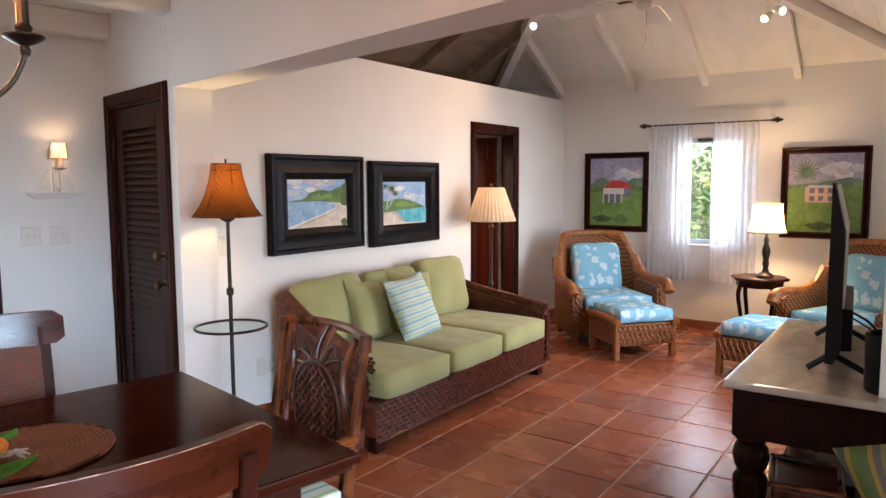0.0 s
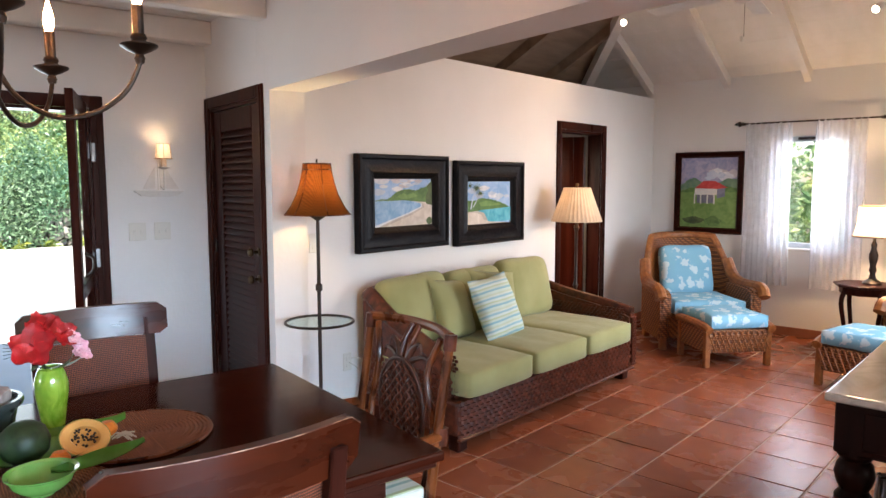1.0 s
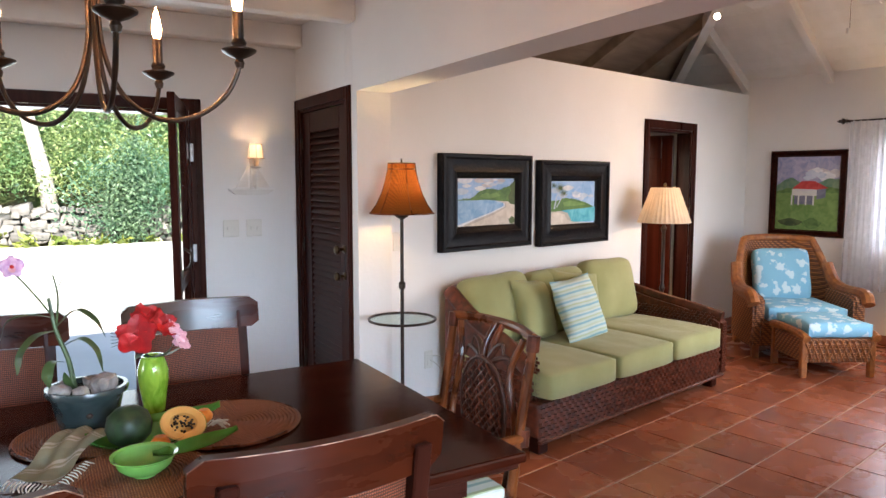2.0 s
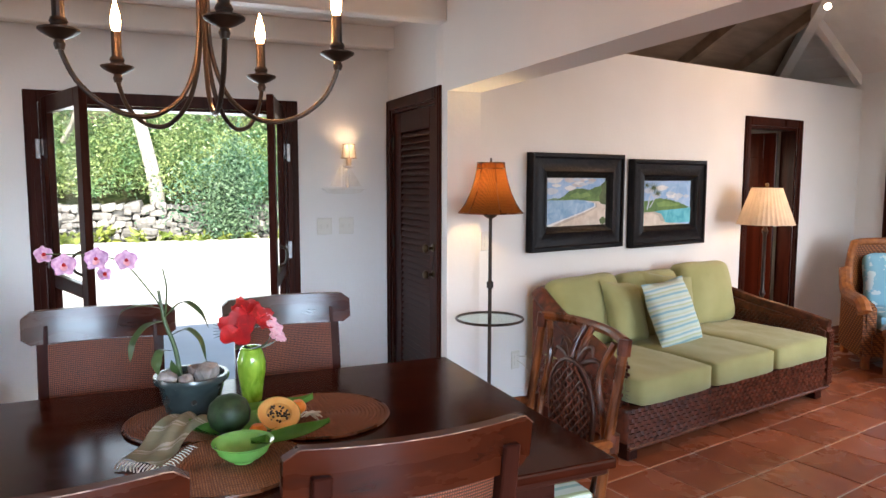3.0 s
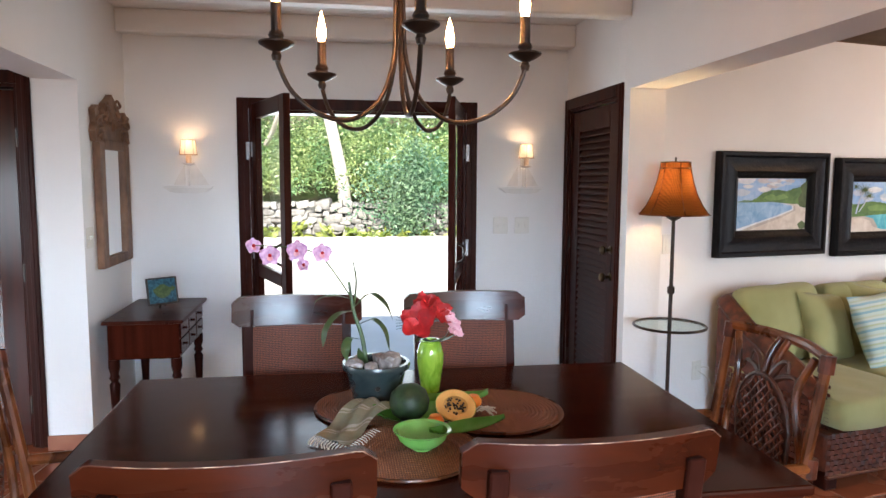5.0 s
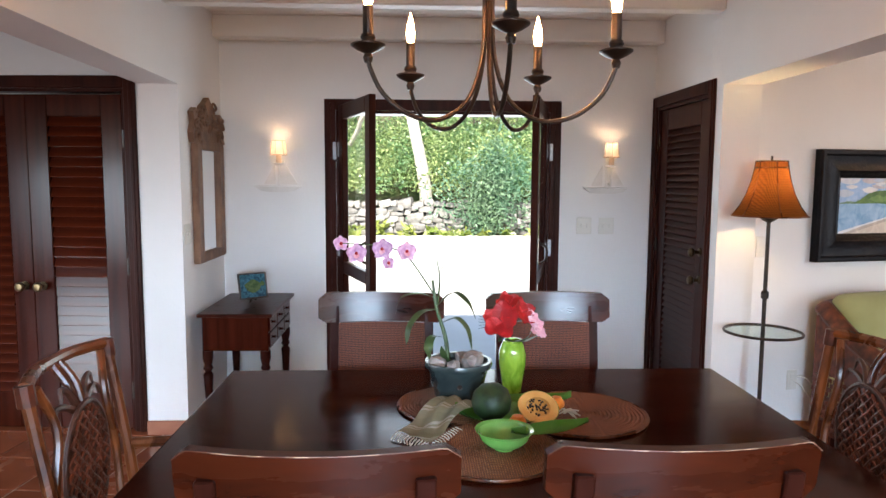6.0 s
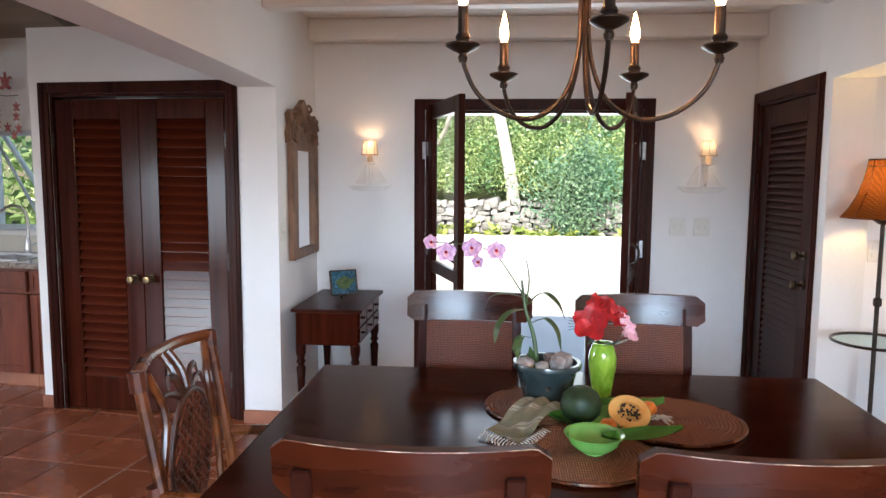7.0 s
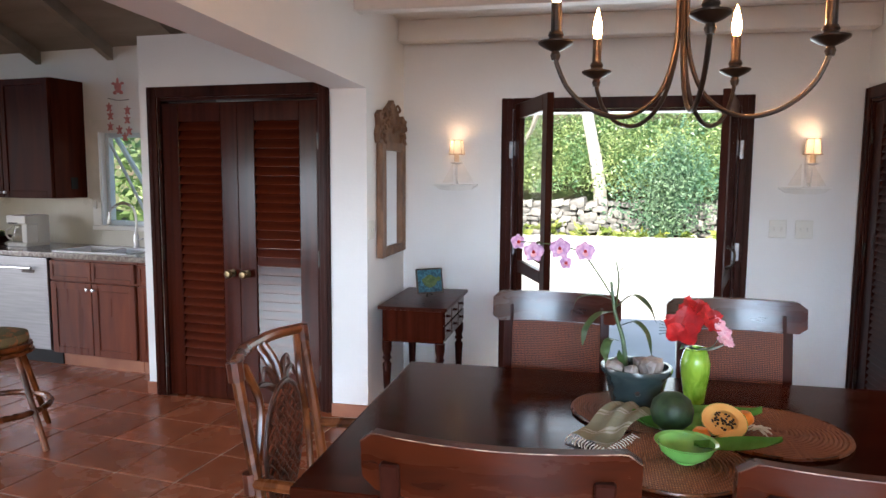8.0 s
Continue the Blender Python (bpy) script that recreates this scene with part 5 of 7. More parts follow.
part("rod", tube([(-0.69, 0, 0), (0.69, 0, 0)], 0.008, 10), M_IRON, rod)
for s in (-1, 1):
    part("finial", lathe([(0.008, 0), (0.022, 0.008), (0.010, 0.018), (0.026, 0.032), (0.030, 0.045), (0.014, 0.062), (0.018, 0.07), (0.006, 0.085), (0, 0.095)], 12), M_IRON, rod, m=pose(s * 0.60, 0, 0, 0, s * 90), smooth=True)
    part("bracket", box(s * 0.595 - 0.012, 0, -0.012, s * 0.595 + 0.012, 0.08, 0.012, 0.003), M_IRON, rod)


def curtain(v0, v1, seed):
    g, cols = bmesh.new(), []
    n = 90
    for i in range(n + 1):
        f = i / n
        col = []
        for z in (0.50, 0.8, 1.1, 1.4, 1.7, 1.95, 2.06, 2.10):
            k = 0.35 + 0.65 * (2.1 - z) / 1.6
            y = 0.030 * k * math.sin(f * 47 + seed) + 0.014 * k * math.sin(f * 101 + seed * 3) + 0.01 * noise.noise((f * 6, z * 1.5, seed))
            wx = (f - 0.5) * (v1 - v0) * (1.0 + 0.05 * (2.1 - z) / 1.6) + 0.01 * noise.noise((f * 3, z, seed + 5))
            col.append(g.verts.new((wx, y, z)))
        cols.append(col)
    for a, c in zip(cols, cols[1:]):
        for j in range(len(a) - 1):
            g.faces.new((a[j], c[j], c[j + 1], a[j + 1]))
    o = part("curtain", g, M_SHEER, m=LIV @ pose(EAST - 0.08, (v0 + v1) / 2, 0, 0, 0, -90), smooth=True, angle=90)
    return tagged(o, "sheer white curtain hanging from the rod", "curtain", "window curtains")


curtain(2.00, 2.44, 1)
curtain(1.37, 1.80, 2)


# ---- wicker armchairs with ottomans ----
def wicker_armchair():
    t = thing("wicker_armchair", pose(0, 0, 0), "honey brown wicker armchair with turquoise turtle print cushions", "armchair", "wicker armchairs")
    g, rows = bmesh.new(), []
    n = 30
    for i in range(n + 1):
        a = math.pi * i / n          # round the back, from one arm to the other
        x, y = 0.44 * math.cos(a), 0.30 * math.sin(a)
        sa = max(0.0, math.sin(a))
        high = 0.57 + 0.40 * min(1.0, max(0.0, (sa - 0.05) / 0.62)) ** 1.3 + 0.03 * sa
        lean = 0.10 * math.sin(a)
        rows.append([g.verts.new((x * s, y * s + lean * (z - 0.3) + 0.02, z)) for s, z in ((1.0, 0.10), (1.0, 0.35), (1.03, high * 0.75), (1.02, high - 0.03), (0.97, high), (0.90, high - 0.03), (0.88, high * 0.75), (0.88, 0.35))])
    for p, q in zip(rows, rows[1:]):
        for k in range(7):
            g.faces.new((p[k], q[k], q[k + 1], p[k + 1]))
    part("shell", g, M_HONEYW, t, "curved woven wicker back", smooth=True)
    for s in (-1, 1):
        o = [(-0.40, 0.08), (-0.40, 0.30), (-0.44, 0.44), (-0.44, 0.52), (-0.36, 0.56), (-0.1, 0.55), (0.08, 0.57), (0.08, 0.10)]
        g = prism(o, 0.10, "x")
        bmesh.ops.bevel(g, geom=g.edges[:], offset=0.022, segments=2, affect="EDGES")
        part("arm", g, M_HONEYW, t, "rolled wicker arm", pose(-0.47 if s < 0 else 0.37, 0, 0, 0, 0, 0), smooth=True, angle=60)
        part("arm_roll", tube([(s * 0.475, -0.45, 0.48), (s * 0.48, -0.38, 0.555), (s * 0.45, -0.12, 0.555), (s * 0.435, 0.05, 0.61), (s * 0.41, 0.15, 0.76)], 0.056, 10, 4), M_HONEY, t, smooth=True)
        part("leg", box(s * 0.42 - 0.03, -0.40, 0, s * 0.42 + 0.03, -0.34, 0.12, 0.008), M_HONEY, t)
        part("leg", box(s * 0.36 - 0.03, 0.18, 0, s * 0.36 + 0.03, 0.24, 0.12, 0.008), M_HONEY, t)
    rim = []
    for i in range(25):
        a = math.pi * (0.10 + 0.80 * i / 24)
        sa = math.sin(a)
        high = 0.57 + 0.40 * min(1.0, max(0.0, (sa - 0.05) / 0.62)) ** 1.3 + 0.03 * sa
        rim.append((0.44 * 0.955 * math.cos(a), 0.30 * 0.955 * sa + 0.10 * sa * (high - 0.3) + 0.02, high - 0.008))
    part("back_rim", tube(rim, 0.034, 9), M_HONEY, t, "smooth rolled rim of the back", smooth=True)
    part("seat_base", box(-0.38, -0.39, 0.10, 0.38, 0.22, 0.31, 0.02, 2), M_HONEYW, t)
    part("seat_cushion", pillow(0.66, 0.62, 0.15, 14, 5, 0.7), M_BLUE, t, "turquoise turtle print seat cushion", pose(0, -0.10, 0.385, 90), smooth=True, angle=80)
    part("back_cushion", pillow(0.52, 0.50, 0.16, 14, 3.5, 0.45, 0.10), M_BLUE, t, "turquoise turtle print back cushion", pose(0, 0.155, 0.66, -15), smooth=True, angle=80)
    return t


M_HONEYW = wave_mat("honey wicker weave", (0.10, 0.028, 0.007), (0.38, 0.135, 0.034), 13, "DIAGONAL", 0.45, (0.0, 0.6), 1.0, ("Z", 17), 0.15)


def ottoman():
    t = thing("ottoman", pose(0, 0, 0), "honey wicker ottoman with a turquoise turtle print cushion", "ottoman", "wicker ottomans")
    part("body", box(-0.285, -0.24, 0.12, 0.285, 0.24, 0.31, 0.015, 2), M_HONEYW, t)
    for k in range(-5, 6):
        for y, r in ((-0.243, 0),):
            part("lattice_strip", tube([(k * 0.048 - 0.035, y, 0.13), (k * 0.048 + 0.035, y, 0.30)], 0.006, 6), M_HONEY, t)
            part("lattice_strip", tube([(k * 0.048 + 0.035, y - 0.004, 0.13), (k * 0.048 - 0.035, y - 0.004, 0.30)], 0.006, 6), M_HONEY, t)
    for s in (-1, 1):
        for y in (-0.22, 0.22):
            part("leg", box(s * 0.27 - 0.024, y - 0.024, 0, s * 0.27 + 0.024, y + 0.024, 0.31, 0.006), M_HONEY, t)
        part("side_roll", tube([(s * 0.275, -0.27, 0.315), (s * 0.285, -0.15, 0.345), (s * 0.285, 0.15, 0.345), (s * 0.275, 0.26, 0.33)], 0.033, 9, 3), M_HONEY, t, smooth=True)
    part("cushion", pillow(0.50, 0.50, 0.13, 14, 6, 0.75), M_BLUE, t, "turquoise turtle print cushion", pose(0, 0, 0.375, 90), smooth=True, angle=80)
    return t


ac, ot = wicker_armchair(), ottoman()
ac.matrix_basis = LIV @ pose(6.55, 2.63, 0, 0, 0, -44)
ot.matrix_basis = LIV @ pose(6.0, 2.12, 0, 0, 0, -40)
copy_thing(ac, LIV @ pose(6.62, 0.42, 0, 0, 0, -118))
copy_thing(ot, LIV @ pose(5.88, 0.99, 0, 0, 0, -104))

t = thing("end_table", LIV @ pose(6.86, 1.24, 0), "small dark wood end table with curved legs", "table")
part("top", lathe([(0.0, 0.622), (0.235, 0.622), (0.25, 0.632), (0.25, 0.645), (0.24, 0.65), (0.0, 0.65)], 8), M_DARK, t)
part("apron", lathe([(0.20, 0.56), (0.205, 0.622)], 8), M_DARK, t)
for k in range(4):
    a = radians(45 + 90 * k)
    part("leg", tube([(0.18 * math.cos(a), 0.18 * math.sin(a), 0.60), (0.21 * math.cos(a), 0.21 * math.sin(a), 0.48), (0.17 * math.cos(a), 0.17 * math.sin(a), 0.22), (0.22 * math.cos(a), 0.22 * math.sin(a), 0.0)], (0.022, 0.014), 8, 4), M_DARK, t, smooth=True)
P = LIV @ pose(6.84, 1.19, 0.65)
t = thing("table_lamp", P, "turned bronze table lamp with a white linen shade", "lamp")
part("base", lathe([(0.075, 0), (0.075, 0.015), (0.06, 0.03), (0.03, 0.05), (0.02, 0.09), (0.03, 0.12), (0.022, 0.16), (0.034, 0.21), (0.036, 0.25), (0.018, 0.31), (0.024, 0.34), (0.012, 0.37), (0.010, 0.48)], 16), M_IRON, t, "turned bronze stem", smooth=True)
shade([(0.165, 0.405), (0.146, 0.46), (0.132, 0.54), (0.126, 0.61), (0.125, 0.67)], 32, M_LINEN, t, "glowing white linen shade", pose(0, 0, 0))
for z, r in ((0.409, 0.166), (0.666, 0.1265)):
    part("shade_trim", tube([(r * math.cos(a), r * math.sin(a), z) for a in [2 * math.pi * k / 32 for k in range(33)]], 0.006, 5), M_HEM, t, "beige braid trim")
point(P @ pose(0, 0, 0.54), 32, 0.03, (1.0, 0.66, 0.36))

# ---- marble-topped side table with television ----
M_EBON = mat("nearly black stained wood", (0.007, 0.0025, 0.0018), 0.3, color2=(0.016, 0.005, 0.0035), scale=(14, 14, 3), distort=0.5, bump=0.06, spec=0.07)
t = thing("console_desk", LIV @ pose(2.68, 0.58, 0), "dark carved wooden console with a pale marble top", "console table")
part("marble_top", box(0, -0.62, 0.77, 1.38, 0.0, 0.80, 0.010, 3), M_MARBLE, t, "pale grey marble slab")
part("apron", box(0.03, -0.58, 0.585, 1.35, -0.03, 0.77, 0.006), M_EBON, t)
part("drawer_front", box(0.024, -0.50, 0.61, 0.031, -0.12, 0.745, 0.003), M_EBON, t)
part("shelf", box(0.06, -0.56, 0.14, 1.32, -0.05, 0.17, 0.006), M_DARKH, t)
for x in (0.09, 1.29):
    for y in (-0.09, -0.53):
        part("leg", lathe([(0.035, 0), (0.045, 0.02), (0.045, 0.06), (0.03, 0.08), (0.045, 0.12), (0.045, 0.19), (0.03, 0.21), (0.042, 0.26), (0.060, 0.36), (0.062, 0.42), (0.045, 0.445), (0.058, 0.47), (0.066, 0.505), (0.058, 0.54), (0.045, 0.555), (0.062, 0.575), (0.062, 0.60)], 18), M_EBON, t, "turned dark wooden leg", pose(x, y, 0), smooth=True)
t = thing("television", LIV @ pose(2.93, 0.228, 0.80, 0, 0, 4.5), "flat black television with a silver back, seen from behind", "television")
part("panel", prism([(0.052, 0.05), (0.052, 0.72), (0.044, 0.72), (0.006, 0.55), (0.002, 0.10), (0.024, 0.05)], 0.80, "x"), M_BLACK, t)
part("back_cover", prism([(0.040, 0.712), (0.0035, 0.553), (0.0025, 0.54), (0.005, 0.54), (0.010, 0.556)], 0.776, "x"), M_SILVER, t, "silver grey sloping back", pose(0.012, -0.002, 0))
part("back_cover", box(0.012, -0.004, 0.26, 0.788, 0.004, 0.548, 0.002), M_SILVER, t, "silver grey back cover")
part("port_box", box(0.06, -0.034, 0.09, 0.74, 0.010, 0.25, 0.008, 2), M_BLACK, t, "black housing for the sockets")
for x in (0.07, 0.73):
    part("foot", join(tube([(x, 0.03, 0.075), (x, 0.11, 0.012)], 0.012, 8), tube([(x, 0.03, 0.075), (x, -0.09, 0.012)], 0.012, 8)), M_BLACK, t)
part("cable", tube([(0.3, -0.034, 0.20), (0.22, -0.10, 0.17), (0.15, -0.16, 0.08), (0.05, -0.20, 0.010)], 0.005, 6, 4), M_BLACK, t)
part("cable", tube([(0.4, -0.034, 0.16), (0.30, -0.12, 0.12), (0.22, -0.20, 0.04), (0.16, -0.24, 0.008)], 0.004, 6, 4), M_BLACK, t)
t = tagged(part("desk_bin", lathe([(0.068, 0), (0.072, 0.01), (0.074, 0.20), (0.068, 0.206), (0.062, 0.204), (0.060, 0.10), (0.0, 0.10)], 24), M_BLACK, m=LIV @ pose(2.84, 0.075, 0.80), smooth=True), "black cylindrical bin on the marble top", "bin")
t = tagged(part("media_box", box(-0.16, -0.11, 0, 0.16, 0.11, 0.05, 0.008, 2), M_BLACK, m=LIV @ pose(3.55, 0.30, 0.17)), "black media box on the console shelf", "electronics")
M_BENCH = stripes("green, gold and grey stripes", "X", 7, [(0, (0.10, 0.15, 0.05)), (0.13, (0.26, 0.22, 0.06)), (0.25, (0.07, 0.11, 0.09)), (0.42, (0.22, 0.22, 0.10)), (0.55, (0.12, 0.13, 0.12)), (0.7, (0.30, 0.22, 0.06)), (0.8, (0.09, 0.14, 0.06))])
# Bench and pillow stand in for one striped corner, fitted to the camera's view.
t = thing("bench", LIV @ pose(2.42, -0.20, 0, 0, 0, 12), "low dark bench, a guess, with green and gold striped cushion", "bench")
part("seat_cushion", pillow(0.50, 0.42, 0.10, 12, 5, 0.6), M_BENCH, t, "green and gold striped cushion", pose(0, 0, 0.44, 90), smooth=True, angle=80)
part("frame", box(-0.26, -0.21, 0.33, 0.26, 0.21, 0.39, 0.01), M_DARK, t)
for x in (-0.22, 0.22):
    for y in (-0.17, 0.17):
        part("leg", tube([(x, y, 0.35), (x, y, 0)], (0.025, 0.018), 8), M_DARK, t)
tagged(part("throw_pillow", pillow(0.40, 0.40, 0.17, 16, 2.6), M_BENCH, m=LIV @ pose(2.38, -0.075, 0.625, 0, 0, 78) @ pose(0, 0, 0, -14, 24, 0), smooth=True, angle=80), "green and gold striped pillow tilted to fit the camera's view", "pillow", "throw pillows")
# Stands in for an unclear brown wooden thing near the console leg.
t = thing("storage_basket", LIV @ pose(2.98, 0.33, 0.17, 0, 0, 8), "woven basket standing in for a brown wooden thing", "basket")
part("body", box(-0.15, -0.12, 0, 0.15, 0.12, 0.215, 0.02, 2), M_WICK, t)
part("rim", tube([(-0.15, -0.12, 0.22), (0.15, -0.12, 0.22), (0.15, 0.12, 0.22), (-0.15, 0.12, 0.22), (-0.15, -0.12, 0.22)], 0.012, 7), M_RATTAN, t)

# ---- living room ceiling: fan and track spots ----
F0 = LIV @ pose(4.65, 1.595, 0.16)
t = thing("ceiling_fan", F0, "white ceiling fan at rest with pull chain", "ceiling fan")
part("rod", tube([(0, 0, 2.66), (0, 0, 3.40)], 0.014, 10), M_WHITE, t)
part("motor", lathe([(0.04, 2.545), (0.11, 2.56), (0.135, 2.60), (0.13, 2.64), (0.08, 2.67), (0.03, 2.68)], 20), M_WHITE, t, smooth=True)
for k in range(5):
    part("blade", box(0.19, -0.065, 2.548, 0.68, 0.065, 2.556, 0.003), M_WHITE, t, m=pose(0, 0, 0, 0, 0, 72 * k + 8) @ pose(0, 0, 2.55, 9) @ pose(0, 0, -2.55))
    part("blade_arm", box(0.09, -0.018, 2.553, 0.24, 0.018, 2.562), M_BRASS, t, m=pose(0, 0, 0, 0, 0, 72 * k + 8))
part("light_kit", lathe([(0.0, 2.485), (0.04, 2.49), (0.06, 2.52), (0.05, 2.55)], 16), M_WHITE, t, smooth=True)
part("pull_chain", tube([(0.04, 0, 2.51), (0.04, 0, 2.285)], 0.002, 5), M_BRASS, t)
part("pull", lathe([(0.0, 2.245), (0.008, 2.25), (0.008, 2.28), (0.0, 2.285)], 8), M_WHITE, t)


def spot_lamp(p, aim, group="track spots"):
    t = thing("spot_lamp", LIV @ Matrix.Translation(p), "small white track spot lamp, lit", "spot lamp", group)
    part("stem", tube([(0, 0, 0.05), (0, 0, 0.22)], 0.006, 6), M_WHITE, t)
    turn = Vector(aim).to_track_quat("Z", "Y").to_matrix().to_4x4()
    part("can", lathe([(0.020, -0.05), (0.027, -0.03), (0.029, 0.04)], 14), M_WHITE, t, m=turn)
    part("lamp_face", lathe([(0.0, 0.0405), (0.023, 0.0405), (0.023, 0.043), (0.0, 0.043)], 14), M_SPOT, t, "glowing lamp face", turn)


M_SPOT = glow("lit spot face", (1.0, 0.85, 0.62), 45)
spot_lamp((5.92, 3.08, 2.955), (-0.85, -0.45, -0.25))
spot_lamp((6.0, 1.10, 2.785), (-0.7, 0.3, -0.45))
spot_lamp((5.9, 1.00, 2.80), (-0.5, -0.6, -0.3))
for eye, aim, power in (((5.86, 3.0, 2.95), (3.0, 2.6, 1.4), 26), ((5.95, 1.12, 2.76), (4.0, 2.4, 1.5), 85)):
    data = lamp("spot_light", "SPOT", LIV @ look(eye, aim), power, WARM, 0.04).data
    data.spot_size, data.spot_blend = radians(150), 1.0

# ---- chandelier ----
C0 = pose(0.1347, 1.5434, 1.796, -2.88) @ pose(0, 0, 0, 0, 0, 2.75) @ Matrix.Diagonal((0.935, 0.935, 1, 1)) @ pose(0, 0, -1.808)   # tilt and width fitted to the camera's view
t = thing("chandelier", C0, "dark bronze five-arm candle chandelier, lit", "chandelier")
part("stem", tube([(0, 0, 1.99), (0, 0, CEIL)], 0.007, 8), M_IRON, t)
part("canopy", lathe([(0.02, CEIL - 0.05), (0.06, CEIL - 0.02), (0.065, CEIL)], 16), M_IRON, t, smooth=True)
part("collar", lathe([(0.016, 1.96), (0.021, 1.97), (0.021, 1.985), (0.016, 1.995)], 14), M_IRON, t, smooth=True)
for k in range(5):
    R = pose(0, 0, 0, 0, 0, -90 + 72 * k)
    part("arm", tube([(0.010, 0, 2.06), (0.010, 0, 1.90), (0.017, 0, 1.80), (0.052, 0, 1.715), (0.120, 0, 1.670), (0.195, 0, 1.676), (0.255, 0, 1.715), (0.285, 0, 1.765), (0.29, 0, 1.795)], 0.0052, 8, 5), M_IRON, t, "slender curved arm", R, smooth=True)
    sl = part("candle_cup", lathe([(0.008, 1.775), (0.011, 1.785), (0.008, 1.793), (0.024, 1.800), (0.037, 1.808), (0.038, 1.811), (0.018, 1.816), (0.014, 1.820), (0.017, 1.825), (0.014, 1.832)], 20), M_IRON, t, "dark drip cup", R @ pose(0.29, 0, 0), smooth=True)
    part("candle", lathe([(0.0115, 1.825), (0.0115, 1.888)], 12), M_IRON, t, "bronze candle sleeve", R @ pose(0.29, 0, 0))
    part("bulb", lathe([(0.006, 1.886), (0.0105, 1.900), (0.012, 1.912), (0.009, 1.931), (0.004, 1.950), (0.001, 1.962)], 10), M_BULB, t, "lit flame-shaped bulb", R @ pose(0.29, 0, 0), smooth=True)


# ---- wall sconces shaped as sailing boats ----
def sconce(x):
    t = thing("wall_sconce", pose(x, NORTH, 1.43), "white sailing-boat wall sconce with a small lit shade", "wall lamp", "boat sconces")
    part("hull", prism([(-0.155, 0.035), (0.155, 0.035), (0.115, 0.008), (0.06, 0.0), (-0.06, 0.0), (-0.115, 0.008)], -0.035, "y"), M_BOAT, t)
    part("deck", box(-0.16, -0.05, 0.036, 0.16, 0, 0.045, 0.002), M_WHITE, t)
    part("sail", prism([(0.012, 0.055), (0.135, 0.055), (0.012, 0.26)], -0.006, "y"), M_BOAT, t)
    part("jib", prism([(-0.10, 0.055), (-0.02, 0.055), (-0.02, 0.20)], -0.006, "y"), M_BOAT, t)
    part("mast", tube([(0, -0.01, 0.04), (0, -0.01, 0.27)], 0.004, 6), M_WHITE, t)
    part("arm", tube([(0.015, -0.03, 0.07), (0.02, -0.07, 0.05), (0.02, -0.085, 0.10), (0.02, -0.085, 0.19)], 0.005, 7, 4), M_WHITE, t, smooth=True)
    part("drip_cup", lathe([(0.006, 0.185), (0.042, 0.197), (0.043, 0.201), (0.012, 0.203)], 16), M_WHITE, t, m=pose(0.02, -0.085, 0), smooth=True)
    part("candle", lathe([(0.018, 0.20), (0.018, 0.262)], 12), M_PARCH, t, m=pose(0.02, -0.085, 0))
    part("bulb", lathe([(0.008, 0.262), (0.012, 0.285), (0.004, 0.32)], 8), M_BULB2, t, m=pose(0.02, -0.085, 0), smooth=True)
    shade([(0.056, 0.255), (0.043, 0.355)], 12, M_LINEN, t, "small glowing linen shade", pose(0.02, -0.085, 0))
    for z, r in ((0.257, 0.0565), (0.354, 0.0437)):
        part("shade_trim", tube([(0.02 + r * math.cos(a), -0.085 + r * math.sin(a), z) for a in [2 * math.pi * k / 16 for k in range(17)]], 0.0025, 5), M_HEM, t, "beige braid trim")
    for k in range(6):
        a = math.pi * k / 3 + 0.3
        part("shade_rib", tube([(0.02 + 0.057 * math.cos(a), -0.085 + 0.057 * math.sin(a), 0.256), (0.02 + 0.044 * math.cos(a), -0.085 + 0.044 * math.sin(a), 0.355)], 0.0022, 5), M_HEM, t, "beige seam of the shade")
    point(pose(x + 0.02, NORTH - 0.085, 1.43 + 0.335), 0.85, 0.012, (1.0, 0.63, 0.38))
    return t


sconce(-0.985)
sconce(1.335)


# ---- switches and outlets ----
def plate(m, kind="toggle"):
    t = thing("wall_switch" if kind == "toggle" else "wall_outlet", m, "ivory switch plate with a toggle" if kind == "toggle" else "ivory wall socket plate", "switch" if kind == "toggle" else "outlet", "wall plates")
    part("plate", box(-0.055 if kind == "toggle" else -0.036, -0.006, -0.06, 0.055 if kind == "toggle" else 0.036, 0, 0.06, 0.003), M_PLATE, t)
    if kind == "toggle":
        for x in (-0.022, 0.022):
            part("toggle", box(x - 0.005, -0.016, -0.012, x + 0.005, -0.006, 0.012, 0.002), M_PLATE, t)
    else:
        for z in (-0.022, 0.022):
            part("socket", box(-0.014, -0.009, z - 0.014, 0.014, -0.006, z + 0.014, 0.002), M_PLATE, t)


plate(pose(1.19, NORTH, 1.198))
plate(pose(1.352, NORTH, 1.198))
plate(pose(XW, 4.17, 1.195, 0, 0, 90))
plate(pose(1.243, NORTH, 0.344), "socket")
plate(LIV @ pose(2.947, SOFA, 0.352), "socket")
plate(LIV @ pose(2.69, SOFA, 1.152), "socket")
tagged(part("power_cord", tube([(2.965, SOFA - 0.018, 0.375), (3.01, SOFA - 0.05, 0.37), (3.07, SOFA - 0.04, 0.30), (3.11, SOFA - 0.03, 0.18), (3.20, SOFA - 0.03, 0.02)], 0.004, 6, 5), M_PLATE, m=LIV, smooth=True), "white power cord plugged into the wall socket", "cord")
cord = part("lamp_cord", tube([(2.95, 3.44, 0.35), (3.0, 3.42, 0.31), (3.06, 3.41, 0.22), (3.10, 3.42, 0.10)], 0.004, 6, 4), M_PLATE, m=LIV, smooth=True)
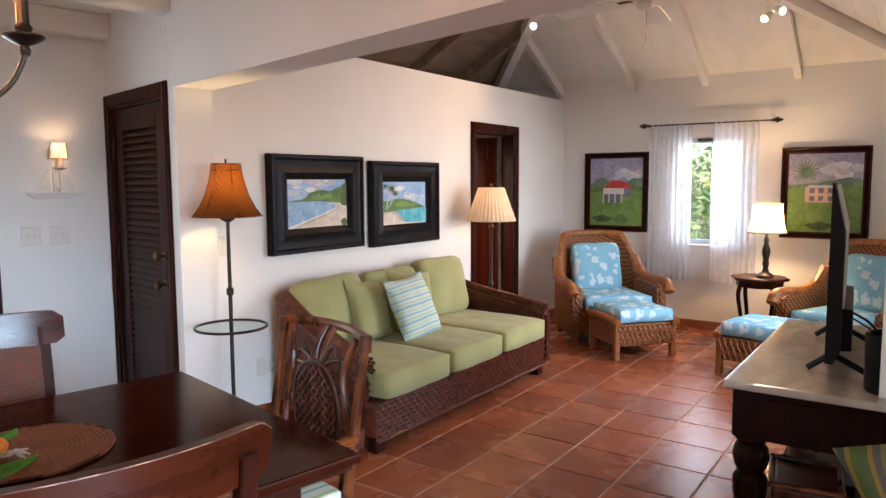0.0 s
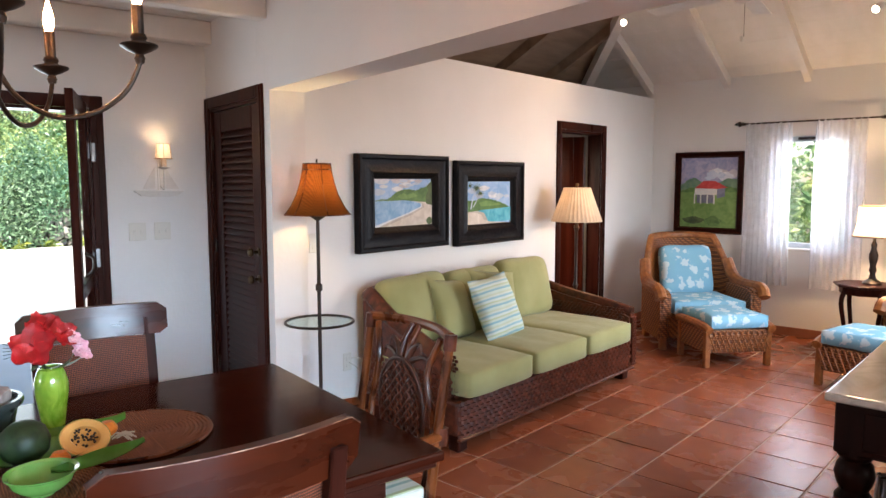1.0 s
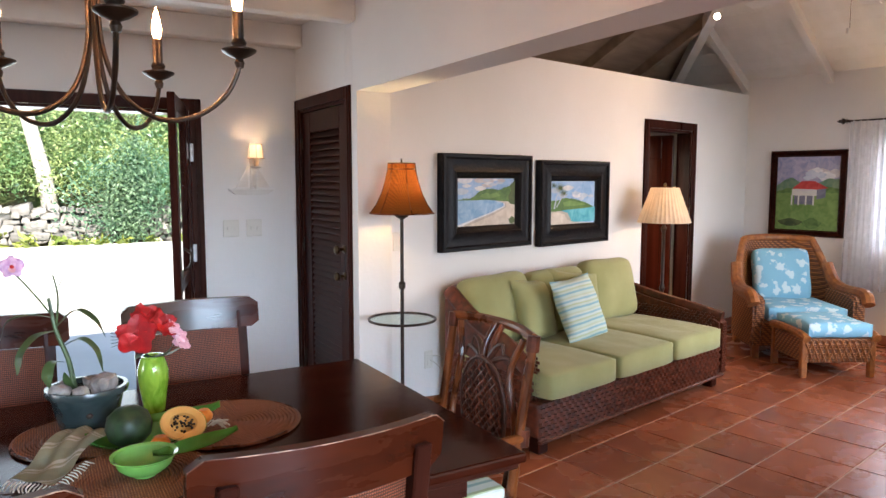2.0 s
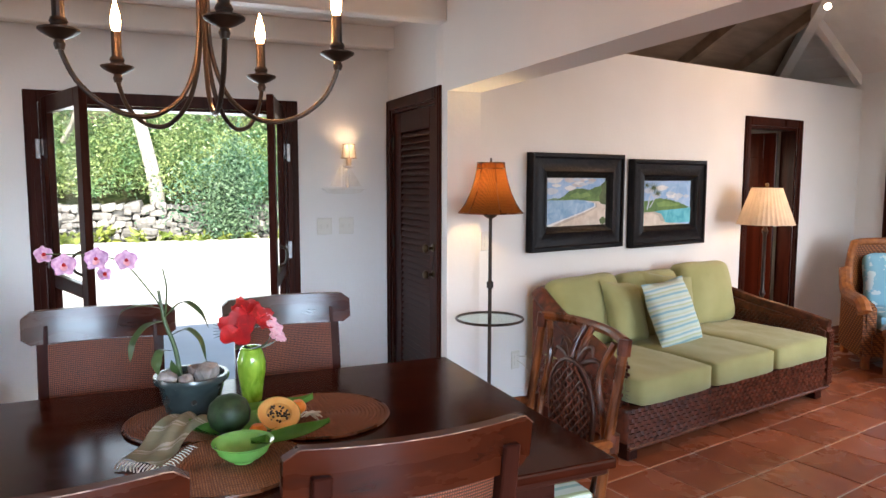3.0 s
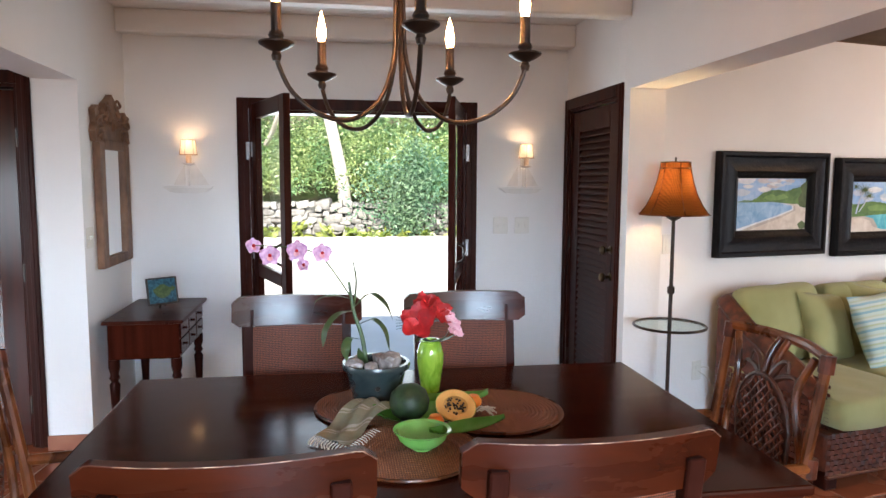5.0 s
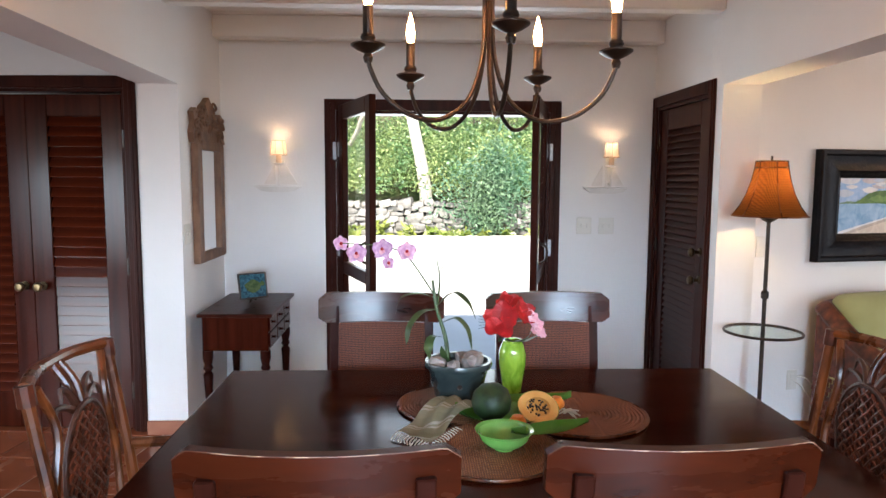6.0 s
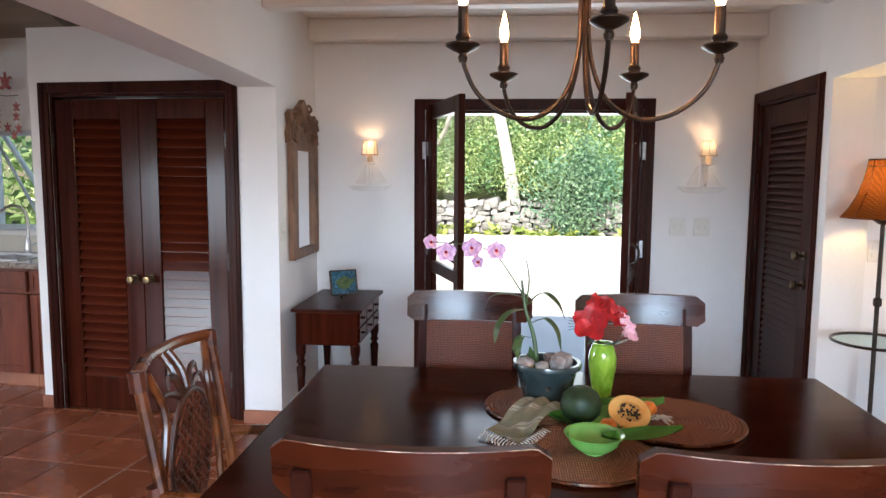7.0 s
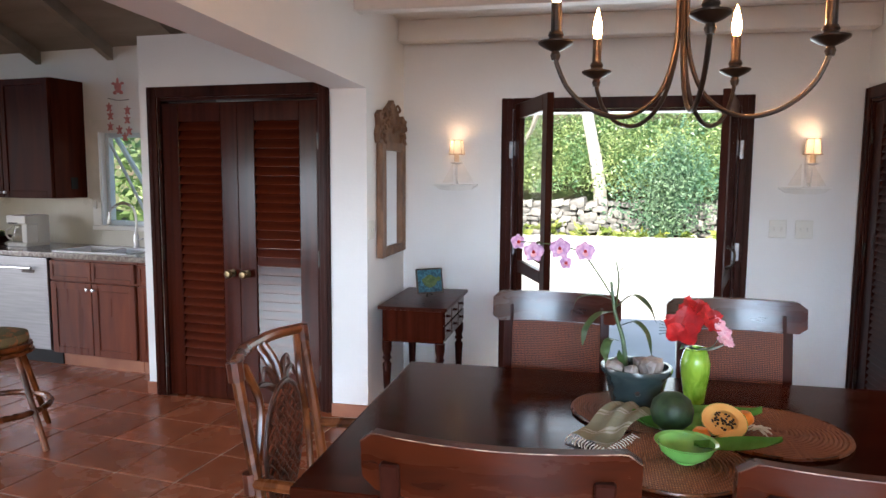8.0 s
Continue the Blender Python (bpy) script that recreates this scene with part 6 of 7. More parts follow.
tagged(cord, "white lamp cord hanging from the socket", "cord")

# ---- mirror, console and tile picture ----
M_CARVE = mat("carved brown wood", (0.11, 0.052, 0.028), 0.6, color2=(0.23, 0.12, 0.065), scale=(14, 14, 8), bump=0.35, bump_scale=35)
M_MIRROR = mat("silvered mirror", (0.86, 0.87, 0.87), 0.02, 1.0)
t = thing("mirror", pose(XW, 4.565, 0, 0, 0, 90), "carved brown wooden wall mirror with a foliate crest", "mirror")
for bb in ((-0.29, 1.0, -0.195, 1.74), (0.195, 1.0, 0.29, 1.74), (-0.195, 1.0, 0.195, 1.06), (-0.195, 1.70, 0.195, 1.76)):
    part("frame_bar", box(bb[0], -0.045, bb[1], bb[2], -0.002, bb[3], 0.008, 2), M_CARVE, t)
part("glass", box(-0.195, -0.022, 1.06, 0.195, -0.018, 1.70), M_MIRROR, t, "silvered mirror glass")
crest = [(-0.31, 1.74), (-0.33, 1.80), (-0.30, 1.85), (-0.32, 1.92), (-0.26, 1.95), (-0.22, 1.90), (-0.17, 1.90), (-0.13, 1.97), (-0.06, 2.0), (0.0, 2.035), (0.06, 2.0), (0.13, 1.97), (0.17, 1.90), (0.22, 1.90), (0.26, 1.95), (0.32, 1.92), (0.30, 1.85), (0.33, 1.80), (0.31, 1.74)]
part("crest", prism(crest, -0.035, "y"), M_CARVE, t, "carved foliate crest")
rng = random.Random(5)
for k in range(26):
    x, z = rng.uniform(-0.27, 0.27), rng.uniform(1.76, 1.90) + 0.0
    z += 0.07 if abs(x) < 0.12 else 0
    a = rng.uniform(0, 6.28)
    part("scroll", tube([(x, -0.036, z), (x + 0.03 * math.cos(a), -0.052, z + 0.03 * math.sin(a)), (x + 0.05 * math.cos(a + 1), -0.042, z + 0.05 * math.sin(a + 1)), (x + 0.035 * math.cos(a + 2.2), -0.036, z + 0.035 * math.sin(a + 2.2))], (0.011, 0.006), 6, 3), M_CARVE, t, smooth=True)

t = thing("console_table", pose(-1.10, 4.50, 0, 0, 0, 90), "small brown wooden console table with drawers and turned legs", "console table")
part("top", box(-0.385, -0.225, 0.70, 0.385, 0.22, 0.722, 0.006, 2), M_DARK, t)
part("case", box(-0.35, -0.195, 0.49, 0.35, 0.20, 0.70, 0.005), M_RED, t)
for x in (-0.23, 0.0, 0.23):
    for z in (0.51, 0.605):
        part("drawer", box(x - 0.105, -0.203, z, x + 0.105, -0.195, z + 0.085, 0.003), M_RED, t)
        part("drawer_knob", lathe([(0.006, 0), (0.011, 0.012), (0.0, 0.016)], 8), M_DARK, t, m=pose(x, -0.203, z + 0.042, 90))
for x in (-0.325, 0.325):
    for y in (-0.17, 0.175):
        part("leg", lathe([(0.014, 0), (0.018, 0.06), (0.026, 0.28), (0.030, 0.34), (0.018, 0.36), (0.030, 0.38), (0.022, 0.40), (0.032, 0.44), (0.032, 0.49)], 12), M_DARK, t, m=pose(x, y, 0), smooth=True)
t = thing("tile_picture", pose(-1.06, 4.47, 0.722, 0, 0, 35), "small glazed tile of a green turtle on an easel", "ornament")
M_TURTLE = mat("dark green tile glaze", (0.03, 0.06, 0.018), 0.2, color2=(0.07, 0.11, 0.035), scale=(60, 60, 60))
M_TEAL = mat("teal glazed tile", (0.008, 0.03, 0.05), 0.15, color2=(0.035, 0.13, 0.17), scale=(30, 30, 30), distort=2)
part("tile", box(-0.09, -0.012, 0.035, 0.09, 0, 0.195, 0.004), M_TEAL, t, m=pose(0, 0, 0, -12))
for bb in ((-0.094, 0.031, -0.084, 0.199), (0.084, 0.031, 0.094, 0.199), (-0.084, 0.031, 0.084, 0.041), (-0.084, 0.189, 0.084, 0.199)):
    part("edge", box(bb[0], -0.015, bb[1], bb[2], 0.002, bb[3], 0.002), M_IRON, t, m=pose(0, 0, 0, -12))
part("motif", prism(puff(0, 0.115, 0.055, 0.040), -0.004, "y"), M_TURTLE, t, m=pose(0, -0.012, 0, -12))
part("motif", prism(puff(0.062, 0.128, 0.018, 0.014), -0.004, "y"), M_TURTLE, t, m=pose(0, -0.012, 0, -12))
part("easel", join(tube([(0, 0.06, 0.0), (0, 0.02, 0.12)], 0.006, 6), tube([(0, -0.03, 0.03), (0, 0.03, 0.03)], 0.006, 6)), M_IRON, t)

# ==== THINGS 3 ====
# ---- on the dining table ----
TT = 0.752
M_MAT = wave_mat("coiled brown rattan mat", (0.15, 0.045, 0.016), (0.42, 0.155, 0.052), 45, "X", 0.6, (0.2, 0.8), 0.5, ("Y", 70), 0.3)


def place_mat(x, y, r, z):
    t = thing("place_mat", pose(x, y, z), "round coiled brown rattan place mat", "place mat", "round place mats")
    prof = [(0.0, 0.006)]
    n = 17
    for k in range(n):
        a, c = r * k / n, r * (k + 1) / n
        prof += [(a + (c - a) * 0.25, 0.0085), (a + (c - a) * 0.75, 0.0085), (c, 0.003)]
    prof += [(r + 0.001, 0.002), (r - 0.004, 0.0), (0.0, 0.0)]
    part("coil", lathe(prof, 48), M_MAT, t, smooth=True)
    part("rim", tube([(r * math.cos(a), r * math.sin(a), 0.006) for a in [2 * math.pi * k / 48 for k in range(49)]], 0.005, 6), M_RATTAN, t, "bound rattan rim")


place_mat(0.125, 2.335, 0.205, TT)
place_mat(0.525, 2.235, 0.222, TT + 0.0005)
place_mat(0.195, 1.925, 0.208, TT + 0.001)

M_POT = mat("blue-grey glazed pot", (0.018, 0.029, 0.031), 0.26, color2=(0.048, 0.068, 0.066), scale=(5, 5, 12), distort=1, coat=0.1)
M_STONE2 = mat("pale grey rock", (0.15, 0.13, 0.12), 0.85, color2=(0.42, 0.38, 0.35), scale=(18, 18, 18), bump=0.5, bump_scale=50)
M_STEM = mat("green stem", (0.035, 0.065, 0.018), 0.45, color2=(0.07, 0.12, 0.035), scale=(20, 20, 20))
M_ORCH = mat("violet pink orchid petal", (0.42, 0.19, 0.44), 0.6, color2=(0.70, 0.50, 0.69), scale=(60, 60, 60))
M_REDP = mat("red hibiscus petal", (0.26, 0.001, 0.004), 0.5, color2=(0.56, 0.011, 0.015), scale=(14, 14, 14), bump=0.2, bump_scale=120)
M_PINKP = mat("pale pink petal", (0.70, 0.32, 0.40), 0.6, color2=(0.80, 0.52, 0.56), scale=(50, 50, 50))
M_LIME = mat("lime green glass glaze", (0.16, 0.34, 0.02), 0.12, color2=(0.34, 0.55, 0.06), scale=(12, 12, 8), distort=2.5, coat=0.5)
M_DISH = mat("glossy leaf green ceramic", (0.15, 0.42, 0.075), 0.14, color2=(0.23, 0.54, 0.13), scale=(10, 10, 10), coat=0.5)
M_AVO = mat("dark green fruit skin", (0.009, 0.025, 0.008), 0.5, color2=(0.025, 0.055, 0.018), scale=(40, 40, 40), bump=0.1)
M_PAP = mat("orange papaya flesh", (0.72, 0.36, 0.09), 0.4, color2=(0.82, 0.50, 0.16), scale=(14, 14, 14))
M_SKIN = mat("green yellow papaya skin", (0.16, 0.26, 0.04), 0.4, color2=(0.40, 0.42, 0.08), scale=(8, 8, 8))
M_SEED = mat("dark papaya seed", (0.012, 0.008, 0.006), 0.3, color2=(0.06, 0.035, 0.02), scale=(90, 90, 90))
M_ORANGE = mat("tangerine skin", (0.75, 0.20, 0.015), 0.4, color2=(0.85, 0.28, 0.03), scale=(60, 60, 60), bump=0.2, bump_scale=200)
M_CLOTH = stripes("olive and cream woven napkin", "Y", 11, [(0, (0.44, 0.42, 0.28)), (0.35, (0.66, 0.62, 0.50)), (0.42, (0.44, 0.42, 0.28)), (0.5, (0.66, 0.63, 0.52)), (0.6, (0.40, 0.39, 0.26))])
M_FRINGE = mat("cream cotton fringe", (0.62, 0.58, 0.50), 0.9)


def petal(length, width, cup, n=7):
    """A petal along +x from the origin, lifted by cup at its tip."""
    g, rows = bmesh.new(), []
    for i in range(n + 1):
        f = i / n
        w = width / 2 * math.sin(math.pi * min(0.97, 0.12 + 0.80 * f ** 0.8)) + 0.001
        z = cup * f * f
        ripple = 0.10 * width * math.sin(f * 14 + width * 60) * f
        rows.append([g.verts.new((f * length, s * w, z - 0.12 * width * (1 - abs(s)) + ripple * s)) for s in (-1, -0.5, 0, 0.5, 1)])
    for p, q in zip(rows, rows[1:]):
        for k in range(4):
            g.faces.new((p[k], q[k], q[k + 1], p[k + 1]))
    return g


def strap_leaf(pts, width, n=5):
    """A long bent leaf along a path, widest in its middle."""
    P = smooth_path(pts, n)
    g, rows = bmesh.new(), []
    for i, p in enumerate(P):
        f = i / (len(P) - 1)
        d = (P[min(i + 1, len(P) - 1)] - P[max(i - 1, 0)]).normalized()
        side = d.cross(Vector((0, 0, 1)))
        side = side.normalized() if side.length > 1e-3 else Vector((1, 0, 0))
        w = width / 2 * math.sin(math.pi * (0.10 + 0.88 * f)) + 0.0008
        rows.append([g.verts.new(p + side * w * s + Vector((0, 0, -0.25 * w * (1 - abs(s))))) for s in (-1, 0, 1)])
    for p, q in zip(rows, rows[1:]):
        for k in range(2):
            g.faces.new((p[k], q[k], q[k + 1], p[k + 1]))
    return g


O = thing("orchid_plant", pose(0.128, 2.365, TT + 0.009), "flowering violet orchid in a blue-grey glazed pot with stones", "plant")
part("pot", lathe([(0.068, 0.0), (0.074, 0.004), (0.088, 0.05), (0.102, 0.115), (0.104, 0.122), (0.116, 0.126), (0.119, 0.136), (0.116, 0.146), (0.104, 0.146), (0.100, 0.130), (0.0, 0.120)], 36), M_POT, O, "glazed blue-grey pot", smooth=True)
for k in range(3):
    part("pot_foot", lathe([(0.012, -0.008), (0.018, 0.004)], 10), M_POT, O, m=pose(0.06 * math.cos(k * 2.1 + 0.5), 0.06 * math.sin(k * 2.1 + 0.5), 0.0))
part("pot_boss", lathe([(0.011, 0), (0.006, 0.006), (0, 0.007)], 6), M_IRON, O, m=pose(0.0, -0.092, 0.075, 97))


def facet_rock(w, d, h, seed):
    g = bmesh.new()
    bmesh.ops.create_icosphere(g, subdivisions=2, radius=0.5)
    for v in g.verts:
        k = 1 + 0.45 * noise.noise(v.co * 2.2 + Vector((seed, 3, 0)))
        c = v.co * k
        c = Vector((max(-0.42, min(0.42, c.x)), max(-0.4, min(0.4, c.y)), max(-0.4, min(0.38, c.z))))
        v.co = (c.x * w, c.y * d, c.z * h)
    return g


rng = random.Random(2)
for x, y, s in ((-0.075, -0.03, 0.052), (-0.02, -0.062, 0.046), (0.045, -0.03, 0.070), (0.02, 0.04, 0.05), (-0.05, 0.05, 0.045)):
    g = facet_rock(s * 1.35, s, s * 1.05, x * 90)
    part("stone", g, M_STONE2, O, "pale grey rock", pose(x, y, 0.118 + s * 0.5, rng.uniform(-20, 20), rng.uniform(-25, 25), rng.uniform(0, 90)))
stem = [(-0.03, 0.03, 0.10), (-0.045, 0.03, 0.22), (-0.075, 0.03, 0.32), (-0.09, 0.035, 0.42)]
part("stem", tube(stem, (0.009, 0.005), 7, 5), M_STEM, O, smooth=True)
part("stem", tube([(-0.075, 0.03, 0.32), (-0.065, 0.03, 0.42), (-0.075, 0.03, 0.49)], (0.004, 0.002), 6, 4), M_STEM, O, smooth=True)
spray = [(-0.085, 0.03, 0.37), (-0.13, 0.032, 0.44), (-0.18, 0.035, 0.505), (-0.24, 0.035, 0.535), (-0.32, 0.035, 0.545), (-0.41, 0.03, 0.55)]
part("flower_stem", tube(spray, (0.003, 0.0018), 6, 5), M_STEM, O, smooth=True)
for pts, w in (([(-0.075, 0.03, 0.33), (-0.02, 0.0, 0.385), (0.03, -0.03, 0.355), (0.055, -0.04, 0.30)], 0.027), ([(-0.06, 0.03, 0.27), (-0.01, 0.0, 0.295), (0.03, -0.02, 0.26), (0.045, -0.03, 0.19)], 0.028),
               ([(-0.075, 0.03, 0.32), (-0.13, 0.0, 0.315), (-0.17, -0.02, 0.27), (-0.18, -0.03, 0.21)], 0.030), ([(-0.08, 0.03, 0.36), (-0.14, 0.03, 0.375), (-0.2, 0.03, 0.36), (-0.22, 0.03, 0.30)], 0.024),
               ([(-0.055, 0.03, 0.22), (-0.09, 0.0, 0.23), (-0.105, -0.02, 0.19), (-0.09, -0.03, 0.13)], 0.026), ([(-0.072, 0.03, 0.44), (-0.05, 0.03, 0.48), (-0.045, 0.03, 0.53)], 0.024), ([(-0.03, 0.03, 0.12), (-0.05, 0.0, 0.16), (-0.06, -0.02, 0.20)], 0.02)):
    part("leaf", strap_leaf(pts, w * 1.35), M_STEM, O, "narrow green leaf", smooth=True)


def orchid_flower(p, s, tilt):
    f = new("flower")
    f.parent = O
    f.matrix_basis = Matrix.Translation(p) @ pose(0, 0, 0, 78, 0, tilt)
    f["label"] = "violet pink orchid flower"
    for k in range(5):
        part("petal", petal(0.034 * s, 0.044 * s if k in (1, 4) else 0.028 * s, 0.006), M_ORCH, f, m=pose(0, 0, 0, 0, 0, 90 + 72 * k), smooth=True)
    part("lip", petal(0.018 * s, 0.018 * s, 0.012), M_PINKP, f, m=pose(0, 0, 0.004, 0, 0, -90), smooth=True)
    part("throat", lathe([(0.005, 0), (0.006, 0.006), (0, 0.010)], 8), M_REDP, f, m=pose(0, 0, 0.003))


for p, s, a in (((-0.18, 0.02, 0.522), 1.0, 10), ((-0.262, 0.02, 0.53), 1.1, -15), ((-0.352, 0.02, 0.515), 1.05, 0), ((-0.408, 0.03, 0.548), 0.8, 25), ((-0.245, 0.02, 0.482), 0.7, 30)):
    orchid_flower(p, s, a)

V = thing("flower_vase", pose(0.335, 2.49, TT), "lime green vase of red hibiscus and pink blossoms", "vase")
part("vase", lathe([(0.030, 0.0), (0.034, 0.004), (0.040, 0.05), (0.049, 0.11), (0.050, 0.145), (0.042, 0.175), (0.036, 0.188), (0.038, 0.195), (0.032, 0.195), (0.030, 0.18), (0.0, 0.16)], 28), M_LIME, V, "glossy lime green vase", smooth=True)


def blossom(parent, p, r, material, rx, rz, n=5):
    f = new("blossom")
    f.parent = parent
    f.matrix_basis = Matrix.Translation(p) @ pose(0, 0, 0, rx, 0, rz)
    for k in range(n):
        part("petal", petal(r, r * 0.98, r * 0.12, 9), material, f, m=pose(0, 0, 0.0025 * k, 6 - 9 * (k % 2), -16 + 13 * (k % 3), 360 / n * k + 17), smooth=True)
    part("stamen", tube([(0, 0, 0), (0, 0, r * 0.7)], (0.003, 0.002), 6), material, f)


blossom(V, (-0.050, -0.055, 0.278), 0.072, M_REDP, 66, -20)
blossom(V, (-0.012, 0.015, 0.325), 0.056, M_REDP, 38, 35)
blossom(V, (0.030, -0.03, 0.300), 0.052, M_REDP, 62, 32)
for p in ((0.062, -0.03, 0.285), (0.085, -0.02, 0.255), (0.05, 0.0, 0.305), (0.095, -0.01, 0.225), (0.075, -0.04, 0.235)):
    blossom(V, p, 0.026, M_PINKP, 60 + 200 * (p[0] - 0.05), 400 * p[2] % 50)
for pts, w in (([(0.0, 0, 0.19), (0.04, -0.04, 0.21), (0.07, -0.05, 0.255)], 0.055), ([(0.0, 0, 0.19), (0.05, -0.02, 0.20), (0.09, -0.03, 0.22)], 0.04), ([(0, 0, 0.19), (-0.04, -0.04, 0.21), (-0.06, -0.05, 0.20)], 0.03)):
    part("leaf", strap_leaf(pts, w), M_STEM, V, "green leaf", smooth=True)
for k in range(7):
    part("needle", tube([(-0.02, 0.0, 0.20), (-0.08, 0.01, 0.24 + 0.006 * k), (-0.125, 0.01, 0.235 + 0.012 * k)], (0.0018, 0.001), 5, 3), M_STEM, V)
part("flower_stalk", tube([(-0.01, 0, 0.17), (-0.03, -0.03, 0.25)], 0.003, 6), M_STEM, V)


def leaf_dish(m, length, width, rim, label):
    """A shallow leaf-shaped ceramic dish, pointed at both ends."""
    g, rows = bmesh.new(), []
    n = 16
    for i in range(n + 1):
        f = i / n
        w = width / 2 * math.sin(math.pi * min(max(f, 0.02), 0.98)) ** 0.7
        row = []
        for s in (-1, -0.85, -0.4, 0, 0.4, 0.85, 1):
            z = 0.012 + rim * (abs(s) ** 2.5) + rim * 0.9 * (2 * f - 1) ** 4
            row.append(g.verts.new(((f - 0.5) * length, s * w, z)))
        rows.append(row)
    for p, q in zip(rows, rows[1:]):
        for k in range(6):
            g.faces.new((p[k], q[k], q[k + 1], p[k + 1]))
    bmesh.ops.solidify(g, geom=g.faces[:], thickness=0.006)
    return tagged(part("leaf_dish", g, M_DISH, m=m, smooth=True, angle=60), label, "dish", "leaf dishes")


leaf_dish(pose(0.265, 2.15, TT + 0.006, 0, 0, -6), 0.32, 0.22, 0.024, "glossy green leaf-shaped ceramic platter under the fruit")
leaf_dish(pose(0.372, 1.958, TT + 0.040, 24, -6, 4), 0.23, 0.052, 0.016, "long glossy green leaf-shaped ceramic spoon")
leaf_dish(pose(0.375, 2.29, TT + 0.012, 0, -8, -24), 0.28, 0.10, 0.02, "long glossy green leaf-shaped ceramic dish behind the fruit")
tagged(part("bowl", lathe([(0.028, 0), (0.030, 0.006), (0.056, 0.017), (0.072, 0.035), (0.077, 0.052), (0.084, 0.056), (0.084, 0.059), (0.074, 0.055), (0.068, 0.037), (0.050, 0.021), (0.0, 0.014)], 32), M_DISH, m=pose(0.234, 1.925, TT + 0.010), smooth=True), "glossy green ceramic bowl on a rattan mat", "bowl")
tagged(part("green_fruit", lathe([(0.0, 0), (0.035, 0.006), (0.058, 0.03), (0.064, 0.06), (0.056, 0.09), (0.036, 0.108), (0.014, 0.117), (0.0, 0.118)], 28), M_AVO, m=pose(0.225, 2.145, TT + 0.022, 6, -5, 0), smooth=True), "large dark green avocado on the platter", "fruit")
pa = thing("papaya_half", pose(0.362, 2.10, TT + 0.072, 50, 8, 4), "cut papaya half with orange flesh and dark seeds", "fruit")
part("skin", lathe([(0.0, -0.062), (0.03, -0.055), (0.055, -0.03), (0.067, 0.0), (0.0675, 0.003), (0.0, -0.045)], 28, 0.82), M_SKIN, pa, "green and yellow skin", smooth=True)
part("flesh", lathe([(0.0, -0.040), (0.05, -0.028), (0.064, 0.0), (0.0655, 0.004), (0.060, 0.007), (0.040, 0.005), (0.033, -0.006), (0.0, -0.012)], 28, 0.82), M_PAP, pa, "orange flesh", smooth=True)
for k in range(46):
    a, q = rng.uniform(0, 6.28), 0.034 * rng.random() ** 0.5
    part("seed", lathe([(0.0, -0.004), (0.004, 0), (0.0, 0.004)], 6), M_SEED, pa, m=pose(q * math.cos(a), q * 0.82 * math.sin(a), rng.uniform(-0.009, 0.002)))
for x, y, z in ((0.292, 2.055, 0.016), (0.438, 2.19, 0.030), (0.352, 2.235, 0.024)):
    tagged(part("tangerine", lathe([(0.0, 0), (0.016, 0.004), (0.027, 0.020), (0.027, 0.030), (0.016, 0.046), (0.004, 0.048), (0, 0.047)], 18), M_ORANGE, m=pose(x, y, TT + z), smooth=True), "small bright orange tangerine", "fruit", "tangerines")


def napkin():
    t = thing("napkin", pose(0.085, 2.13, TT), "olive and cream striped napkin with knotted fringe", "napkin")
    g, rows = bmesh.new(), []
    n, k2 = 20, 12
    for i in range(n + 1):
        f = i / n
        row = []
        for j in range(k2 + 1):
            e = j / k2 - 0.5
            x = -0.11 + 0.17 * f + e * (0.10 - 0.02 * f)
            y = -0.13 + 0.27 * f - e * 0.10
            z = 0.016 + 0.042 * max(0.0, math.sin((f - 0.28) * 3.9)) ** 0.7 * (f > 0.28) + 0.008 * math.sin(e * 14 + f * 5) * (0.3 + f) + 0.004
            row.append(g.verts.new((x, y, z)))
        rows.append(row)
    for p, q in zip(rows, rows[1:]):
        for j in range(k2):
            g.faces.new((p[j], q[j], q[j + 1], p[j + 1]))
    bmesh.ops.solidify(g, geom=g.faces[:], thickness=0.003)
    part("cloth", g, M_CLOTH, t, smooth=True, angle=80)
    for k in range(13):
        e = k / 12 - 0.5
        a = Vector((-0.11 + e * 0.10, -0.13 - e * 0.10, 0.016))
        part("tassel", tube([a, a + Vector((-0.012, -0.016, -0.005)), a + Vector((-0.020 + 0.01 * rng.random(), -0.032, -0.012))], 0.0022, 5, 3), M_FRINGE, t)
    for k in range(11):
        f = 0.02 + 0.045 * k
        a = Vector((-0.06 + 0.16 * f, -0.18 + 0.27 * f, 0.020))
        part("tassel", tube([a, a + Vector((0.010, -0.004, -0.003)), a + Vector((0.016 + 0.008 * rng.random(), rng.uniform(-0.018, 0.004), -0.010))], 0.0016, 5, 3), M_FRINGE, t)
    for k in range(8):
        a = Vector((0.365 + rng.uniform(-0.012, 0.012), 0.025 + rng.uniform(-0.02, 0.02), 0.035))
        part("tassel", tube([a, a + Vector((0.02, -0.004, 0.012)), a + Vector((0.045, rng.uniform(-0.03, 0.02), rng.uniform(-0.016, 0.012)))], 0.0025, 5, 3), M_FRINGE, t)


napkin()

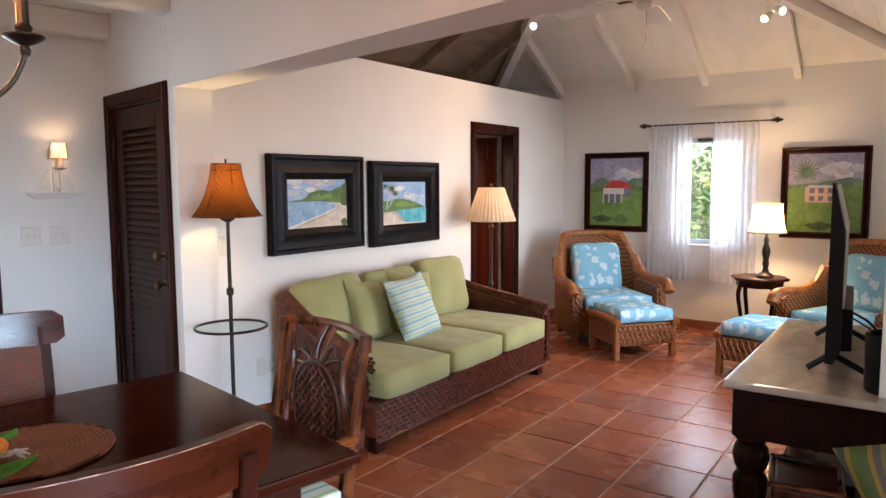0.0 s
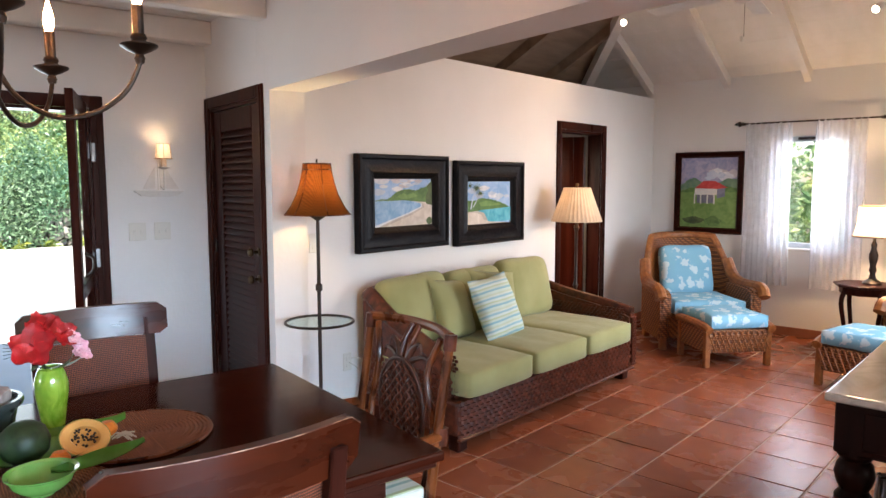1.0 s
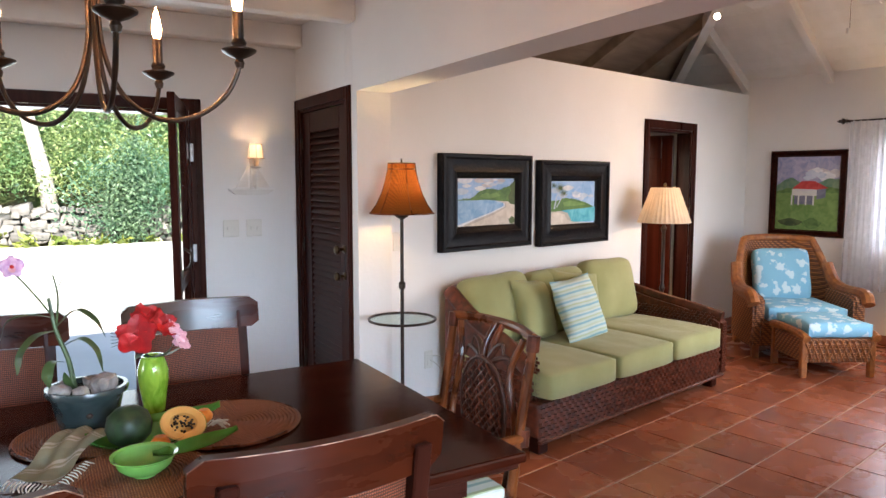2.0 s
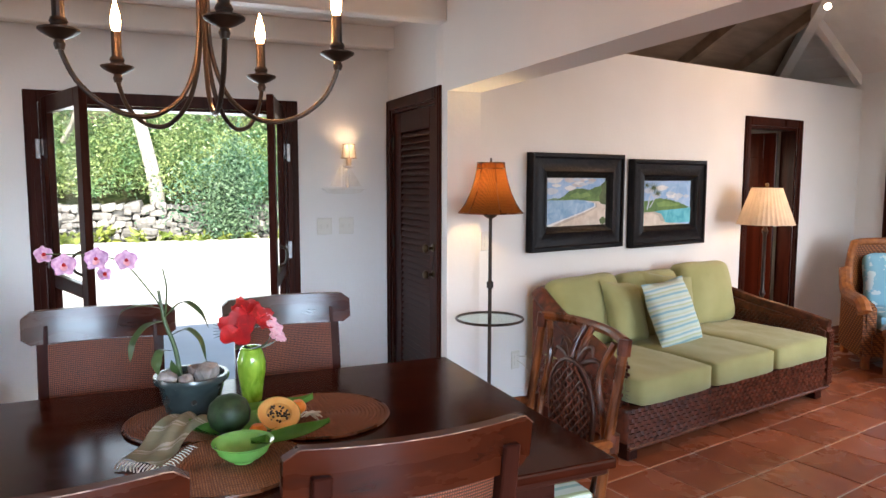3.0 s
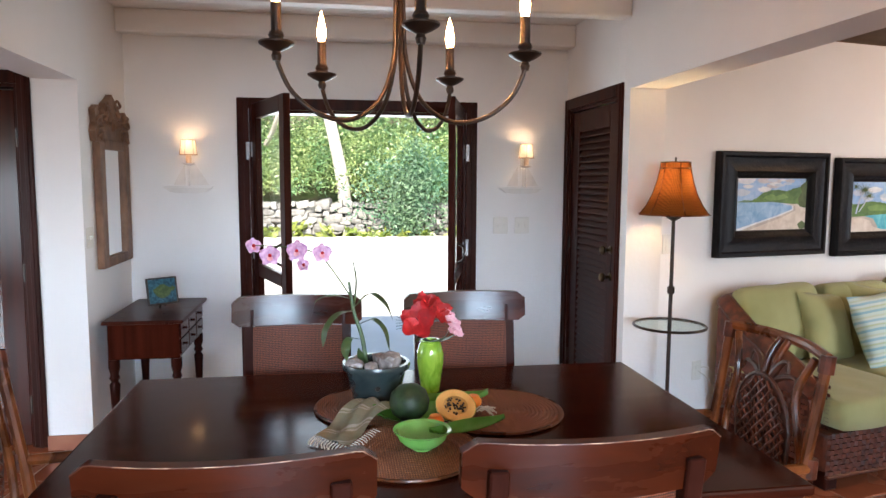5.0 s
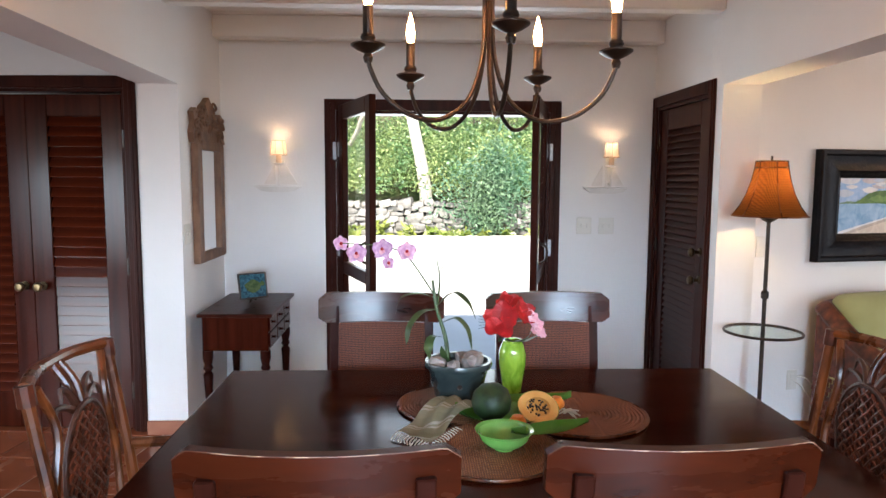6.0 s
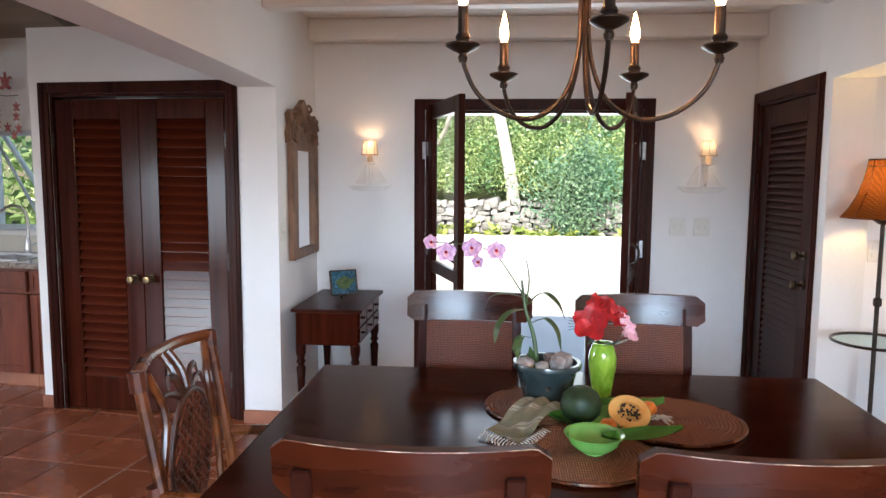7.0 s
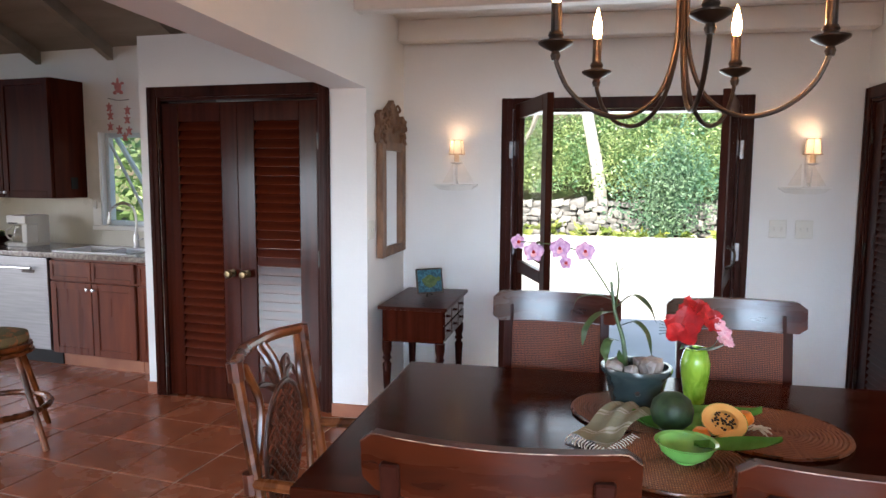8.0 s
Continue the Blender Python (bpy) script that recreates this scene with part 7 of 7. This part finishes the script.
# ---- kitchen ----
M_CAB = mat("cherry red kitchen wood", (0.095, 0.017, 0.006), 0.30, color2=(0.165, 0.034, 0.011), scale=(14, 14, 1.5), distort=0.5, bump=0.02, spec=0.3)
# Darker copy of M_CAB: the wall cabinet's shade is in its colour.
M_CABDIM = mat("cherry kitchen wood in painted shade", (0.034, 0.0058, 0.0032), 0.36, color2=(0.062, 0.0115, 0.0055), scale=(14, 14, 1.5), distort=0.5, bump=0.02, spec=0.04)
M_COUNT = mat("speckled brown granite", (0.13, 0.10, 0.085), 0.15, color2=(0.32, 0.27, 0.23), scale=(60, 60, 60), detail=3, coat=0.2)
M_SPLASH = mat("cream glazed wall tile", (0.60, 0.56, 0.47), 0.3, color2=(0.66, 0.62, 0.53), scale=(3, 3, 3))
M_APPL = mat("white appliance plastic", (0.72, 0.71, 0.68), 0.35, color2=(0.76, 0.75, 0.73), scale=(6, 6, 6))
M_CORAL = mat("coral pink painted wood", (0.34, 0.075, 0.065), 0.6, color2=(0.44, 0.13, 0.11), scale=(40, 40, 40))
M_FLORAL = blotch("floral stool cloth", (0.20, 0.17, 0.09), (0.46, 0.20, 0.09), 16, 0.30)


def panel_door(parent, x0, z0, x1, z1, material, y=0.0, name="door"):
    g = box(x0, y - 0.02, z0, x1, y, z1, 0.003)
    part(name, g, material, parent)
    f = 0.055 if min(x1 - x0, z1 - z0) > 0.2 else 0.03
    g = box(x0, y - 0.028, z0, x0 + f, y - 0.02, z1, 0.002)
    box(x1 - f, y - 0.028, z0, x1, y - 0.02, z1, 0.002, bm=g)
    box(x0 + f, y - 0.028, z0, x1 - f, y - 0.02, z0 + f, 0.002, bm=g)
    box(x0 + f, y - 0.028, z1 - f, x1 - f, y - 0.02, z1, 0.002, bm=g)
    part("rail_frame", g, material, parent)


def small_knob(parent, x, y, z):
    part("knob", lathe([(0.005, 0), (0.005, 0.012), (0.013, 0.018), (0.012, 0.026), (0, 0.029)], 12), M_STEEL, parent, "steel knob", pose(x, y, z, 90), smooth=True)


def base_unit(x0, x1, doors):
    t = thing("base_cabinet", KIT @ pose(0, 0.27, 0), "cherry red panelled kitchen base cabinet", "cabinet", "kitchen base cabinets")
    part("body", box(x0, 0.0, 0.10, x1, 0.57, 0.87), M_CAB, t)
    part("toe_kick", box(x0, 0.03, 0.0, x1, 0.5, 0.10), M_BASE, t, "terracotta toe kick")
    w = (x1 - x0 - 0.02) / doors
    for k in range(doors):
        a = x0 + 0.01 + w * k
        panel_door(t, a + 0.004, 0.70, a + w - 0.004, 0.85, M_CAB, 0.0, "drawer_front")
        panel_door(t, a + 0.004, 0.11, a + w - 0.004, 0.685, M_CAB)
        small_knob(t, a + (w - 0.03 if k == 0 else 0.03), -0.028, 0.635)


base_unit(-2.655, -1.80, 2)
base_unit(-1.795, -1.40, 1)
t = thing("dishwasher", KIT @ pose(0, 0.26, 0), "brushed steel dishwasher under the counter", "dishwasher")
part("door", box(-3.265, -0.02, 0.12, -2.665, 0.0, 0.865, 0.006, 2), M_STEEL2, t)
part("body", box(-3.265, 0.0, 0.10, -2.665, 0.57, 0.868), M_BLACK, t)
part("toe_kick", box(-3.265, 0.03, 0.0, -2.60, 0.06, 0.10), M_BLACK, t, "black toe kick")
part("handle", tube([(-3.2, -0.055, 0.78), (-2.8, -0.055, 0.78)], 0.010, 8), M_STEEL, t)
part("badge", box(-2.93, -0.024, 0.74, -2.80, -0.0205, 0.765), M_IRON, t)
t = thing("worktop", KIT, "speckled brown stone worktop with cut-out for the sink", "worktop")
g = box(-3.95, 0.225, 0.872, -2.70, KB, 0.912, 0.006, 2)
box(-1.96, 0.225, 0.872, -1.385, KB, 0.912, 0.006, 2, bm=g)
box(-2.70, 0.225, 0.872, -1.96, 0.34, 0.912, 0.006, 2, bm=g)
box(-2.70, 0.72, 0.872, -1.96, KB, 0.912, 0.006, 2, bm=g)
part("slab", g, M_COUNT, t)
t = thing("sink", KIT, "double bowl stainless steel sink set in the worktop", "sink")
for a, c in ((-2.68, -2.34), (-2.31, -1.98)):
    g = box(a, 0.36, 0.73, c, 0.70, 0.735)
    for bb in ((a, 0.36, a + 0.006, 0.70), (c - 0.006, 0.36, c, 0.70), (a, 0.36, c, 0.366), (a, 0.694, c, 0.70)):
        box(bb[0], bb[1], 0.735, bb[2], bb[3], 0.915, bm=g)
    part("basin", g, M_STEEL, t)
g = box(-2.71, 0.33, 0.912, -1.95, 0.36, 0.918, 0.002)
box(-2.71, 0.70, 0.912, -1.95, 0.73, 0.918, 0.002, bm=g)
box(-2.71, 0.36, 0.912, -2.68, 0.70, 0.918, 0.002, bm=g)
box(-1.98, 0.36, 0.912, -1.95, 0.70, 0.918, 0.002, bm=g)
part("rim", g, M_STEEL, t)
t = thing("faucet", KIT @ pose(-2.25, 0.76, 0.912), "brushed steel gooseneck kitchen faucet", "faucet")
part("body", lathe([(0.026, 0), (0.026, 0.012), (0.020, 0.02), (0.020, 0.10), (0.014, 0.12)], 16), M_STEEL, t, smooth=True)
part("neck", tube([(0, 0, 0.1), (0, 0, 0.28), (-0.03, -0.02, 0.36), (-0.10, -0.06, 0.375), (-0.16, -0.10, 0.32), (-0.175, -0.11, 0.25)], 0.011, 10, 5), M_STEEL, t, smooth=True)
part("spray_head", tube([(-0.174, -0.109, 0.26), (-0.178, -0.112, 0.21)], 0.014, 10), M_STEEL, t)
part("lever", tube([(0.02, 0, 0.07), (0.08, -0.01, 0.085)], 0.007, 8), M_STEEL, t)
t = thing("wall_cabinet", KIT, "cherry panelled wall cabinet with shade in its colour", "cabinet")
part("body", box(-3.95, 0.54, 1.325, -2.865, KB, 2.32), M_CABDIM, t)
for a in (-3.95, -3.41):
    panel_door(t, a + 0.004, 1.33, a + 0.535, 2.315, M_CABDIM, 0.54)
small_knob(t, -3.44, 0.512, 1.37)
small_knob(t, -3.38, 0.512, 1.37)
part("plug_plate", box(-2.865, 0.70, 1.40, -2.860, 0.77, 1.50), M_BLACK, t)
sp = tagged(part("backsplash", box(-5.5, KB - 0.008, 0.912, -2.72, KB, 1.325, 0.001), M_SPLASH, m=KIT), "cream glazed tile splashback", "backsplash", kind="structure")
b = box(-2.72, KB - 0.008, 0.912, -1.4, KB, 1.06, 0.001)
tagged(part("backsplash", b, M_SPLASH, m=KIT), "cream glazed tile splashback under the window", "backsplash", kind="structure")
wd = thing("window_2", KIT @ pose(-2.36, KB, 0), "pale blue casement window standing open", "window", kind="structure")
for bb in ((-0.34, 1.085, -0.30, 1.885), (0.30, 1.085, 0.34, 1.885), (-0.30, 1.085, 0.30, 1.125), (-0.30, 1.845, 0.30, 1.885)):
    part("window_frame", box(bb[0], 0.05, bb[1], bb[2], 0.11, bb[3], 0.004), M_FRAME, wd)
part("window_sill", box(-0.44, -0.03, 1.045, 0.36, 0.11, 1.083, 0.005), M_WHITE, wd)
part("casing", box(-0.44, -0.015, 1.083, -0.345, 0.0, 2.0, 0.003), M_WHITE, wd)
part("casing", box(-0.44, -0.015, 1.89, 0.345, 0.0, 2.0, 0.003), M_WHITE, wd)
sash = new("sash")
sash.parent = wd
sash.matrix_basis = pose(0, 0.10, 1.845, 38)
g = box(-0.29, 0, -0.70, -0.25, 0.03, 0, 0.003)
box(0.25, 0, -0.70, 0.29, 0.03, 0, 0.003, bm=g)
box(-0.25, 0, -0.70, 0.25, 0.03, -0.66, 0.003, bm=g)
part("sash_frame", g, M_FRAME, sash)
q = part("pane", box(-0.25, 0.012, -0.66, 0.25, 0.016, 0), M_GLASS, sash, "clear glass pane")
q.visible_shadow = False
part("stay", tube([(-0.29, 0.06, 1.80), (0.05, 0.12, 1.13)], 0.013, 6), M_FRAME, wd, "pale blue diagonal stay")
part("stay", tube([(-0.10, 0.40, 1.10), (0.16, 0.30, 1.36)], 0.008, 6), M_WHITE, wd)
part("latch", box(-0.40, -0.03, 1.23, -0.385, -0.015, 1.30, 0.002), M_WHITE, wd)
t = thing("coffee_maker", KIT @ pose(-3.27, 0.60, 0.912), "white coffee maker with a glass jug", "coffee maker")
part("base", box(-0.10, -0.12, 0, 0.12, 0.12, 0.03, 0.006), M_APPL, t)
part("tower", box(0.0, 0.0, 0.03, 0.12, 0.12, 0.26, 0.01, 2), M_APPL, t)
part("head", box(-0.10, -0.12, 0.19, 0.12, 0.12, 0.265, 0.012, 2), M_APPL, t)
part("side_column", box(0.06, -0.11, 0.03, 0.12, 0.0, 0.19, 0.006), M_APPL, t)
part("vent", box(-0.07, -0.123, 0.195, 0.03, -0.119, 0.205), M_BLACK, t)
part("jug", lathe([(0.055, 0.03), (0.062, 0.06), (0.058, 0.12), (0.042, 0.165), (0.044, 0.175)], 18), glass_mat("jug glass", (0.8, 0.78, 0.75), 0.15), t, "glass jug", pose(-0.03, -0.045, 0), smooth=True)
part("jug_handle", tube([(-0.085, -0.08, 0.155), (-0.125, -0.10, 0.13), (-0.115, -0.095, 0.07), (-0.085, -0.08, 0.06)], 0.008, 7, 3), M_APPL, t, smooth=True)
t = thing("fruit_bowl", KIT @ pose(-3.62, 0.58, 0.912), "dark bowl of round fruit on the worktop", "bowl")
part("bowl", lathe([(0.05, 0), (0.10, 0.03), (0.13, 0.075), (0.122, 0.075), (0.09, 0.035), (0, 0.02)], 24), M_DARK, t, smooth=True)
for k in range(4):
    part("fruit", lathe([(0, -0.035), (0.025, -0.025), (0.035, 0), (0.025, 0.025), (0, 0.035)], 14), M_SKIN if k % 2 else M_AVO, t, m=pose(0.055 * math.cos(k * 1.6), 0.055 * math.sin(k * 1.6), 0.085), smooth=True)


def turtle(parent, p, s):
    g = prism([(s * x, s * z) for x, z in puff(0, 0, 0.5, 0.62, 14)], 0.006, "y")
    join(g, prism([(s * x, s * z) for x, z in puff(0, 0.82, 0.18, 0.24, 8)], 0.006, "y"))
    for a, c in ((-0.62, 0.42), (0.62, 0.42), (-0.45, -0.62), (0.45, -0.62)):
        join(g, prism([(s * (a + 0.26 * math.cos(q)), s * (c + 0.16 * math.sin(q) * (1 if c > 0 else 1.4))) for q in [2 * math.pi * k / 8 for k in range(8)]], 0.006, "y"))
    part("hanging_shape", g, M_CORAL, parent, "coral pink turtle cut-out", Matrix.Translation(p))


t = thing("mobile", KIT @ pose(-2.42, 0.80, 1.88), "hanging mobile of coral pink wooden turtles", "mobile")
turtle(t, (0.0, 0, 0.375), 0.072)
for p in ((-0.10, 0, 0.21), (-0.09, 0, 0.14), (-0.095, 0, 0.05), (0.0, 0, 0.02), (0.09, 0, 0.18), (0.085, 0, 0.105), (0.10, 0, 0.01), (0.055, 0, -0.04)):
    turtle(t, p, 0.038)
part("crossbar", tube([(-0.11, 0.003, 0.285), (0.0, 0.003, 0.265), (0.11, 0.003, 0.27)], 0.003, 5), M_IRON, t)
for x in (-0.097, 0.0, 0.092):
    part("string", tube([(x, 0.003, 0.27 + 0.012 * (x < 0)), (x, 0.003, 0.0)], 0.0012, 4), M_PLATE, t)
part("string", tube([(0, 0.003, 0.30), (0, 0.003, 0.70)], 0.0012, 4), M_PLATE, t)

t = thing("bar_stool", KIT @ pose(-1.56, -1.12, 0), "round rattan stool with a floral cushion", "stool")
part("cushion", lathe([(0.0, 0.58), (0.17, 0.58), (0.185, 0.60), (0.18, 0.635), (0.13, 0.65), (0, 0.652)], 28), M_FLORAL, t, "floral print cushion", smooth=True)
part("seat_ring", tube([(0.185 * math.cos(a), 0.185 * math.sin(a), 0.565) for a in [2 * math.pi * k / 28 for k in range(29)]], 0.018, 8), M_RATTAN, t, smooth=True)
part("seat_ring", tube([(0.195 * math.cos(a), 0.195 * math.sin(a), 0.535) for a in [2 * math.pi * k / 28 for k in range(29)]], 0.014, 8), M_RATTAN, t, smooth=True)
for k in range(4):
    a = radians(2 + 90 * k)
    part("leg", tube([(0.17 * math.cos(a), 0.17 * math.sin(a), 0.55), (0.26 * math.cos(a), 0.26 * math.sin(a), 0.28), (0.35 * math.cos(a), 0.35 * math.sin(a), 0.0)], 0.017, 9), M_RATTAN, t, smooth=True)
part("foot_ring", tube([(0.275 * math.cos(a), 0.275 * math.sin(a), 0.215) for a in [2 * math.pi * k / 28 for k in range(29)]], 0.018, 8), M_RATTAN, t, smooth=True)

# ---- floor tiles (last) ----
TILE = 0.37


def tile_mesh():
    g = box(-0.1805, -0.1805, -0.012, 0.1805, 0.1805, 0.0, 0.003)
    me = bpy.data.meshes.new("tile")
    g.to_mesh(me)
    g.free()
    me.materials.append(M_TILE)
    return me


one, rest = tile_mesh(), bmesh.new()
rng = random.Random(4)
for m0, off, east_side in ((LIV, (4.066, 1.235), True), (KIT, (0.1, -0.09), False)):
    for i in range(-16, 24):
        for j in range(-18, 12):
            u, v = off[0] + (i + 0.5) * TILE, off[1] + (j + 0.5) * TILE
            p = m0 @ Vector((u, v, 0))
            if p.y < -3.2 or p.y > NORTH + 0.1 + (0.9 if p.x > 2 else 0) or (p.x > 0.2) != east_side:
                continue
            if east_side and (u > EAST - 0.1 or v > SOFA + 0.9 or v < -2.3) or not east_side and (u < -5.5 or v > KB):
                continue
            m = m0 @ pose(u, v, rng.uniform(-0.0012, 0.0006), rng.uniform(-0.15, 0.15), rng.uniform(-0.15, 0.15), rng.choice((0, 90, 180, 270)))
            near = (u > 2.0 and -0.3 < v < SOFA) if east_side else (-3.4 < u < 0.4 and v > -2.6)
            if near:
                t = new("tile", one)
                t.parent = floor
                t.matrix_basis = m
            else:
                g = bmesh.new()
                g.from_mesh(one)
                join(rest, g, m)
tagged(part("tile_field", rest, M_TILE, floor), kind="stuff")
